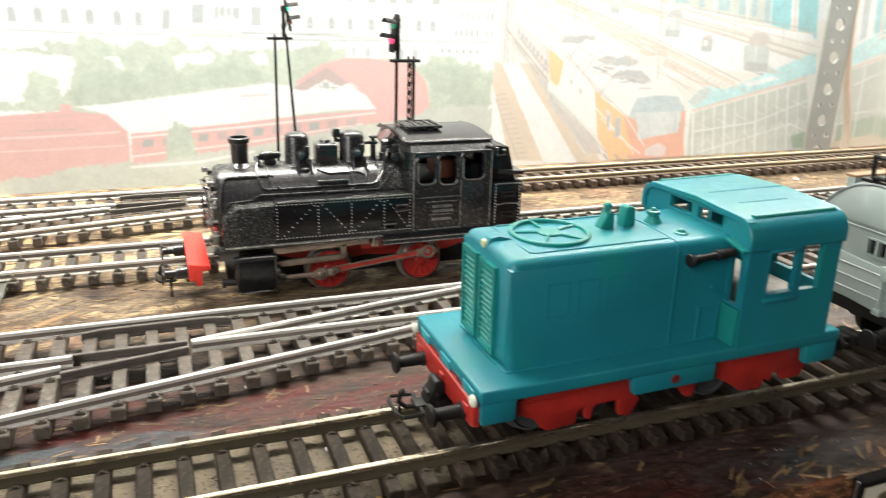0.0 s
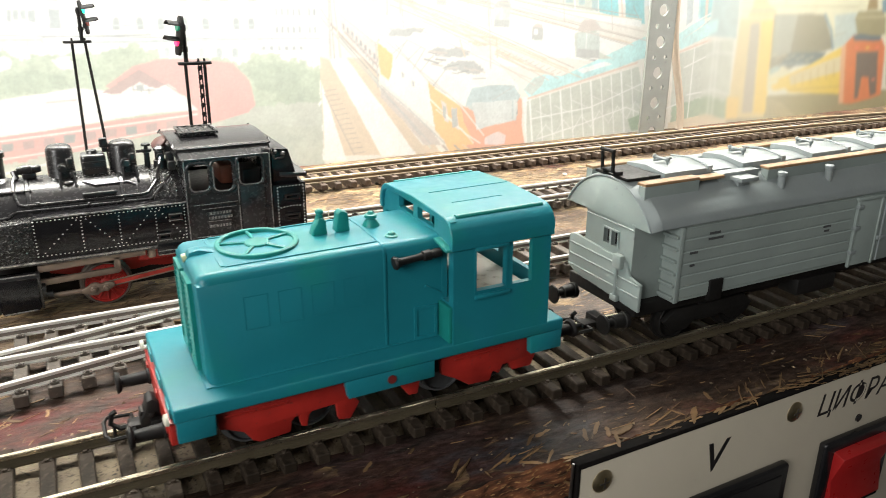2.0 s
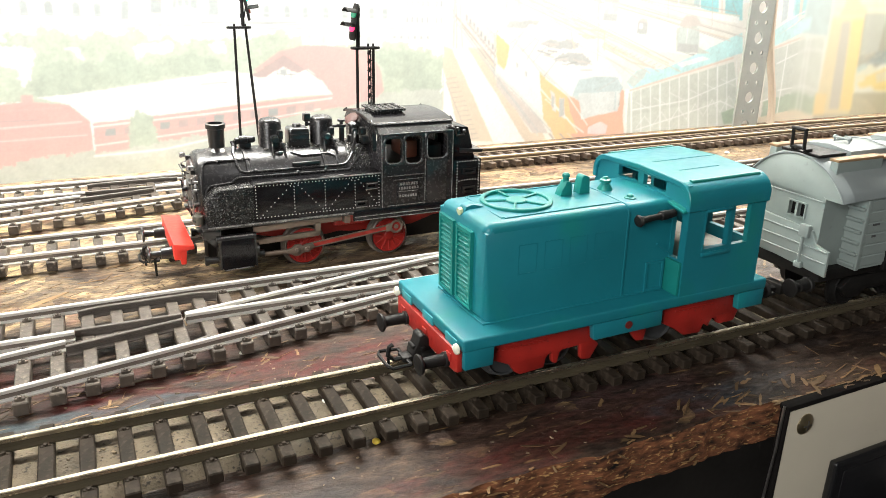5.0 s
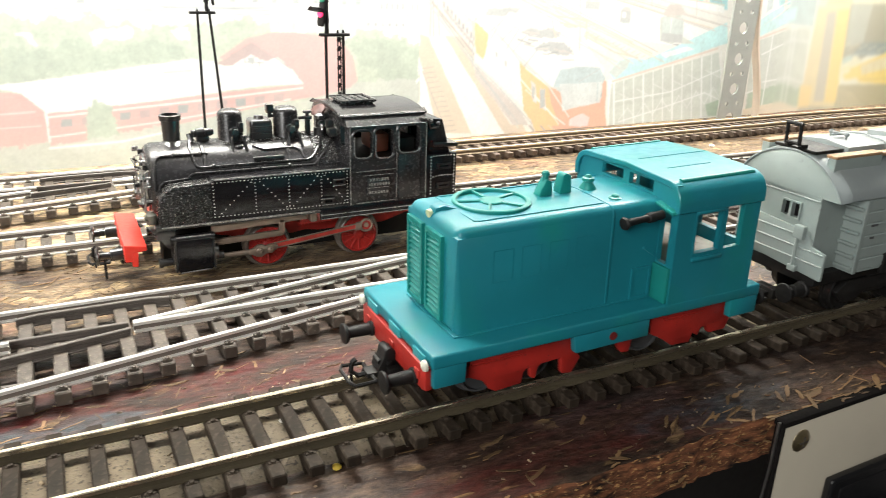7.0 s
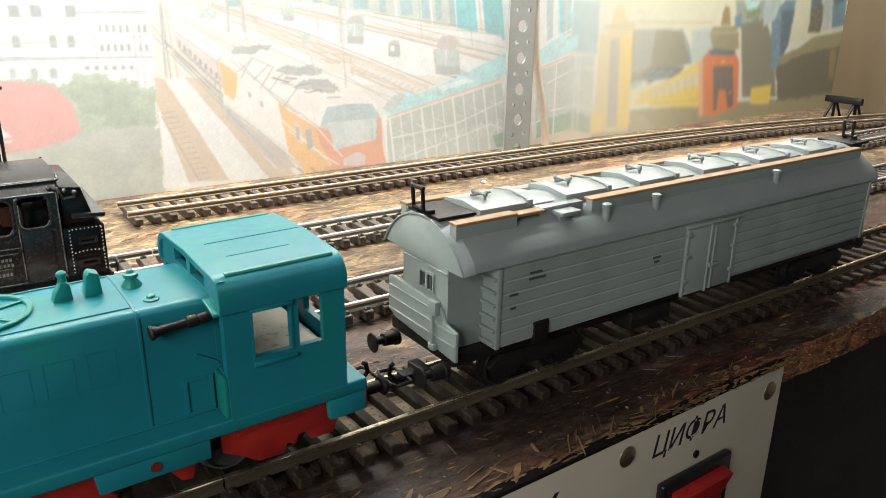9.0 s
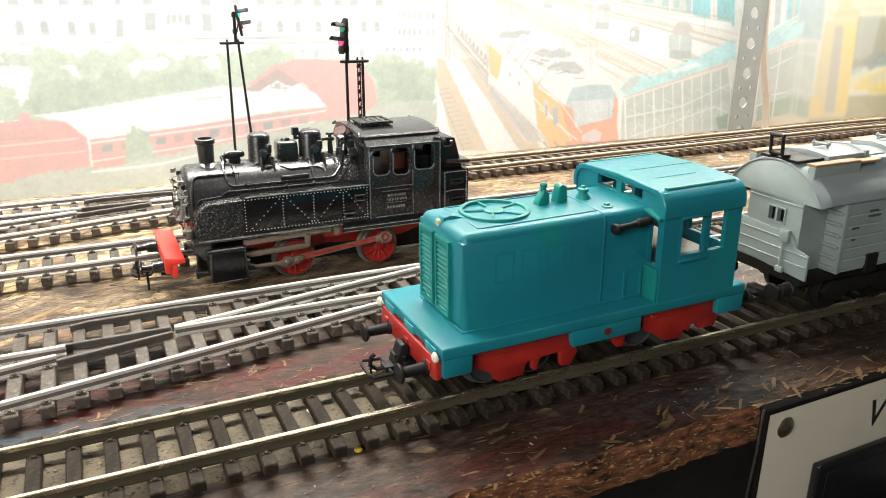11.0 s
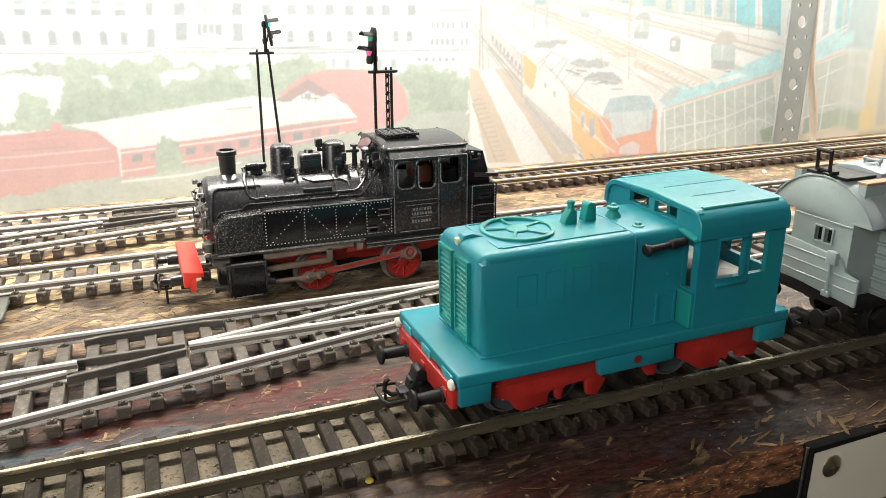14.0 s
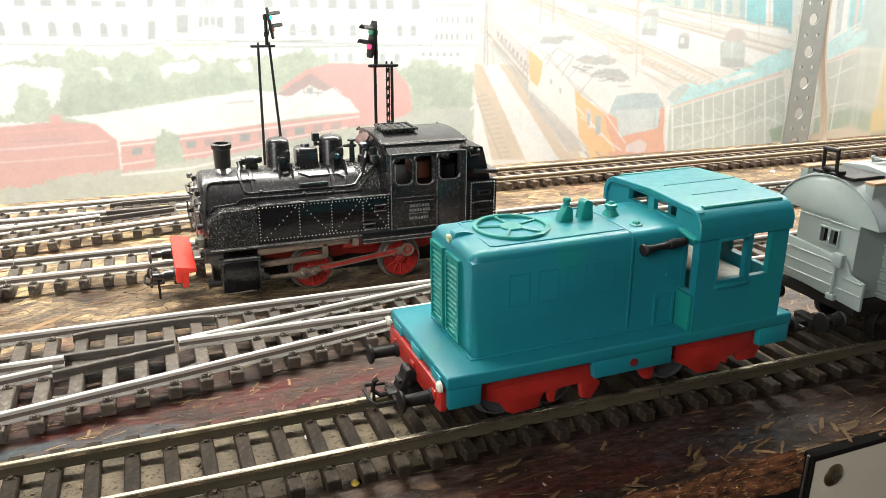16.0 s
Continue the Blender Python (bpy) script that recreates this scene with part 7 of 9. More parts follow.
        for y in (108.3, 129.5):
            bm = bm_new()
            lathe(bm, (xe, y, 13.6), (xe + way, y, 13.6), [(0, 1.75), (0.5, 1.7), (0.7, 1.4), (5.6, 1.25), (5.7, 1.9), (6.2, 2.35), (6.6, 2.3), (6.8, 1.6)], 20)
            part("buffer", bm, BLACK_MATT, t)
        bm = bm_new()
        prism(bm, [(xe - way * 0.4, 9.4), (xe + way * 3.6, 9.4), (xe + way * 3.9, 10.8), (xe + way * 2.6, 13.2), (xe + way * 2.2, 15.0), (xe + way * 1.2, 15.4), (xe - way * 0.4, 14.0)], "y", 117.0, 120.8, 0.35)
        box(bm, xe + way * 1.6 - 0.5, xe + way * 1.6 + 0.5, 116.3, 121.5, 11.6, 12.6, 0.2)
        rod(bm, (xe + way * 3.2, 117.6, 12.2), (xe + way * 3.2, 120.2, 12.2), 0.5, n=10)
        part("coupling_block", bm, BLACK_MATT, t, "dull black coupling housing")
        part("coupling", coupling_bm(xe - way * 1.0, 118.9, 9.6, way), BLACK_MATT, t, "black loop coupler with hook")
    bm = bm_new()
    for y in (107.5, 119, 130.5):
        box(bm, xa - 0.25, xa + 0.4, y - 2.6, y + 2.6, 17.4, 19.6, 0.2)
    part("deck_steps", bm, TEAL_LIGHT, t)
    # red underframe cheeks with axle guards
    for y0, y1 in ((ya + 2.2, ya + 3.6), (yb - 3.6, yb - 2.2)):
        s = -1 if y0 < 119 else 1
        yy = y0 if s < 0 else y1
        for pts, bx in (([(60.6, 18), (60.8, 13.0), (62.0, 12.8), (65.2, 11.2), (66.6, 9.0), (68.0, 8.1), (74.0, 8.5), (74.4, 10.8), (75.0, 11.6), (75.9, 11.6), (76.2, 9.2), (77.4, 8.8), (77.9, 11.4), (78.6, 12.0), (83.4, 12.2), (83.8, 8.4), (86.3, 7.9), (88.4, 11.4), (87.0, 13.0), (86.6, 18)], 66.4),
                           ([(106.6, 18), (106.8, 12.7), (110.4, 10.6), (113.4, 8.3), (118.6, 8.0), (119.4, 10.2), (121.0, 9.2), (121.8, 11.2), (123.4, 11.3), (124.4, 9.2), (129.2, 9.2), (130.4, 12.0), (129.6, 18)], 114.4)):
            bm = bm_new()
            prism(bm, pts, "y", y0, y1, 0.25)
            cheek = part("frame_cheek", bm, RED, t)
            bm = bm_new()
            box(bm, bx - 4.6, bx + 7.4, min(yy, yy + s * 0.3), max(yy, yy + s * 0.3), 15.4, 16.0, 0.12, 1)
            part("cheek_rib", bm, RED, cheek)
        bm = bm_new()
        prism(bm, [(95.2, 15.6), (99.2, 9.8), (101.2, 9.6), (102.4, 15.6)], "y", y0, y1, 0.2)
        part("step_hanger", bm, RED, t)
    bm = bm_new()
    box(bm, 58, 131, 109.5, 128.5, 10.0, 17.9, 0.4)
    part("motor_block", bm, BLACK_MATT, t)
    for x in (67.5, 79.5, 109.5, 121.5):
        wheelset(t, x, 118.8, 10.3, 5.1, 0, GREY_DARK, RED)


VIEW_FIT[0] = view_fitted((52.9, 102.0, 20.8), (50.8, 99.8, 22.1), (0.98, 1.02, 0.94), 0.8)
teal_shunter()
VIEW_FIT[0] = Matrix.Identity(4)

def ring(bm, a, b, z0, z1, r, wide, y0, y1, n=6):
    """A rounded window frame between two depths."""
    def loop(g, y):
        pts = []
        for cx, cz, s in ((b - r, z1 - r, 0), (a + r, z1 - r, 90), (a + r, z0 + r, 180), (b - r, z0 + r, 270)):
            for k in range(n + 1):
                an = math.radians(s + 90 * k / n)
                pts.append(bm.verts.new((cx + (r + g) * math.cos(an), y, cz + (r + g) * math.sin(an))))
        return pts
    loops = [loop(0, y1), loop(0, y0 + 0.2), loop(0.25, y0), loop(wide - 0.25, y0), loop(wide, y0 + 0.2), loop(wide, y1)]
    for p, q in zip(loops, loops[1:] + loops[:1]):
        for i in range(len(p)):
            j = (i + 1) % len(p)
            bm.faces.new((p[i], p[j], q[j], q[i]))
    bmesh.ops.recalc_face_normals(bm, faces=bm.faces[:])


# ---- black tank engine ----
def steam_engine():
    cy = 216.0
    t = thing("steam_locomotive", 60, cy, 0, "black toy tank engine with red wheels standing on the board", "model locomotive")
    # boiler and smokebox
    bm = bm_new()
    lathe(bm, (17.6, cy, 26.6), (74, cy, 26.6), [(0, 2.5), (0.1, 9.6), (0.5, 10.6), (1.2, 11.4), (2.2, 11.7), (14.8, 11.7), (15.0, 12.0), (15.8, 12.0), (16.0, 11.7), (38.6, 11.7), (38.8, 12.0), (39.6, 12.0), (39.8, 11.7), (56.4, 11.7)], 48)
    boiler = part("boiler", bm, LOCO, t)
    bm = bm_new()
    lathe(bm, (17.7, cy, 26.6), (15.9, cy, 26.6), [(0, 9.2), (0.5, 9.0), (1.0, 7.0), (1.4, 4.0), (1.6, 1.2), (1.7, 0.6)], 36)
    for a in (0, 1, 2, 3, 4, 5):
        an = math.radians(60 * a + 15)
        box(bm, 16.6, 17.8, cy + 9.4 * math.cos(an) - 0.7, cy + 9.4 * math.cos(an) + 0.7, 26.6 + 9.4 * math.sin(an) - 0.7, 26.6 + 9.4 * math.sin(an) + 0.7, 0.2)
    box(bm, 15.6, 17.2, cy - 8.5, cy - 2, 29.6, 30.4, 0.2)
    box(bm, 15.6, 17.2, cy - 8.5, cy - 2, 22.6, 23.4, 0.2)
    tube(bm, [(16.4, cy - 5, 32.5), (14.9, cy - 4.6, 33.2), (14.9, cy + 4.6, 33.2), (16.4, cy + 5, 32.5)], 0.3, 6)
    rod(bm, (16.4, cy, 26.6), (14.6, cy, 26.6), 0.7, n=10)
    tube(bm, [(14.8, cy - 2.4, 25.0), (14.7, cy, 26.6), (14.8, cy + 1.6, 29.0)], 0.3, 6)
    part("smokebox_door", bm, BLACK, boiler)
    for s in (-1, 1):
        bm = bm_new()
        tube(bm, [(17.8, cy + s * 9.8, 20.0), (16.2, cy + s * 9.9, 20.4), (16.2, cy + s * 10.4, 32.4), (17.8, cy + s * 9.8, 33.0)], 0.28, 6)
        for z in (21.5, 24.5, 28.5, 31.0):
            rod(bm, (16.2, cy + s * 10.2, z), (18.0, cy + s * 10.2, z), 0.42, n=8)
        box(bm, 15.6, 17.4, cy + s * 9.0 - 0.8, cy + s * 9.0 + 0.8, 34.4, 35.8, 0.25)
        part("front_handrail", bm, WORN_GLINT, boiler, "worn black handrail")
    # chimney
    bm = bm_new()
    lathe(bm, (25.8, cy, 37.6), (25.8, cy, 38.6), [(0, 4.0), (0.5, 3.1), (1.2, 2.35), (6.8, 2.55), (7.0, 2.95), (8.3, 3.05), (8.5, 2.7), (8.5, 2.2), (5.0, 2.0)], 28)
    part("chimney", bm, BLACK, boiler)
    # domes and fittings along the top
    for x, w, h in ((42.2, 3.6, 9.6), (58.6, 3.75, 9.5)):
        bm = bm_new()
        lathe(bm, (x, cy, 37.3), (x, cy, 38.3), [(0, w + 0.9), (0.5, w + 0.2), (1.2, w), (h - 1.7, w * 0.97), (h - 0.9, w * 0.9), (h - 0.35, w * 0.74), (h, w * 0.4)], 26)
        dome = part("dome", bm, LOCO, boiler)
        bm = bm_new()
        rod(bm, (x + 0.4, cy - w - 1.3, 40.9), (x + 0.4, cy - w + 0.6, 40.9), 1.25, 1.45, n=14)
        rod(bm, (x + 0.4, cy - w - 1.9, 40.9), (x + 0.4, cy - w - 1.2, 40.9), 0.6, n=10)
        box(bm, x + 1.4, x + 3.0, cy - w - 0.9, cy - w + 1.4, 40.6, 43.4, 0.35)
        box(bm, x + 1.9, x + 3.4, cy - w - 1.1, cy - w + 1.2, 38.2, 39.6, 0.3)
        tube(bm, [(x + 2.4, cy - w - 0.6, 39.4), (x + 3.0, cy - w - 2.0, 37.6), (x + 3.0, cy - w - 3.6, 35.6)], 0.4, 6)
        tube(bm, [(x - 0.4, cy - w - 0.6, 39.6), (x - 0.8, cy - w - 2.4, 37.4), (x - 0.8, cy - w - 3.6, 35.4)], 0.35, 6)
        part("sand_valve", bm, BLACK, dome)
        bm = bm_new()
        lathe(bm, (x + 0.4, cy - w - 1.95, 40.9), (x + 0.4, cy - w - 1.7, 40.9), [(0, 0.85), (0.2, 1.0), (0.3, 0.85)], 14)
        part("valve_rim", bm, BLACK, dome)
    bm = bm_new()
    box(bm, 47.4, 54.0, cy - 3.2, cy + 3.2, 37.4, 43.6, 1.0, 3)
    for z in (39.6, 41.2):
        box(bm, 47.6, 53.8, cy - 3.5, cy + 3.4, z, z + 0.6, 0.2)
    rod(bm, (50.6, cy, 43.4), (50.6, cy, 44.4), 1.6, 1.3, 14)
    part("dome", bm, BLACK, boiler)
    # dynamo lying across the boiler top behind the chimney
    bm = bm_new()
    lathe(bm, (31.0, cy - 1.0, 40.4), (37.4, cy - 1.0, 40.7), [(0, 0.8), (0.2, 1.1), (1.2, 1.15), (1.4, 1.45), (3.6, 1.45), (3.8, 1.15), (5.6, 1.05), (6.2, 0.7)], 16)
    box(bm, 32.2, 35.8, cy - 2.2, cy + 0.4, 38.2, 39.8, 0.3)
    rod(bm, (30.8, cy - 2.2, 38.4), (30.2, cy - 1.4, 40.6), 0.75, n=10)
    tube(bm, [(30.4, cy - 1.4, 39.4), (29.6, cy - 4.6, 37.9), (29.8, cy - 8.6, 34.6)], 0.42, 6)
    part("air_pump", bm, BLACK, boiler)
    bm = bm_new()
    rod(bm, (53.9, cy, 43.6), (53.9, cy, 45.4), 0.6, n=10)
    box(bm, 52.8, 55.0, cy - 1.2, cy + 1.2, 45.0, 47.6, 0.35)
    tube(bm, [(53.9, cy, 44.2), (55.8, cy - 0.6, 43.8)], 0.5, 6)
    lathe(bm, (65.2, cy - 0.6, 38), (65.2, cy - 0.6, 39), [(0, 0.9), (4.4, 0.8), (4.7, 1.5), (5.4, 1.5), (5.6, 0.6), (6.4, 0.6), (6.5, 1.35), (7.1, 1.3)], 14)
    tube(bm, [(62.4, cy - 0.6, 43.0), (65.2, cy - 0.6, 43.0)], 0.5, 6)
    part("whistle", bm, BLACK, boiler)
    # rough casting round the dome feet and under the cab front
    for a, c, g0, g1 in ((39.0, 66.0, 68, 112), (64.5, 71.6, 18, 80), (66.0, 71.6, 100, 162)):
        bm = bmesh.new()
        grid = []
        for i in range(25):
            x = a + (c - a) * i / 24
            line = []
            for k in range(13):
                an = math.radians(g0 + (g1 - g0) * k / 12)
                rr = 11.66 + (0.42 * abs(noise.noise(Vector((x * 0.9, an * 9, a)))) + 0.1 if 0 < i < 24 and 0 < k < 12 else 0)
                line.append(bm.verts.new((x, cy - rr * math.cos(an), 26.6 + rr * math.sin(an))))
            grid.append(line)
        for p, q in zip(grid, grid[1:]):
            for k in range(12):
                bm.faces.new((p[k], q[k], q[k + 1], p[k + 1]))
        part("casting_patch", bm, CAST, boiler, "rough sandy casting")
    bm = bm_new()
    for a in (38, 60, 84, 108):
        an = math.radians(a)
        box(bm, 70.0, 72.2, cy - 8 * math.cos(an) - 1.1, cy - 8 * math.cos(an) + 1.1, 34 + 8.6 * math.sin(an) - 1.4, 34 + 8.6 * math.sin(an) + 1.4, 0.5)
    lathe(bm, (68.6, cy - 2.0, 38), (68.6, cy - 2.0, 39), [(0, 2.0), (2.2, 1.9), (2.4, 1.4), (5.0, 1.3), (5.2, 1.7), (5.8, 1.6), (6.4, 0.8)], 16)
    rod(bm, (68.6, cy - 4.4, 41.6), (68.6, cy - 2.0, 41.6), 1.0, n=12)
    tube(bm, [(68.6, cy - 4.0, 41.6), (67.6, cy - 6.6, 40.0), (66.6, cy - 8.0, 36.0)], 0.5, 6)
    part("turret", bm, BLACK, boiler)
    bm = bm_new()
    lathe(bm, (70.4, cy + 1.5, 42.8), (68.8, cy + 0.6, 45.4), [(0, 1.2), (1.8, 1.4), (2.2, 2.4), (2.8, 2.5), (3.1, 2.0)], 18)
    part("steam_manifold", bm, surface("rusty_brown_metal", (0.085, 0.030, 0.024), 0.35, 200, 900, 0.55, 0.12, 0.1, 0.3, dirt=(0.03, 0.03, 0.03), dirt_at=0.6), boiler, "rust-red whistle cup before the cab")
    # pipes that follow the boiler barrel
    def on_barrel(pts, off=0.15):
        return [(x, cy - math.sqrt(max(0.1, (11.7 + off) ** 2 - (z - 26.6) ** 2)), z) for x, z in pts]
    for pts, r in (([(18.9, 27.6), (19.2, 31.0), (19.7, 34.6), (20.4, 35.6), (21.6, 36.0), (34.0, 36.0)], 0.4),
                   ([(30.0, 38.0), (29.8, 36.6), (30.0, 34.3), (30.5, 33.1), (31.8, 32.7), (62.0, 32.6), (63.6, 33.0), (65.2, 34.6), (67.0, 36.2)], 0.45),
                   ([(19.8, 27.4), (20.3, 28.8), (21.4, 29.8), (27.6, 30.2), (28.4, 30.9), (29.6, 31.4), (60.0, 31.2), (64.0, 31.2), (67.4, 34.0), (70.8, 37.0)], 0.42),
                   ([(47.0, 36.9), (50.0, 35.9), (58.6, 36.0), (60.8, 35.2), (61.0, 33.2)], 0.34),
                   ([(21.5, 28.0), (24.6, 28.0)], 0.35)):
        bm = bm_new()
        tube(bm, on_barrel(pts), r, 7)
        part("pipe", bm, LOCO, boiler)
    bm = bm_new()
    for x, z in ((24.6, 36.1), (32.0, 36.1), (35.0, 33.0), (47.6, 31.6), (56.4, 31.6)):
        ball(bm, on_barrel([(x, z)], 0.3)[0], 0.62, u=8, v=6)
    ball(bm, on_barrel([(43.4, 36.9)], 0.2)[0], 1.1, 1.2, 0.7, 0.6)
    box(bm, 46.4, 55.2, cy - 10.3, cy - 8.8, 33.3, 34.4, 0.2)
    part("pipework", bm, BLACK, boiler)
    # highlight along the pipes, put in as thin bright strips
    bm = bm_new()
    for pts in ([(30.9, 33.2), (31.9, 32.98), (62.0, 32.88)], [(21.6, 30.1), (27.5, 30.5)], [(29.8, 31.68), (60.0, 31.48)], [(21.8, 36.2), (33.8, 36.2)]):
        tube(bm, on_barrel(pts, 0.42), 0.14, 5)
    part("pipe_shine", bm, WORN_GLINT, boiler, "bright strip put in for the highlight along the pipe")
    # glint of the running-plate edge as a bright strip
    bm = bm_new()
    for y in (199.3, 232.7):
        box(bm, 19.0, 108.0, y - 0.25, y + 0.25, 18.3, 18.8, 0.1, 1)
    part("plate_edge", bm, WORN_GLINT, t)
    # running plate, tanks
    bm = bm_new()
    box(bm, 17.4, 108.6, 199.6, 232.4, 17.6, 19.0, 0.3)
    part("running_plate", bm, BLACK, t)
    for y0, y1, s in ((199.0, 206.5, -1), (225.5, 233.0, 1)):
        bm = bm_new()
        prism(bm, [(32.6, 18.9), (72.6, 18.9), (72.6, 31.0), (33.4, 30.6), (32.6, 30.0)], "y", y0, y1, 0.3)
        tank = part("side_tank", bm, BLACK_SMOOTH, t)
        bm = bm_new()
        prism(bm, [(18.6, 18.9), (32.8, 18.9), (32.8, 30.0), (22.2, 29.6), (20.2, 28.0), (19.0, 26.4)], "y", y0 + 0.15 if s < 0 else y0, y1 if s < 0 else y1 - 0.15, 0.4, 2)
        part("tank_front", bm, CAST, t, "rough cast front of the side tank")
        rv = bmesh.new()
        yy = y0 if s < 0 else y1

        def dot(x, z):
            bmesh.ops.create_icosphere(rv, subdivisions=1, radius=0.21, matrix=Matrix.Translation((x, yy, z)))
        for z in (20.2, 29.9):
            for k in range(37):
                dot(33.2 + k * 1.072, z)
        for x in (33.2, 44.7, 54.3, 63.9, 71.8):
            for k in range(9):
                dot(x, 21.1 + k * 0.98)
        for xa, xb, up in ((35, 43.6, 1), (46, 53.4, -1), (55.4, 62.8, 1), (65, 71, -1)):
            for k in range(8):
                f = k / 7
                dot(xa + (xb - xa) * f, 21 + 8.2 * (f if up > 0 else 1 - f))
        part("rivets", rv, RIVET, tank, "rows of worn rivets")
        bm = bm_new()
        for x, z in ((64.0, 20.4), (67.4, 25.9)):
            plate(bm, "y", *sorted((yy, yy + s * 0.9)), x, x + 3.6, z, z + 2.0, [(x + 0.5, x + 3.1, z + 0.5, z + 1.5)])
        part("tank_step", bm, BLACK, tank)
        bm = bm_new()
        for x, z in ((64.0, 20.4), (64.0, 22.2), (67.4, 25.9), (67.4, 27.7)):
            box(bm, x, x + 3.6, *sorted((yy + s * 0.8, yy + s * 1.0)), z, z + 0.22, 0.06, 1)
        part("step_edge", bm, WORN_GLINT, tank)
        # deeper valance below the cab and rear tank
        bm = bm_new()
        box(bm, 63.4, 108.2, *sorted((yy + s * 0.05, yy - s * 1.2)), 15.6, 19.2, 0.25)
        part("valance", bm, BLACK_SMOOTH, t)
        bm = bm_new()
        for z in (15.7, 16.9):
            box(bm, 63.6, 108.0, *sorted((yy + s * 0.25, yy - s * 0.2)), z, z + 0.3, 0.1, 1)
        part("valance_edge", bm, WORN_GLINT, t)
    # cab with openings
    c0, c1 = 72.6, 97.6
    bm = bm_new()
    holes = [(73.9, 79.5, 33.3, 41.2), (80.6, 86.3, 32.9, 41.7), (88.0, 95.0, 34.0, 42.1)]
    plate(bm, "y", 199.0, 200.2, c0, c1, 18.9, 42.8, holes)
    plate(bm, "y", 231.8, 233.0, c0, c1, 18.9, 42.8, holes)
    for s in (-1, 1):
        prism(bm, [(cy + s * 17.0, 42.7), (cy + s * 13.9, 45.3), (cy + s * 12.9, 45.2), (cy + s * 15.8, 42.7)], "x", c0 - 0.6, c1)
    plate(bm, "x", c0, c0 + 1.2, 200.2, 231.8, 18.9, 42.8, [(202.5, 206.5, 36, 42), (225.5, 229.5, 36, 42)])
    plate(bm, "x", c1 - 1.2, c1, 200.2, 231.8, 18.9, 42.8, [(204, 211, 36.5, 42), (221, 228, 36.5, 42)])
    part("cab", bm, LOCO, t)
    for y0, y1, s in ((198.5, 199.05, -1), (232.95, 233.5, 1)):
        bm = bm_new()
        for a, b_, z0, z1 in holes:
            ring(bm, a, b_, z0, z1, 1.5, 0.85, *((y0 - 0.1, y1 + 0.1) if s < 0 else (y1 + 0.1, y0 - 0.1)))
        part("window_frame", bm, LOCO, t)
        # wear and glint round the window, both painted as a bright line
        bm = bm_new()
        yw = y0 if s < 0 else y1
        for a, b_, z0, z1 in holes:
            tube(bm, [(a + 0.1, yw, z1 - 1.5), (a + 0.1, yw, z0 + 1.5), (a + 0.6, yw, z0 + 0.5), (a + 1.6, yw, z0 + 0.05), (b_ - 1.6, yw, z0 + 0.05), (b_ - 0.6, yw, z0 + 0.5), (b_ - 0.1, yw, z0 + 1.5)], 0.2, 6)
        part("window_edge", bm, WORN_GLINT, t, "bright strip for wear and painted glint on the window edge")
        bm = bm_new()
        for z in (28.9, 19.2, 42.4):
            box(bm, 73.0 if z > 40 else 74.4, 97.0 if z > 40 else 87.4, y0 - 0.1, y1, z, z + 0.5, 0.12, 1)
        box(bm, 78.0, 85.0, y0 - 0.1, y1, 21.6, 27.0, 0.15)
        part("side_plate", bm, LOCO, t)
        bm = bm_new()
        yw = y0 if s < 0 else y1
        for z in (29.25, 19.55):
            box(bm, 74.4, 87.2, yw - 0.22, yw + 0.22, z, z + 0.2, 0.06, 1)
        box(bm, 73.0, 97.0, yw - 0.16, yw + 0.16, 42.75, 42.95, 0.06, 1)
        for z, a, c in ((27.9, 76.6, 86.6), (24.0, 78.2, 84.8)):
            box(bm, a, c, yw - 0.2, yw + 0.2, z, z + 0.16, 0.05, 1)
        part("plate_rim", bm, WORN_GLINT, t)
        bm = bm_new()
        for row, (w, z) in enumerate(((5.6, 26.1), (6.2, 24.7), (6.2, 22.2))):
            x = 81.5 - w / 2
            while x < 81.5 + w / 2:
                g = 0.35 + 0.35 * abs(math.sin(x * 7 + row))
                box(bm, x, x + g, yw - 0.2, yw + 0.2, z, z + 0.85, 0.06, 1)
                x += g + 0.28
        part("lettering_bars", bm, WORN_GLINT, t, "unreadable raised lettering")
        bm = bm_new()
        box(bm, 88.0, 95.2, y0 - 0.1, y1, 20, 33.6, 0.2)
        for z in (26, 32.6):
            box(bm, 95.2, 96.6, y0 - 0.4, y1, z, z + 0.9, 0.15)
        rod(bm, (90.2, (y0 + y1) / 2 + s * 0.8, 29.8), (91.6, (y0 + y1) / 2 + s * 0.8, 29.8), 0.3, n=6)
        part("cab_door", bm, LOCO, t)
    bm = bm_new()
    box(bm, 73.8, 96.4, 200.4, 231.6, 19, 32.0, 0.3)
    box(bm, 90, 95.5, 203, 213, 32, 37.6, 0.8)
    part("cab_interior", bm, BLACK_MATT, t)
    bm = bm_new()
    box(bm, 84.6, 89.5, 209, 222, 32, 38.0, 1.0)
    part("firebox", bm, surface("brown_backhead", (0.16, 0.045, 0.022), 0.2, 200, 900, 0.6, 0.1), t, "rust-brown firebox back seen through the window")
    bm = bm_new()
    outline = [(cy - 14.3, 45.0), (cy - 14.2, 45.6), (cy - 12.6, 46.0), (cy - 9.0, 46.7), (cy - 4.5, 47.1), (cy, 47.25), (cy + 4.5, 47.1), (cy + 9.0, 46.7), (cy + 12.6, 46.0), (cy + 14.2, 45.6), (cy + 14.3, 45.0), (cy + 9.0, 45.6), (cy, 46.1), (cy - 9.0, 45.6)]
    prism(bm, outline, "x", 70.8, 98.4, 0.15, 1)
    roof = part("roof", bm, BLACK_SMOOTH, t)
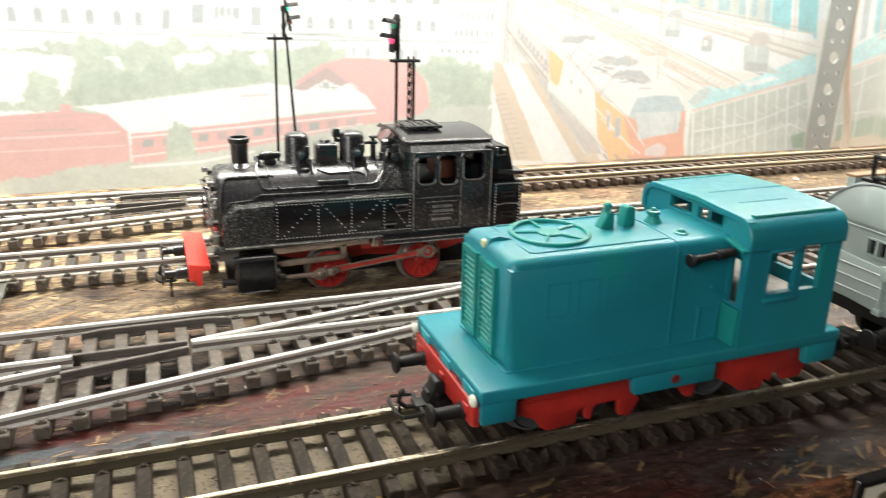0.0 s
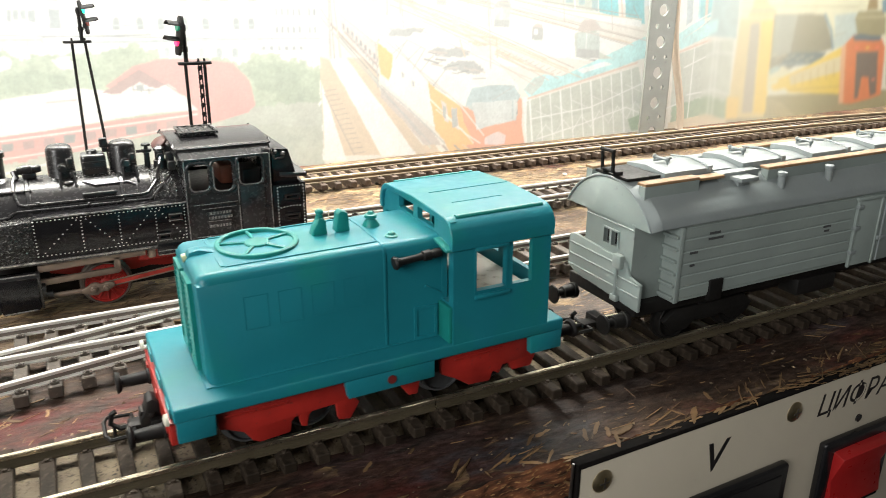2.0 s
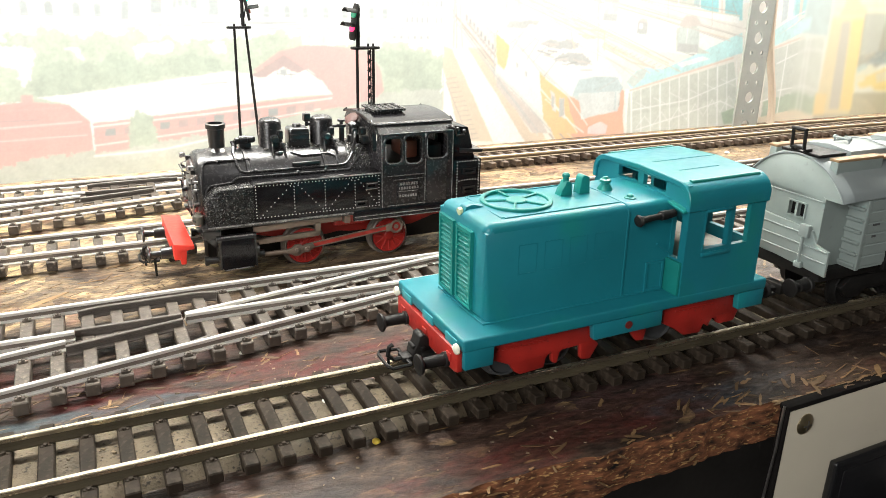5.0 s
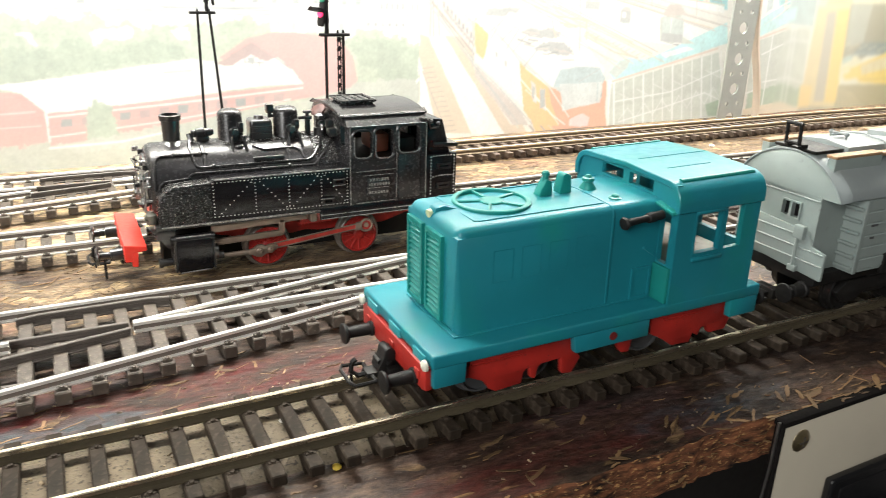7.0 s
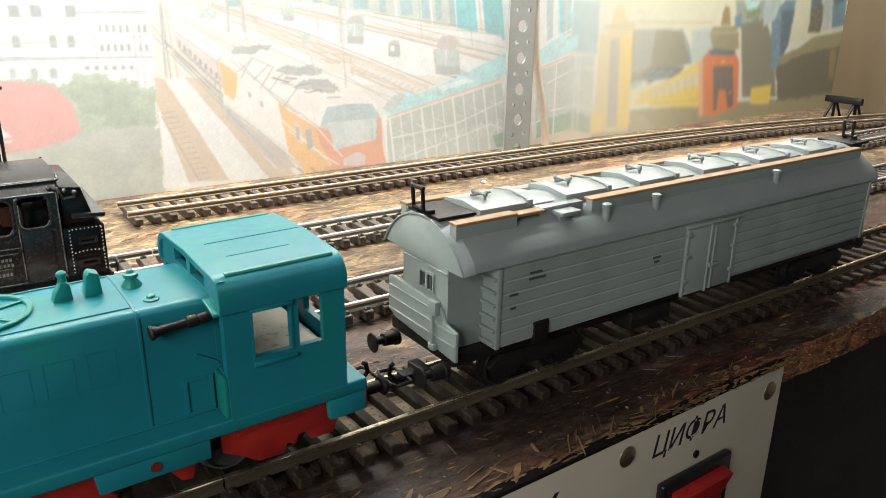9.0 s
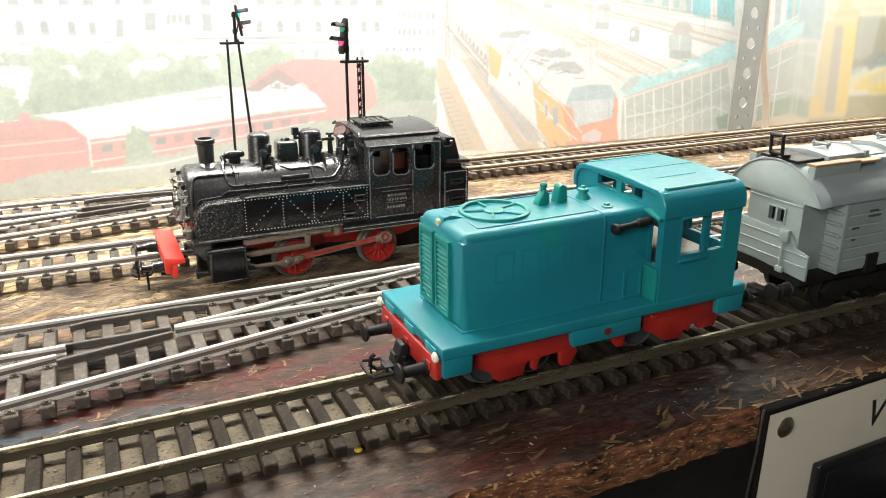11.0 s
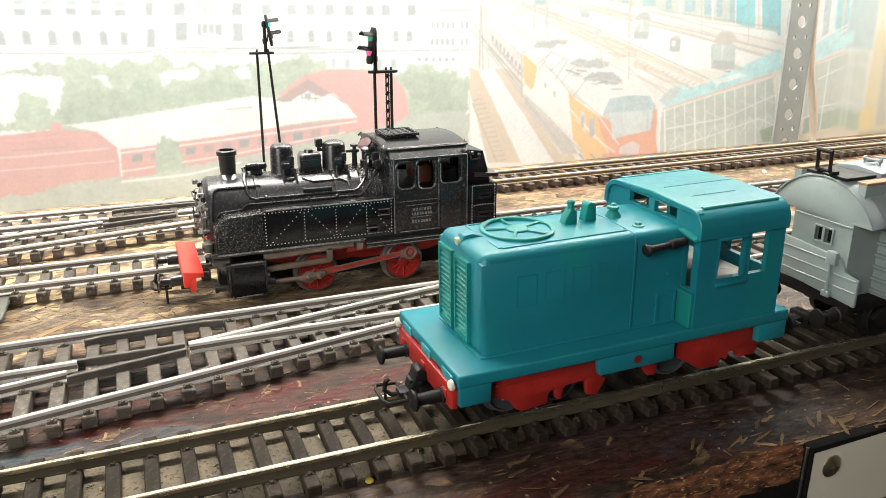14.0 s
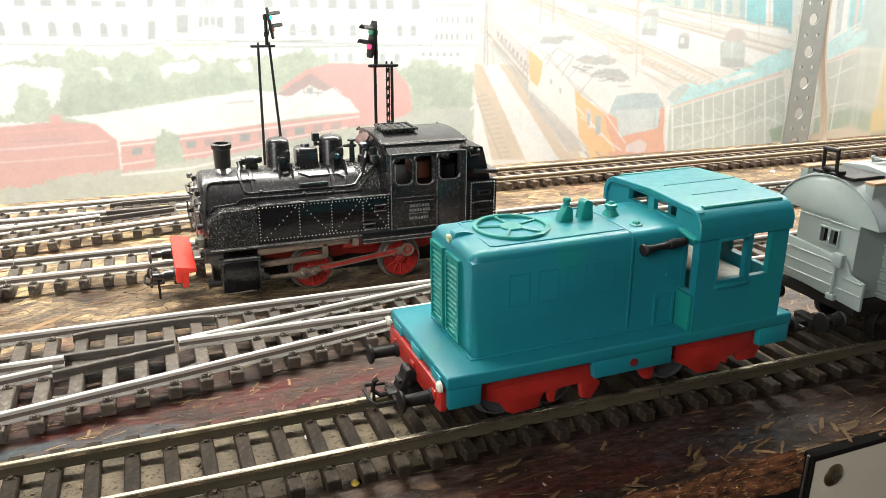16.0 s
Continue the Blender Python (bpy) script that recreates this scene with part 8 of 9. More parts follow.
    # bright strips stand for glints on tank top and cab corners
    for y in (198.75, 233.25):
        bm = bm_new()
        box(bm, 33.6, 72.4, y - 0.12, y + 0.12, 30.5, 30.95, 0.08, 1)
        part("tank_edge", bm, WORN_GLINT, t)
        bm = bm_new()
        for x in (72.8, 87.6, 97.3):
            box(bm, x - 0.15, x + 0.15, y - 0.12, y + 0.12, 19.2, 42.6, 0.08, 1)
        part("cab_edge", bm, WORN_GLINT, t)
    for name, x0, x1 in (("cab_front_arch", 71.6, 72.7), ("cab_rear_arch", 97.4, 98.3)):
        bm = bm_new()
        prism(bm, [(200.2, 42.6), (202.6, 44.9), (208, 45.8), (216, 46.3), (224, 45.8), (229.4, 44.9), (231.8, 42.6)], "x", x0, x1)
        part(name, bm, LOCO, t)
    for s in (-1, 1):
        bm = bm_new()
        tube(bm, [(71.2, cy + s * 12.2, 46.3), (70.9, cy + s * 14.0, 45.3), (71.8, cy + s * 14.4, 45.2), (97.6, cy + s * 14.4, 45.2), (98.5, cy + s * 14.0, 45.3), (98.6, cy + s * 12.0, 46.2)], 0.34, 7)
        part("gutter", bm, LOCO, roof)
        # painted glint along the gutter
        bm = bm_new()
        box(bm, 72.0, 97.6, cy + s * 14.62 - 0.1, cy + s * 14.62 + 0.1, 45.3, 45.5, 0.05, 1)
        part("gutter_edge", bm, WORN_GLINT, roof)
        bm = bm_new()
        for x in (96.0, 99.4, 101.8):
            ball(bm, (x, cy + s * 16.0, 43.6 - (x - 96) * 0.3), 0.7, u=8, v=6)
        tube(bm, [(95.6, cy + s * 16.2, 44.0), (98.0, cy + s * 16.6, 43.2), (99.0, cy + s * 16.6, 40.6), (102.0, cy + s * 16.2, 40.8)], 0.35, 6)
        part("roof_bracket", bm, BLACK, t)
    bm = bm_new()
    box(bm, 75.2, 84.6, 210.8, 221.2, 45.9, 48.0, 0.4)
    plate(bm, "z", 47.7, 48.3, 74.4, 85.4, 210.0, 222.0, [(75.2, 84.6, 210.8, 221.2)])
    for k in range(4):
        box(bm, 75.6 + 2.3 * k, 77.0 + 2.3 * k, 211.4, 220.6, 47.9, 48.25, 0.12, 1)
    part("roof_vent", bm, CAST, roof)
    # painted glint along two vent edges
    bm = bm_new()
    tube(bm, [(74.5, 210.0, 48.4), (85.3, 210.0, 48.4), (85.3, 221.9, 48.4)], 0.16, 5)
    part("vent_edge", bm, WORN_GLINT, roof)
    # bunker
    bm = bm_new()
    prism(bm, [(97.7, 18.9), (108.0, 18.9), (108.0, 32.6), (97.7, 32.6)], "y", 199.0, 233.0, 0.3)
    bunker = part("bunker", bm, BLACK_SMOOTH, t)
    bm = bm_new()
    prism(bm, [(98.4, 32.5), (106.4, 32.5), (105.0, 38.0), (103.6, 43.0), (98.4, 43.6)], "y", 200.6, 231.4, 0.4)
    part("coal_bunker_top", bm, BLACK_SMOOTH, bunker)
    bm = bm_new()
    prism(bm, [(100.5, 34.8), (108.6, 34.2), (109.0, 35.4), (100.5, 36.2)], "y", 199.8, 232.2, 0.2)
    part("bunker_rim", bm, BLACK, bunker)
    rv = bmesh.new()
    for k in range(13):
        for x in (99.2, 107.2):
            bmesh.ops.create_icosphere(rv, subdivisions=1, radius=0.25, matrix=Matrix.Translation((x, 199.0, 20 + k * 0.98)))
    for k in range(8):
        for z in (32.0, 25.4):
            bmesh.ops.create_icosphere(rv, subdivisions=1, radius=0.25, matrix=Matrix.Translation((100 + k * 1.0, 199.0, z + 0.35 * math.sin(k / 7 * 3.14) * (z < 30))))
    part("rivets", rv, RIVET, bunker, "rows of worn rivets")
    bm = bm_new()
    for z in (21.6, 27.8):
        plate(bm, "y", 198.2, 199.1, 101.2, 105.8, z, z + 1.8, [(101.8, 105.2, z + 0.5, z + 1.3)])
    part("bunker_step", bm, BLACK, bunker)
    # red frame
    for y0, y1 in ((210.6, 212.0), (220.0, 221.4)):
        bm = bm_new()
        prism(bm, [(35, 17.7), (35, 11), (42, 9.5), (58, 8.6), (62, 9.2), (66, 8.6), (88, 8.6), (96, 11), (106, 11.5), (106, 17.7)], "y", y0, y1, 0.2)
        part("frame_plate", bm, RED, t)
    # black filler, deepened so that the gap under the engine stays dark
    bm = bm_new()
    box(bm, 20, 106, 212.2, 219.8, 3.6, 17.6, 0.4)
    part("motor_block", bm, BLACK_MATT, t)
    bm = bm_new()
    box(bm, 58.5, 68.5, 204.0, 210.6, 13.2, 17.6, 0.4)
    part("frame_box", bm, RED, t)
    for x in (49.2, 78.0):
        wheelset(t, x, cy, 7.2, 6.5, 12, WEB, RED, 8.2)
    # rods on both sides
    for s in (-1, 1):
        y = cy + s * 11.2
        bm = bm_new()
        ys = sorted((cy + s * 11.0, cy + s * (17.2 if s < 0 else 14.0)))
        prism(bm, [(22.2, 14.6), (22.2, 5.6), (22.8, 4.8), (31.4, 5.0), (32.0, 5.8), (32.0, 14.6)], "y", *ys, 0.35, 2)
        cyl = part("cylinder", bm, BLACK_SMOOTH, t)
        bm = bm_new()
        yc = (ys[0] if s < 0 else ys[1]) - s * 1.4
        rod(bm, (21.0, yc, 14.4), (32.6, yc, 14.4), 1.35, n=18)
        rod(bm, (21.4, y + s * 3, 9.4), (33.6, y + s * 3, 9.4), 2.3, n=20)
        rod(bm, (18.0, y + s * 3.2, 7.8), (21.6, y + s * 3.2, 7.8), 1.05, n=14)
        rod(bm, (17.6, y + s * 3.2, 7.8), (18.6, y + s * 3.2, 7.8), 1.4, n=14)
        for x in (21.6, 32.0):
            box(bm, x, x + 0.6, *sorted((cy + s * 10.8, cy + s * (17.0 if s < 0 else 13.8))), 5.2, 14.2, 0.15, 1)
        rod(bm, (32.2, y + s * 3, 8.0), (35.2, y + s * 3, 8.0), 1.2, n=14)
        part("cylinder_end", bm, BLACK, cyl)
        # highlight on the cylinder edges, painted as bright rods
        bm = bm_new()
        rod(bm, (22.4, yc + s * 0.85, 15.35), (31.8, yc + s * 0.85, 15.35), 0.25, n=6)
        rod(bm, (22.8, ys[0] if s < 0 else ys[1], 5.1), (31.2, ys[0] if s < 0 else ys[1], 5.3), 0.18, n=6)
        part("cylinder_edge", bm, WORN_GLINT, cyl)
        bm = bm_new()
        box(bm, 17.4, 22.5, *sorted((cy + s * 9, cy + s * 16)), 14.8, 17.7, 0.3)
        prism(bm, [(16.0, 17.6), (22.5, 17.6), (22.5, 12.0), (20.5, 12.0)], "y", *sorted((cy + s * 10.5, cy + s * 15.5)), 0.2)
        part("cylinder_bracket", bm, BLACK, t)
        bm = bm_new()
        rod(bm, (33.4, y + s * 2.4, 7.4), (44.5, y + s * 2.4, 7.4), 0.75, n=10)
        part("piston_rod", bm, ROD, t)
        # slide-bar bracket: top bar, hanger and lower bar in one casting
        bm = bm_new()
        for pts in ([(32.4, 16.7), (32.4, 14.7), (60.2, 15.6), (60.2, 17.5)], [(51.6, 16.4), (51.6, 12.6), (53.4, 12.8), (53.4, 16.4)], [(32.6, 12.6), (32.6, 10.8), (52.6, 11.4), (53.4, 12.2), (53.2, 13.2)]):
            prism(bm, pts, "y", *sorted((y + s * 2.0, y + s * 3.2)), 0.2, 2)
        box(bm, 61.0, 63.0, *sorted((y + s * 0.4, y + s * 3.6)), 14.6, 17.8, 0.3)
        part("slide_bar", bm, ROD, t)
        # coupling rod: fluted, rust red between bright flanges, with an eye at the rear wheel
        bm = bm_new()
        prism(bm, [(50.0, 7.4), (50.0, 9.0), (76.0, 11.9), (76.0, 10.2)], "y", *sorted((y + s * 2.0, y + s * 2.6)))
        rod_ob = part("coupling_rod", bm, surface("rusty_rod_steel", (0.36, 0.030, 0.020), 0.3, 300, 900, 0.45, 0.1, 0.1, 0.2), t, "rust-red fluted coupling rod")
        bm = bm_new()
        for dz in (0, 1.55):
            tube(bm, [(49.6, y + s * 2.5, 7.5 + dz), (76.2, y + s * 2.5, 10.4 + dz)], 0.26, 6)
        tube(bm, [(79.0 + 1.9 * math.cos(2 * math.pi * k / 24), y + s * 2.5, 11.2 + 1.9 * math.sin(2 * math.pi * k / 24)) for k in range(25)], 0.42, 6)
        prism(bm, [(75.4, 9.8), (75.4, 12.2), (77.4, 12.6), (77.4, 9.8)], "y", *sorted((y + s * 2.0, y + s * 2.8)), 0.2)
        rod(bm, (79.0, y - s * 1.0, 11.2), (79.0, y + s * 2.6, 11.2), 0.75, n=12)
        part("rod_flange", bm, ROD, rod_ob, "dull brown steel flange and eye")
        bm = bm_new()
        rod(bm, (79.0, y - s * 1.0, 11.2), (79.0, y + s * 2.2, 11.2), 1.7, n=18)
        part("rod_eye", bm, RED, rod_ob)
        # crosshead: flat lozenge with two bosses
        bm = bm_new()
        prism(bm, [(42.4, 6.7), (42.4, 8.0), (44.0, 8.6), (45.0, 9.4), (46.4, 9.4), (47.4, 8.8), (48.6, 9.2), (49.8, 9.2), (51.0, 8.8), (51.0, 7.6), (49.6, 6.8), (47.4, 6.4), (46.0, 5.6), (44.6, 5.8), (43.6, 6.4)], "y", *sorted((y + s * 2.2, y + s * 3.3)), 0.25)
        for x in (45.6, 48.8):
            lathe(bm, (x, y + s * 3.2, 7.6), (x, y + s * 4.2, 7.6), [(0, 1.0), (0.35, 1.0), (0.5, 0.8), (0.5, 0.5), (0.8, 0.45), (0.9, 0.15)], 14)
        part("crosshead", bm, ROD, t)
    # red front beam, buffers, coupling
    bm = bm_new()
    prism(bm, [(9.0, 14.6), (14.8, 13.6), (14.8, 12.4), (11.0, 12.0), (11.0, 9.6), (9.0, 9.6)], "y", 200.4, 231.6, 0.3)
    for y0 in (200.6, 229.2):
        prism(bm, [(10.2, 12.2), (12.6, 12.2), (12.2, 8.0), (10.8, 8.0)], "y", y0, y0 + 2.2, 0.2)
    part("buffer_beam", bm, RED_BRIGHT, t, "bright red buffer beam")
    for y in (206.0, 226.0):
        part("buffer", buffer_bm(10.0, y, 10.4, -1, 8.0), BLACK, t)
        part("buffer", buffer_bm(108.4, y, 11.0, 1, 7.0), BLACK, t)
    part("coupling", coupling_bm(11.5, cy, 6.0, -1), BLACK_MATT, t, "black loop coupler with trip pin")
    bm = bm_new()
    rod(bm, (4.2, 209, 9.5), (4.2, 209, 2.4), 0.4, n=6)
    part("trip_pin", bm, BLACK_MATT, t)
    part("coupling", coupling_bm(107.5, cy, 6.5, 1), BLACK_MATT, t, "black loop coupler with trip pin")
    bm = bm_new()
    box(bm, 107.6, 109.2, 199.6, 232.4, 12.0, 18.2, 0.3)
    part("buffer_beam", bm, BLACK, t)
    for y in (203.0, 229.0):
        bm = bm_new()
        lathe(bm, (17.0, y, 19.0), (17.0, y, 20), [(0, 1.4), (0.4, 1.5), (2.6, 1.5), (3.0, 1.0), (3.6, 0.8)], 14)
        rod(bm, (17.0, y, 20.8), (15.2, y, 20.8), 1.05, n=14)
        part("front_lamp", bm, LAMP_GREY, t, "dull grey-olive front lamp")


VIEW_FIT[0] = view_fitted((0, 0, 0), (-1.4, 0, 0))
steam_engine()
VIEW_FIT[0] = Matrix.Identity(4)

# ---- grey refrigerator wagon ----
def wagon():
    cy = 119.7
    t = thing("refrigerator_wagon", 240, 116.5, 6.6, "grey plastic bogie refrigerator wagon with roof hatches and walkways", "model wagon")
    ya, yb, xa, xb = 103.6, 135.8, 166.8, 327.6
    bm = bm_new()
    box(bm, xa, xb, ya, yb, 18.4, 37.8, 0.3)
    body = part("body", bm, GREY, t)
    # plank lines on the sides
    for y0, y1 in ((ya - 0.28, ya + 0.1), (yb - 0.1, yb + 0.28)):
        for k in range(6):
            z = 19.3 + k * 3.05
            for a, c in ((xa + 0.5, 231.6), (254.8, xb - 0.5)):
                bm = bm_new()
                box(bm, a, c, y0 + 0.05, y1, z, z + 2.66, 0.14, 1)
                part("plank", bm, GREY, body)
        for a in (xa, xb - 1.3):
            bm = bm_new()
            box(bm, a, a + 1.3, y0 - 0.2, y1, 18.4, 37.6, 0.15)
            part("corner_post", bm, GREY, body)
        # sliding door with its frame, hinges and bolt
        bm = bm_new()
        box(bm, 232.4, 254.0, y0 - 0.15, y1, 17.4, 36.8, 0.2)
        door = part("door", bm, GREY, t)
        bm = bm_new()
        box(bm, 231.4, 256.4, y0 - 0.7, y1, 36.3, 37.2, 0.2)
        box(bm, 242.2, 243.0, y0 - 0.55, y1, 17.0, 36.4, 0.2)
        box(bm, 232.2, 233.0, y0 - 0.5, y1, 17.2, 36.4, 0.15)
        box(bm, 253.4, 254.2, y0 - 0.5, y1, 17.2, 36.4, 0.15)
        part("door_frame", bm, GREY, door)
        bm = bm_new()
        for x in (232.0, 252.4):
            for z in (21, 28, 34):
                box(bm, x, x + 2.2, y0 - 0.8, y1, z, z + 1.1, 0.2)
        tube(bm, [(243.6, y0 - 0.9, 18.0), (243.6, y0 - 0.9, 35.6)], 0.3, 6)
        box(bm, 242.6, 246.4, y0 - 1.1, y1, 24, 25.2, 0.2)
        part("door_fitting", bm, GREY_ROOF, door)
        for x, z, w in ((170.5, 30.4, 2.6), (170.9, 27.2, 1.6), (176.4, 34.6, 3.6), (176.2, 33.2, 5.0), (219.2, 30.4, 3.0), (219.8, 29.2, 2.0)):
            bm = bm_new()
            box(bm, x, x + w, y0 - 0.03, y0 + 0.2, z, z + 0.6, 0)
            part("lettering_bar", bm, GREY_DARK, body, "unreadable small dark lettering")
        bm = bm_new()
        box(bm, 178.4, 183.0, y0 - 0.5, y1 + 0.5, 17.0, 22.6, 0.3)
        part("battery_box", bm, BLACK_MATT, t, "black box under the side")
    # brakeman's cabin at the near end
    bm = bm_new()
    holes = [(114.2, 116.4, 31.0, 34.6), (117.2, 119.4, 31.0, 34.6)]
    plate(bm, "x", 157.0, 158.0, 108.6, 127.0, 18.6, 37.9, holes)
    plate(bm, "y", 108.6, 109.6, 158.0, 167.0, 18.6, 37.9, [])
    plate(bm, "y", 126.0, 127.0, 158.0, 167.0, 18.6, 37.9, [])
    cabin = part("brake_cabin", bm, GREY, t)
    bm = bm_new()
    box(bm, 158.2, 166.8, 109.7, 125.9, 18.6, 37.6)
    part("cabin_inside", bm, BLACK_MATT, cabin)
    for a, c, z0, z1 in holes:
        bm = bm_new()
        plate(bm, "x", 156.6, 157.2, a - 0.4, c + 0.4, z0 - 0.4, z1 + 0.4, [(a, c, z0, z1)])
        part("window_frame", bm, GREY, cabin)
    bm = bm_new()
    box(bm, 156.7, 157.2, 108.8, 126.8, 36.3, 36.75, 0.1, 1)
    part("cabin_rib", bm, GREY, cabin)
    bm = bm_new()
    prism(bm, [(104.2, 17.6), (104.2, 24.6), (108.2, 25.4), (110.2, 28.6), (130.4, 29.8), (132.6, 29.2), (132.6, 20.8), (129, 19.4)], "x", 156.2, 157.1, 0.2)
    apron = part("end_apron", bm, GREY, t)
    bm = bm_new()
    for z, y0 in ((27.0, 111), (24.0, 104.6), (21.0, 104.6)):
        box(bm, 155.9, 156.4, y0, 132.2, z, z + 0.45, 0.1, 1)
    box(bm, 154.8, 156.4, 110.4, 113.4, 26.6, 30.0, 0.3)
    tube(bm, [(155.6, 112.4, 27), (155.4, 112.2, 19.2)], 0.45, 6)
    box(bm, 154.9, 156.3, 111, 113.4, 18.0, 19.6, 0.3)
    part("apron_fitting", bm, GREY, apron)
    bm = bm_new()
    for k in range(6):
        box(bm, 165.9, 166.9, ya - 0.1, 108.5, 19.4 + k * 3.05, 20.2 + k * 3.05, 0.15, 1)
    part("end_rib", bm, GREY, t)
    # curved roof
    RZ, RR = 28.9, 18.4
    edge = math.degrees(math.asin((37.6 - RZ) / RR))
    wide = math.degrees(math.asin((39.4 - 26.7) / 21.0))
    main = [(ya - 0.9, 38.0), *arc(cy, 26.7, 21.0, 180 - wide, wide, 26), (yb + 0.9, 38.0)]
    bm = bm_new()
    prism(bm, main, "x", 160.0, 330.4, 0.12, 1)
    roof = part("roof", bm, GREY_ROOF, t)
    bm = bmesh.new()
    small = [(cy + RR * math.cos(radians(180 - edge)) - 0.1, 37.5), *arc(cy, RZ, RR, 180 - edge, edge, 26), (cy + RR * math.cos(radians(edge)) + 0.1, 37.5)]
    loops = [[bm.verts.new((x, y0 + (y1 - y0) * f, z0 + (z1 - z0) * f)) for (y0, z0), (y1, z1) in zip(small, main)] for x, f in ((157.4, 0.0), (158.4, 0.45), (159.4, 0.85), (160.1, 1.0))]
    for p, q in zip(loops, loops[1:]):
        for i in range(len(p)):
            j = (i + 1) % len(p)
            bm.faces.new((p[i], p[j], q[j], q[i]))
    part("roof_front", bm, GREY_ROOF, roof)
    # end plates: a shallow two-faced gable inside a thin rim
    for x, way in ((157.4, -1), (330.4, 1)):
        bm = bmesh.new()
        rim = [bm.verts.new((x, y, z)) for y, z in arc(cy, RZ, RR - 0.5, 180 - edge, edge, 28)]
        peak = [bm.verts.new((x + way * 1.1, cy + 1.2, z)) for z in (37.7, RZ + RR - 1.6)]
        mid = len(rim) // 2
        for i in range(mid):
            bm.faces.new((rim[i], rim[i + 1], peak[1]))
            bm.faces.new((rim[-1 - i], rim[-2 - i], peak[1]))
        bm.faces.new((rim[0], peak[1], peak[0]))
        bm.faces.new((rim[-1], peak[0], peak[1]))
        part("roof_end", bm, GREY, roof)
        bm = bm_new()
        tube(bm, [(x + way * 0.1, y, z) for y, z in arc(cy, RZ, RR - 0.15, 180 - edge, edge, 28)], 0.32, 6)
        part("roof_rim", bm, GREY_ROOF, roof)
    # hatches: a broad lid and a lower step, with handle and hinge bar
    for k in range(6):
        x = 168.5 + 26.8 * k
        bm = bm_new()
        prism(bm, [(112.6, 45.0), (112.6, 48.3), (119.7, 49.1), (126.8, 48.3), (126.8, 45.0)], "x", x, x + 15.0, 0.2)
        hatch = part("roof_hatch", bm, GREY_ROOF, roof)
        bm = bm_new()
        prism(bm, [(113.2, 45.0), (113.2, 47.4), (119.7, 48.2), (126.2, 47.4), (126.2, 45.0)], "x", x + 15.2, x + 23.4, 0.2)
        part("hatch_step", bm, GREY_ROOF, hatch)
        bm = bm_new()
        tube(bm, [(x + 5.0, 117.4, 49.0), (x + 5.0, 117.4, 50.2), (x + 5.0, 122.0, 50.2), (x + 5.0, 122.0, 49.0)], 0.36, 6)
        tube(bm, [(x + 2.6, 119.7, 49.9), (x + 8.4, 119.7, 49.9)], 0.34, 6)
        for y in (117.4, 122):
            ball(bm, (x + 5.0, y, 50.2), 0.65, u=8, v=6)
        tube(bm, [(x + 14.9, 113.0, 48.7), (x + 14.9, 119.7, 49.5), (x + 14.9, 126.4, 48.7)], 0.3, 6)
        box(bm, x + 14.2, x + 15.8, 112.3, 113.3, 47.2, 48.9, 0.2)
        part("hatch_handle", bm, GREY_ROOF, hatch)
    # walkways with their grey risers
    for y0, y1 in ((108.2, 111.2), (128.2, 131.2)):
        for a, c in ((158.6, 176.0), (200.0, 327.0)):
            bm = bm_new()
            box(bm, a, c, y0, y1, 47.0, 47.7, 0.12, 1)
            if a < 170:
                box(bm, 174.0, 185.0, y0 + 0.6, y1 + 0.6, 46.4, 47.1, 0.12, 1)
            walk_ob = part("walkway", bm, WALK, roof, "tan plank walkway")
            bm = bm_new()
            prism(bm, [(a, 43.4), (a, 47.0), (c, 47.0), (c, 43.4)], "y", y0 + 0.1, y1 - 0.6, 0.1, 1)
            part("walkway_riser", bm, GREY, walk_ob)
        bm = bm_new()
        s = 1 if y0 < cy else -1
        ym = y0 if s > 0 else y1
        box(bm, 184.6, 198.4, *sorted((ym + s * 1.6, ym + s * 4.6)), 44.2, 47.2, 0.15)
        box(bm, 188.0, 194.2, *sorted((ym - s * 2.2, ym + s * 2.0)), 45.4, 46.4, 0.15)
        box(bm, 189.0, 193.2, *sorted((ym - s * 0.4, ym + s * 1.8)), 42.4, 45.6, 0.15)
        part("roof_step", bm, GREY_ROOF, roof)
    # ventilator pipes
    for x in (203.4, 221.8, 275.6):
        bm = bm_new()
        lathe(bm, (x, 106.6, 40.6), (x, 106.6, 41.6), [(0, 1.5), (0.6, 1.05), (4.9, 1.05), (5.0, 1.25), (5.8, 1.25), (6.0, 0.9)], 16)
        part("vent_pipe", bm, GREY_ROOF, roof)
    # black end platforms with hoops on the roof
    for a, c, hx, hw in ((157.6, 168.0, 156.2, 2.0), (330.5, 341.5, 338.5, 1.6)):
        bm = bm_new()
        box(bm, a, c, 113.4, 126.0, 47.1, 47.9, 0.2)
        box(bm, a + 1.0, c - 1.0, 115.0, 124.4, 45.6, 47.2, 0.2)
        plat = part("roof_platform", bm, BLACK_MATT, t, "black plate on the roof end")
        bm = bm_new()
        for y in (119.7 - hw, 119.7 + hw):
            tube(bm, [(hx + 2.2, y, 47.9), (hx + 0.2, y, 48.8), (hx - 0.2, y, 53.9)], 0.5, 6)
            box(bm, hx + 0.6, hx + 3.0, y - 0.6, y + 0.6, 47.8, 48.8, 0.2)
        rod(bm, (hx - 0.2, 119.3 - hw, 53.8), (hx - 0.2, 120.1 + hw, 53.8), 0.5, n=8)
        rod(bm, (hx + 0.2, 119.7 - hw, 49.0), (hx + 0.2, 119.7 + hw, 49.0), 0.45, n=8)
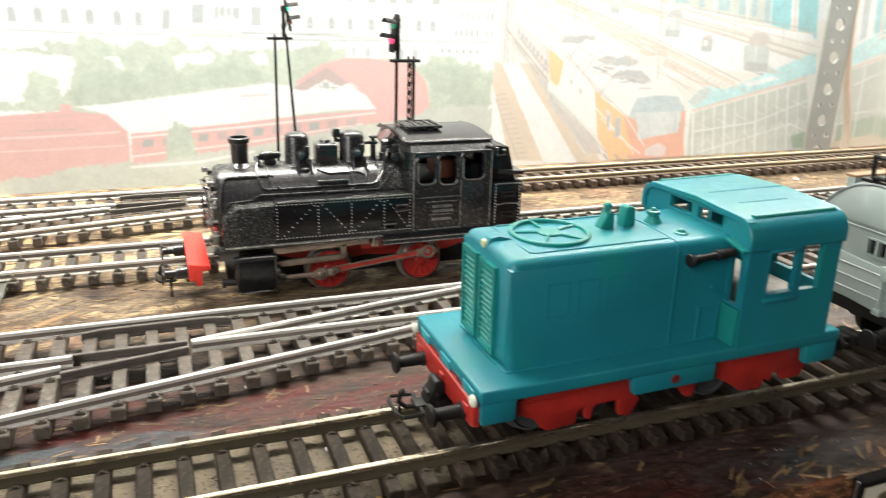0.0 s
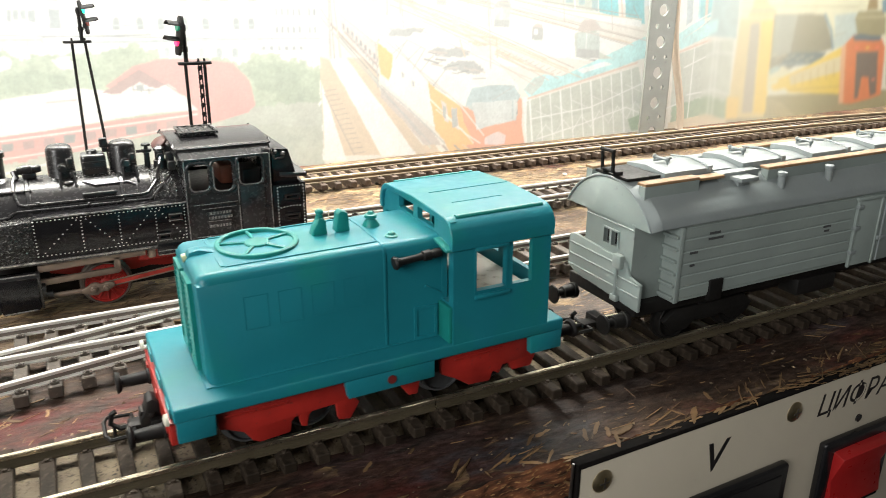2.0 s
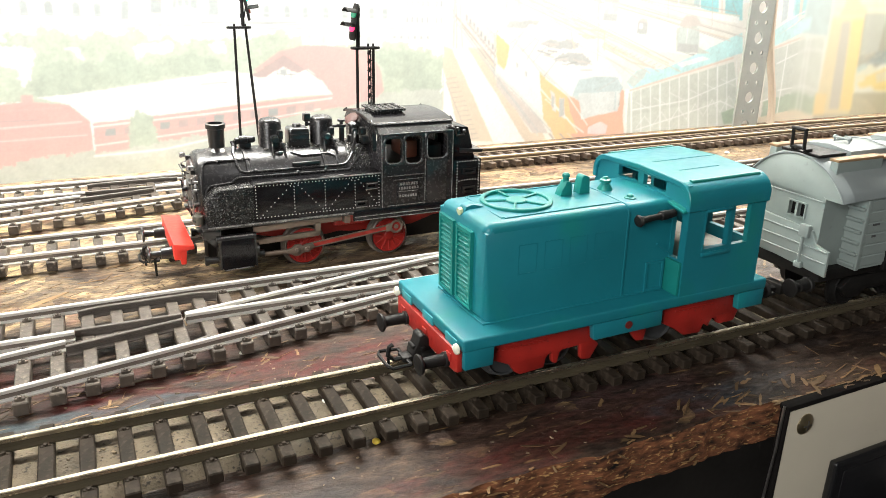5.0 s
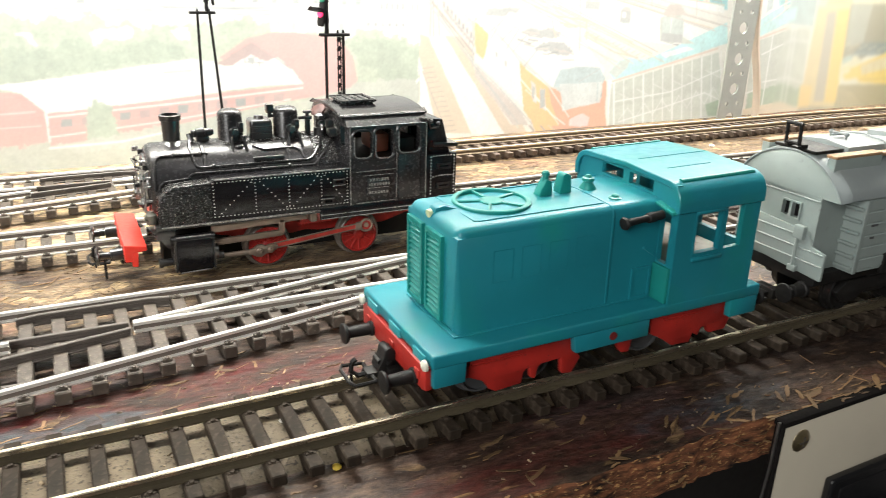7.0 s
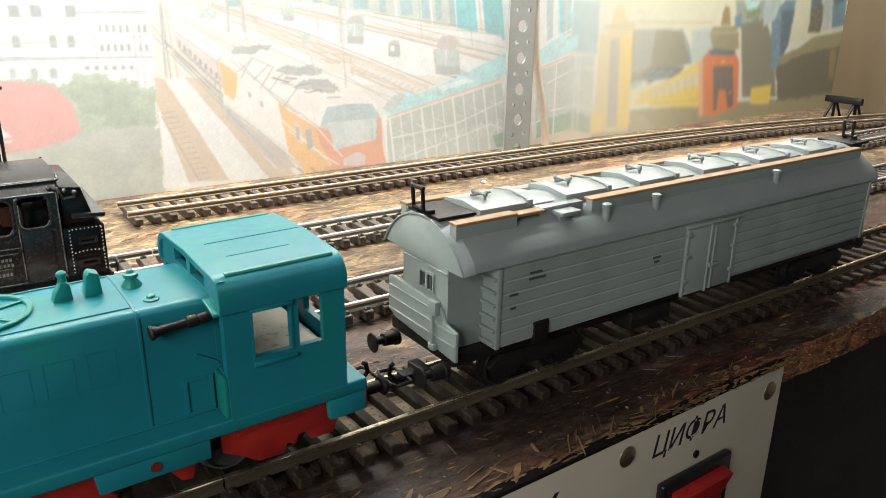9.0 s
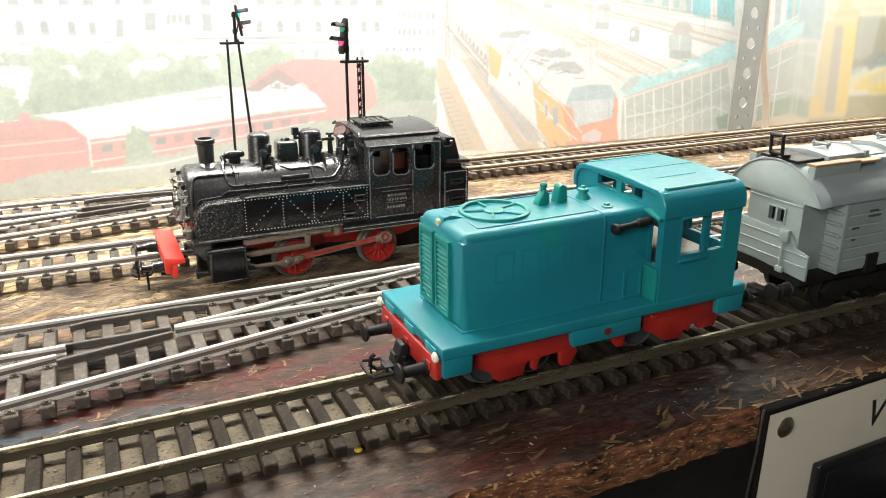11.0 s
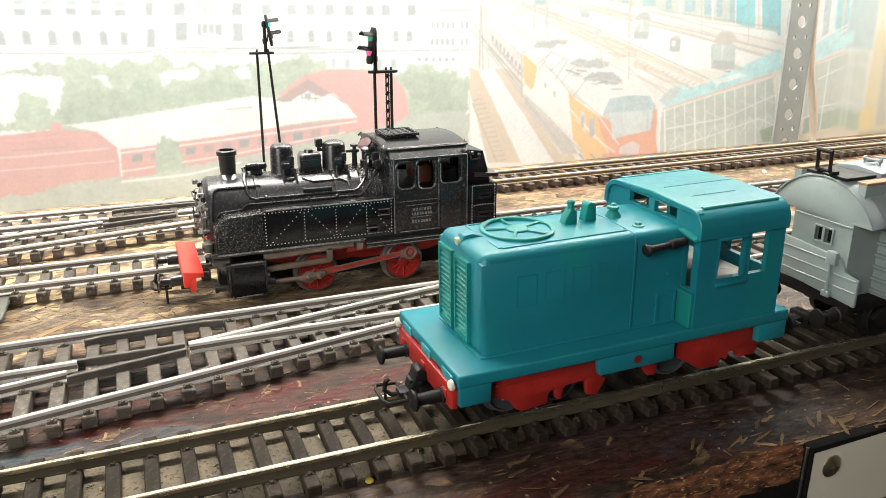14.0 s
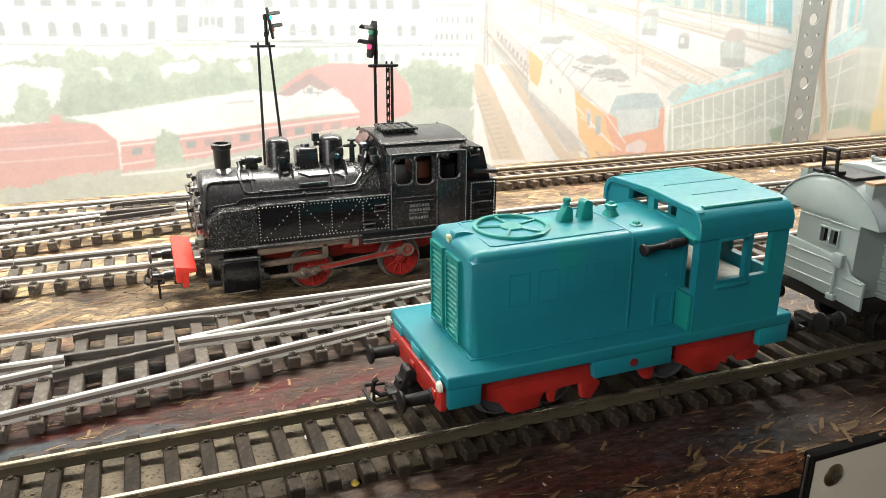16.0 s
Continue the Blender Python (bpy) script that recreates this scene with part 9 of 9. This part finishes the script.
        part("hoop", bm, BLACK_MATT, plat, "black end hoop")
    bm = bm_new()
    for y in (108, 131):
        tube(bm, [(328.2, y, 20), (329.8, y, 21), (329.8, y, 36), (328.2, y, 37)], 0.4, 6)
    for k in range(5):
        tube(bm, [(329.8, 108, 23 + 3 * k), (329.8, 112, 23 + 3 * k)], 0.35, 6)
    part("end_rail", bm, BLACK_MATT, t)
    # underframe, bogies, buffers, couplers
    bm = bm_new()
    box(bm, 157.4, 330, 106.5, 133.0, 15.2, 18.5, 0.3)
    box(bm, 205, 290, 112, 128, 11.0, 15.4, 0.5)
    box(bm, 216, 232, 105.5, 112, 10.5, 15.3, 0.5)
    part("underframe", bm, BLACK_MATT, t)
    for bx in (184.5, 310.0):
        bm = bm_new()
        for y0, y1 in ((107.2, 109.0), (130.4, 132.2)):
            prism(bm, [(bx - 16, 11.5), (bx - 13, 8.4), (bx - 8, 8.0), (bx - 5, 10.2), (bx + 5, 10.2), (bx + 8, 8.0), (bx + 13, 8.4), (bx + 16, 11.5), (bx + 12, 14.2), (bx - 12, 14.2)], "y", y0, y1, 0.3)
        box(bm, bx - 4, bx + 4, 107.5, 132, 9.5, 15.3, 0.4)
        part("bogie", bm, BLACK_MATT, t)
        for x in (bx - 10.5, bx + 10.5):
            wheelset(t, x, 118.8, 10.4, 5.2, 0, BLACK_MATT, BLACK_MATT)
    for xe, way in ((157.0, -1), (330.2, 1)):
        for y in (108.8, 129.8):
            part("buffer", buffer_bm(xe, y, 14.0, way, 7.5), BLACK_MATT, t)
        part("coupling", coupling_bm(xe + (1 if way < 0 else -1), 118.9, 9.6, way), BLACK_MATT, t, "black loop coupler with hook")


VIEW_FIT[0] = view_fitted((166.8, 103.6, 18.4), (164.6, 101.0, 19.9), (0.952, 0.965, 0.985))
wagon()
VIEW_FIT[0] = Matrix.Identity(4)

# ---- signals ----
def signal_mast(x0, x1, y, deck_z, post_x, swap, label, splay=0.0):
    """A light signal on a two-legged mast with a ladder and a small deck."""
    t = thing("signal_mast", (x0 + x1) / 2, y, 0, label, "model signal", "light signals")
    xm = (x0 + x1) / 2
    bm = bm_new()
    box(bm, xm - 8, xm + 8, y - 6, y + 6, 0, 1.2, 0.3)
    part("base", bm, BLACK_MATT, t)
    for x in (x0, x1):
        bm = bm_new()
        rod(bm, (x + (splay if x == x1 else -splay * 0.15), y, 1), (x, y, deck_z), 0.62, 0.55, 10)
        part("leg", bm, BLACK_MATT, t)
    bm = bm_new()
    lx = x1 - 1.75
    if swap:
        for x in (lx - 0.5, lx + 0.5):
            rod(bm, (x, y - 0.6, 2), (x, y - 0.6, deck_z), 0.26, n=6)
        for k in range(int(deck_z / 3.2)):
            rod(bm, (lx - 0.5, y - 0.6, 3 + 3.2 * k), (lx + 0.5, y - 0.6, 4.2 + 3.2 * k), 0.62, n=6)
        part("ladder", bm, BLACK_MATT, t)
    bm = bm_new()
    prism(bm, [*arc(x0 - 0.6 - splay * 0.2, y, 1.9, 90, 270, 8), *arc(x1 + 0.6, y, 1.9, -90, 90, 8)], "z", deck_z, deck_z + 0.9, 0.15)
    for x in (x0, xm + 1.2, x1):
        rod(bm, (x, y, deck_z + 0.8), (x, y, deck_z + 2.0), 0.5, 0.35, 8)
    part("mast_deck", bm, BLACK_MATT, t)
    bm = bm_new()
    rod(bm, (post_x, y, deck_z), (post_x, y, deck_z + 13.6), 0.75, 0.7, 10)
    part("post", bm, BLACK_MATT, t)
    way = 1 if not swap else -1
    m = Matrix.Translation((post_x + way * 0.7, y - 1.0, deck_z + 9)) @ Matrix.Rotation(radians(-9 * way), 4, "Y") @ Matrix.Translation((0, 0, -deck_z - 9)) @ Matrix.Rotation(radians(74 * way), 4, "Z")
    bm = bm_new()
    prism(bm, [(-1.9, deck_z + 4.4), (-1.2, deck_z + 3.2), (1.2, deck_z + 3.2), (1.9, deck_z + 4.4), (1.9, deck_z + 14.4), (1.0, deck_z + 16.2), (-1.0, deck_z + 16.2), (-1.9, deck_z + 14.4)], "y", -1.6, -0.6, 0.2)
    bm.transform(m)
    head = part("signal_head", bm, BLACK_MATT, t)
    for k, (dz, mat) in enumerate(((12.4, DULL_GREEN if swap else GREEN_GLOW), (7.4, RED_GLOW if swap else DULL_RED))):
        bm = bm_new()
        rod(bm, (0, -1.5, deck_z + dz), (0, -2.3, deck_z + dz), 1.25, n=16)
        bm.transform(m)
        part("lens", bm, mat, head, ("faint green lens" if swap else "lit green lens") if k == 0 else ("lit red lens" if swap else "unlit red lens"))
        bm = bm_new()
        prism(bm, [*arc(0, deck_z + dz, 1.9, 15, 165, 10), *arc(0, deck_z + dz, 1.55, 165, 15, 10)], "y", -6.0, -1.4)
        bm.transform(m)
        part("hood", bm, BLACK_MATT, head)
    bm = bm_new()
    box(bm, post_x - 0.9, post_x + 0.9, y - 0.4, y + 1.6, deck_z + 4.2, deck_z + 6.2, 0.3)
    box(bm, post_x - 0.9, post_x + 0.9, y - 0.4, y + 1.6, deck_z + 11.2, deck_z + 13.2, 0.3)
    tube(bm, [(post_x + way, y + 1, deck_z + 12), (post_x + way * 1.8, y + 1.2, deck_z + 9), (post_x + way, y + 1, deck_z + 5)], 0.3, 6)
    part("bracket", bm, BLACK_MATT, t)
    return t


signal_mast(52.6, 57.4, 326.5, 65.2, 56.4, False, "black two-legged model light signal showing green, by the mural", 4.0)
signal_mast(84.4, 90.8, 258.5, 62.4, 84.8, True, "black model light signal with ladder showing red, behind the engine")


def signal_foot():
    t = thing("signal_post", -50, 224, 0, "black signal post on a tilted grey-green base plate", "model signal")
    bm = bm_new()
    box(bm, -64, -41.5, 211, 235, 1.2, 2.6, 0.3, m=Matrix.Rotation(radians(1.5), 4, "Y"))
    part("base", bm, surface("grey_green_base", (0.085, 0.085, 0.07), 0.15, 120, 700, 0.5, 0.1, bump=0.15), t)
    bm = bm_new()
    box(bm, -62, -43.5, 213, 233, 0, 2.6, 0.3)
    part("foot", bm, BLACK_MATT, t)
    bm = bm_new()
    rod(bm, (-47.0, 221, 3), (-47.0, 221, 70), 0.9, n=10)
    rod(bm, (-47.0, 221, 3), (-47.0, 221, 5), 1.7, 1.5, 12)
    part("post", bm, BLACK_MATT, t)


signal_foot()


# ---- perforated upright and cable ----
def upright():
    t = thing("perforated_upright", 370, 337, 0, "zinc-plated perforated steel shelf upright in front of the mural", "shelf upright")
    bm = bmesh.new()
    x0, x1, y, z1 = 360.0, 379.4, 336.0, 349.0
    # face with round holes: a ring of quads round each hole, in bands
    bands = [(-3.6 + 18.0 * k, -3.6 + 18.0 * (k + 1)) for k in range(20)]
    n = 24
    for a, c in bands:
        c = min(c, z1)
        if c - a < 6:
            continue
        cells = [(x0, x1, a, a + (c - a) * 0.62, [((x0 + x1) / 2, 3.4)]), (x0, (x0 + x1) / 2, a + (c - a) * 0.62, c, [(x0 + 5.6, 1.35)]), ((x0 + x1) / 2, x1, a + (c - a) * 0.62, c, [(x1 - 5.0, 1.35)])]
        for u0, u1, v0, v1, hs in cells:
            (hx, r), hz = hs[0], (v0 + v1) / 2
            turns = sorted([2 * math.pi * i / n for i in range(n)] + [math.atan2(v - hz, u - hx) % (2 * math.pi) for u in (u0, u1) for v in (v0, v1)])
            rings = []
            for an in turns:
                dx, dz = math.cos(an), math.sin(an)
                k = min(((u1 if dx > 0 else u0) - hx) / dx if abs(dx) > 1e-9 else 1e9, ((v1 if dz > 0 else v0) - hz) / dz if abs(dz) > 1e-9 else 1e9)
                rings.append([bm.verts.new(q) for q in ((hx + dx * k, y, hz + dz * k), (hx + dx * r, y, hz + dz * r), (hx + dx * r, y + 1.3, hz + dz * r))])
            for p, q in zip(rings, rings[1:] + rings[:1]):
                bm.faces.new((p[0], q[0], q[1], p[1]))
                bm.faces.new((p[1], q[1], q[2], p[2]))
    bmesh.ops.remove_doubles(bm, verts=bm.verts[:], dist=0.01)
    part("face", bm, ZINC, t)
    bm = bm_new()
    box(bm, x0 - 0.3, x0 + 0.4, y - 0.1, y + 1.5, -0.2, z1, 0.25)
    box(bm, x1 - 0.4, x1 + 0.3, y - 0.1, y + 1.5, -0.2, z1, 0.25)
    part("flange", bm, ZINC, t)


upright()


def cable():
    bm = bm_new()
    tube(bm, [(384.6 + 14.0 * math.exp(-((k * 3.6 - 2) / 40.0) ** 2), 342.5, 0.6 + k * 3.6) for k in range(95)], 2.4, 10)
    tagged(part("cable", bm, BEIGE), "beige cable rising beside the steel upright", "cable")


cable()


def buffer_stop():
    t = thing("buffer_stop", 672, 300, 0, "black model buffer stop at the end of the back track", "buffer stop")
    for y in (290, 307):
        bm = bm_new()
        tube(bm, [(660, y, 4), (672, y, 18), (672, y, 0.6)], 1.2, 6)
        tube(bm, [(684, y, 1), (672, y, 18)], 1.0, 6)
        part("leg", bm, BLACK_MATT, t)
    bm = bm_new()
    box(bm, 667, 671, 284, 313, 14.5, 19.5, 0.5)
    part("beam", bm, BLACK_MATT, t)


buffer_stop()


# ---- control panel under the front edge ----
def lettering(text, size, x, y, z, thick, parent, name, material, label, slant=0.0, weight=0.0):
    cu = bpy.data.curves.new(name, "FONT")
    cu.body, cu.size, cu.extrude, cu.shear, cu.offset = text, size * MM, thick * MM, slant, weight * MM
    tmp = bpy.data.objects.new(name + "_curve", cu)
    scene.collection.objects.link(tmp)
    dg = bpy.context.evaluated_depsgraph_get()
    me = bpy.data.meshes.new_from_object(tmp.evaluated_get(dg))
    bpy.data.objects.remove(tmp)
    me.materials.clear()
    me.materials.append(material)
    ob = new(name, me)
    ob.parent = parent
    ob.rotation_euler = (radians(90), 0, radians(1.1))
    ob.location = VIEW_FIT[0] @ Vector((x, y, z)) * MM - origin(parent)
    return tagged(ob, label)


def control_panel():
    t = thing("control_panel", 194, 82, -40, "cream control panel with handwritten labels screwed under the board edge", "control panel")
    bm = bm_new()
    box(bm, 127.0, 261.2, 81.6, 82.6, -96, -1.7, 0.3)
    part("casing", bm, BLACK_MATT, t, "black painted casing edge")
    bm = bm_new()
    prism(bm, [(126.0, -2.6), (126.0, -1.3), (127.6, -1.2), (190.0, -1.7), (261.4, -1.9), (261.4, -2.6)], "y", 79.8, 82.4, 0.15)
    box(bm, 125.9, 126.8, 79.8, 82.0, -95.5, -1.3, 0.25)
    part("casing_rim", bm, RIM_BLACK, t, "black rim round the plate")
    bm = bm_new()
    box(bm, 126.9, 260.2, 80.0, 81.8, -95, -2.6, 0.25)
    part("plate", bm, PANEL, t)
    for x, z in ((133.0, -7.4), (194.6, -7.8), (254.2, -8.8)):
        bm = bm_new()
        lathe(bm, (x, 80.1, z), (x, 79.1, z), [(0, 2.75), (0.25, 2.7), (0.7, 2.1), (0.95, 1.2), (1.0, 0.4)], 24)
        screw = part("screw", bm, SCREW, t, "yellowed cross-head screw")
        bm = bm_new()
        box(bm, x - 1.3, x + 1.3, 79.0, 79.4, z - 0.22, z + 0.22)
        box(bm, x - 0.22, x + 0.22, 79.0, 79.4, z - 1.3, z + 1.3)
        part("cross_slot", bm, STEEL, screw)
    bm = bm_new()
    box(bm, 145.4, 193.4, 77.6, 80.1, -49.4, -20.6, 0.9, 3)
    meter = part("panel_meter", bm, GLOSS_BLACK, t, "black digital voltmeter and ammeter, display off")
    bm = bm_new()
    box(bm, 148.4, 190.6, 77.3, 77.8, -46.6, -23.2, 0.25)
    part("display_window", bm, GLOSS_BLACK, meter)
    lettering("V", 4.2, 179.2, 77.25, -31.4, 0.05, meter, "unit_mark", WHITE_INK, "white unit letter", 0.15)
    lettering("A", 4.2, 177.4, 77.25, -41.6, 0.05, meter, "unit_mark", WHITE_INK, "white unit letter", 0.15)
    lettering("V", 11.0, 163.6, 79.98, -15.8, 0.06, t, "hand_lettering", INK, "handwritten black marker letter", 0.2, 0.12)
    lettering("ЦИФРА", 8.2, 203.6, 79.98, -11.9, 0.06, t, "hand_lettering", INK, "handwritten black marker word", 0.2, 0.02)
    lettering("НА", 8.2, 199.8, 79.98, -55.0, 0.06, t, "hand_lettering", INK, "handwritten black marker letters", 0.2, 0.02)
    bm = bm_new()
    rod(bm, (222.6, 80.2, -17.2), (222.6, 79.6, -17.2), 1.1, n=16)
    part("indicator", bm, GLOSS_BLACK, t)
    bm = bm_new()
    box(bm, 207.4, 236.4, 77.6, 80.1, -44.5, -20.0, 0.9, 3)
    sw = part("rocker_switch", bm, GLOSS_BLACK, t, "black-framed red rocker switch")
    bm = bm_new()
    prism(bm, [(78.0, -42.0), (75.6, -40.5), (76.9, -31.5), (74.4, -23.6), (78.0, -22.8)], "x", 211.0, 232.8, 0.4)
    part("rocker", bm, RED_SWITCH, sw, "red rocker")
    bm = bm_new()
    tube(bm, [(125.0, 80.4, -1), (124.6, 80.2, -12), (124.0, 80.8, -30)], 0.35, 6)
    part("scuff_wire", bm, STEEL, t)


VIEW_FIT[0] = Matrix.Translation((130.8, 81.2, -6.0)) @ Matrix.Rotation(radians(1.1), 4, "Z") @ view_fitted((133.0, 80.0, -7.4), (0, 0, 0), (0.966, 1, 1))
control_panel()
VIEW_FIT[0] = Matrix.Identity(4)


def wires():
    for k, (x, z, dx, mat, label) in enumerate(((92, -34, 12, STEEL, "thin bare wire under the board"), (98, -38, 14, STRAW, "thin yellow wire under the board"))):
        bm = bm_new()
        tube(bm, [(x - 14, 100, z + 16), (x, 99, z), (x + dx, 98, z - 14), (x + 2 * dx, 98, z - 40)], 0.45, 6)
        tagged(part("wire", bm, mat), label, "wire")


wires()


# ---- loose stuff on the board ----
def flakes():
    """Bare wood flakes that stand out of the painted board."""
    r = random.Random(21)
    bm = bmesh.new()

    def sliver(x, y, a, length, wide, z=0.0):
        d, s = Vector((math.cos(a), math.sin(a), 0)), Vector((-math.sin(a), math.cos(a), 0))
        p = Vector((x, y, z))
        cuts = (-0.5, -0.38, -0.15, 0.1, 0.3, 0.5)
        bow = r.uniform(-0.25, 0.25) * wide
        up = [p + d * length * (c + r.uniform(-0.05, 0.05)) + s * (wide * r.uniform(0.25, 0.6) * (0.15 if abs(c) == 0.5 else 1) + bow * 4 * c * c) for c in cuts]
        dn = [p + d * length * (c + r.uniform(-0.05, 0.05)) - s * (wide * r.uniform(0.15, 0.5) - bow * 4 * c * c) for c in cuts[1:-1]]
        pts = up + dn[::-1]
        high = r.uniform(0.05, 0.16)
        lo = [bm.verts.new(q + Vector((0, 0, 0.01))) for q in pts]
        hi = [bm.verts.new(q + Vector((0, 0, high * r.uniform(0.6, 1.4)))) for q in pts]
        bm.faces.new(hi)
        k = len(pts)
        for i in range(k):
            bm.faces.new((lo[i], lo[(i + 1) % k], hi[(i + 1) % k], hi[i]))
    zones = [(-60, 60, 196, 232, 60, 7.0), (-60, 120, 134, 150, 30, 5.0), (20, 330, 86, 103, 20, 4.0), (105, 330, 200, 232, 150, 6.0), (100, 420, 262, 300, 170, 6.5), (150, 330, 138, 168, 90, 6.0), (-60, 60, 256, 275, 40, 5.0), (-40, 30, 148, 156, 22, 4.5), (60, 260, 84.8, 90, 22, 5.0)]
    for x0, x1, y0, y1, count, size in zones:
        for _ in range(count):
            sliver(r.uniform(x0, x1), r.uniform(y0, y1), r.gauss(0.2, 0.55), size * r.uniform(0.35, 1.3), r.uniform(0.35, 1.1))
    for _ in range(6):
        sliver(r.uniform(92, 138), r.uniform(87, 94), r.gauss(0.5, 0.4), r.uniform(4, 9), r.uniform(0.7, 1.5))
    for _ in range(14):
        sliver(r.uniform(-58, -25), r.uniform(198, 208), r.gauss(0.1, 0.3), r.uniform(8, 16), r.uniform(2.0, 4.0))
    for x0, x1, y0, y1, count in ((-20, 330, 86, 103, 60), (-60, 115, 133, 152, 70), (-60, 120, 196, 232, 160), (100, 420, 200, 300, 380), (140, 330, 138, 168, 150)):
        for _ in range(count):
            sliver(r.uniform(x0, x1), r.uniform(y0, y1), r.gauss(0.25, 0.6), r.uniform(1.0, 5.0), r.uniform(0.15, 0.5))
    for fx, fy, lean in ((112, 89, 0.6), (182, 88.5, 0.9), (206, 88.5, 0.7), (226, 89.5, 0.5), (150, 88, 0.3)):
        for _ in range(9):
            sliver(fx + r.gauss(0, 7), fy + r.gauss(0, 1.6), r.gauss(lean, 0.16), r.uniform(3, 9), r.uniform(0.15, 0.5), r.uniform(0, 0.2))
    for _ in range(280):
        x = r.uniform(124, 260)
        sliver(x, r.uniform(82.5, 84.8), r.gauss(0, 0.22), r.uniform(1.5, 5.5), r.uniform(0.3, 0.9), r.uniform(-1.0, 0.05))
    for _ in range(12):
        x = r.uniform(70, 250)
        sliver(x, front_edge(x) + r.uniform(0.6, 3.0), r.gauss(0.35, 0.35), r.uniform(3.0, 7.5), r.uniform(0.8, 1.9))
    for _ in range(420):
        x = r.uniform(-60, 330)
        sliver(x, front_edge(x) + r.uniform(-0.6, 0.5), r.gauss(0, 0.5), r.uniform(1.2, 5.0), r.uniform(0.25, 0.9), r.uniform(-10.0, 0.0))
    ob = part("wood_flakes", bm, STRAW)
    tagged(ob, "straw-coloured bare wood flakes on the painted board", "wood flakes", kind="stuff")


flakes()


def crumbs():
    r = random.Random(5)
    for x, y, size, mat, label in ((28.6, 121.6, 0.9, WHITE_BIT, "white crumb between the rails"), (34.2, 105.0, 0.9, YELLOW_BIT, "yellow crumb by the front track"), (17.0, 154.0, 0.7, WHITE_BIT, "white crumb beside the turnout"), (305, 285, 1.3, WHITE_BIT, "white crumb by the back track"), (262, 277, 1.1, WHITE_BIT, "white crumb by the back track")):
        bm = bmesh.new()
        bmesh.ops.create_icosphere(bm, subdivisions=2, radius=size)
        for v in bm.verts:
            v.co *= 1 + 0.25 * noise.noise(v.co * 1.3 + Vector((x, y, 0)))
            v.co.z *= 0.6
            v.co += Vector((x, y, size * 0.45 + (1.5 if y < 125 and mat is WHITE_BIT else 0)))
        tagged(part("crumb", bm, mat), label, "crumb")


crumbs()


def grit():
    """Fine chips of sand, paint and wood strewn round the front tracks."""
    r = random.Random(33)
    bm = bmesh.new()
    for x0, x1, y0, y1, z, count in ((-60, 60, 109, 123.5, 2.0, 140), (-60, 330, 86, 102, 0.0, 150), (-60, 130, 131, 152, 0.0, 140), (-60, 20, 196, 231, 0.0, 100), (110, 340, 138, 168, 0.0, 90)):
        for _ in range(count):
            a = 0.08 + 0.24 * r.random() ** 2
            m = Matrix.Translation((r.uniform(x0, x1), r.uniform(y0, y1), z + a * 0.3)) @ Matrix.Rotation(r.uniform(0, 6.28), 4, "Z") @ Matrix.Rotation(r.uniform(-0.5, 0.5), 4, "X") @ Matrix.Diagonal((a * r.uniform(0.8, 2.2), a, a * 0.6, 1))
            bmesh.ops.create_icosphere(bm, subdivisions=1, radius=1, matrix=m) if count < 130 else bmesh.ops.create_cube(bm, size=1.6, matrix=m)
    tagged(part("grit", bm, GRIT), "fine grit and wood dust strewn on the board", "grit", kind="stuff")


grit()
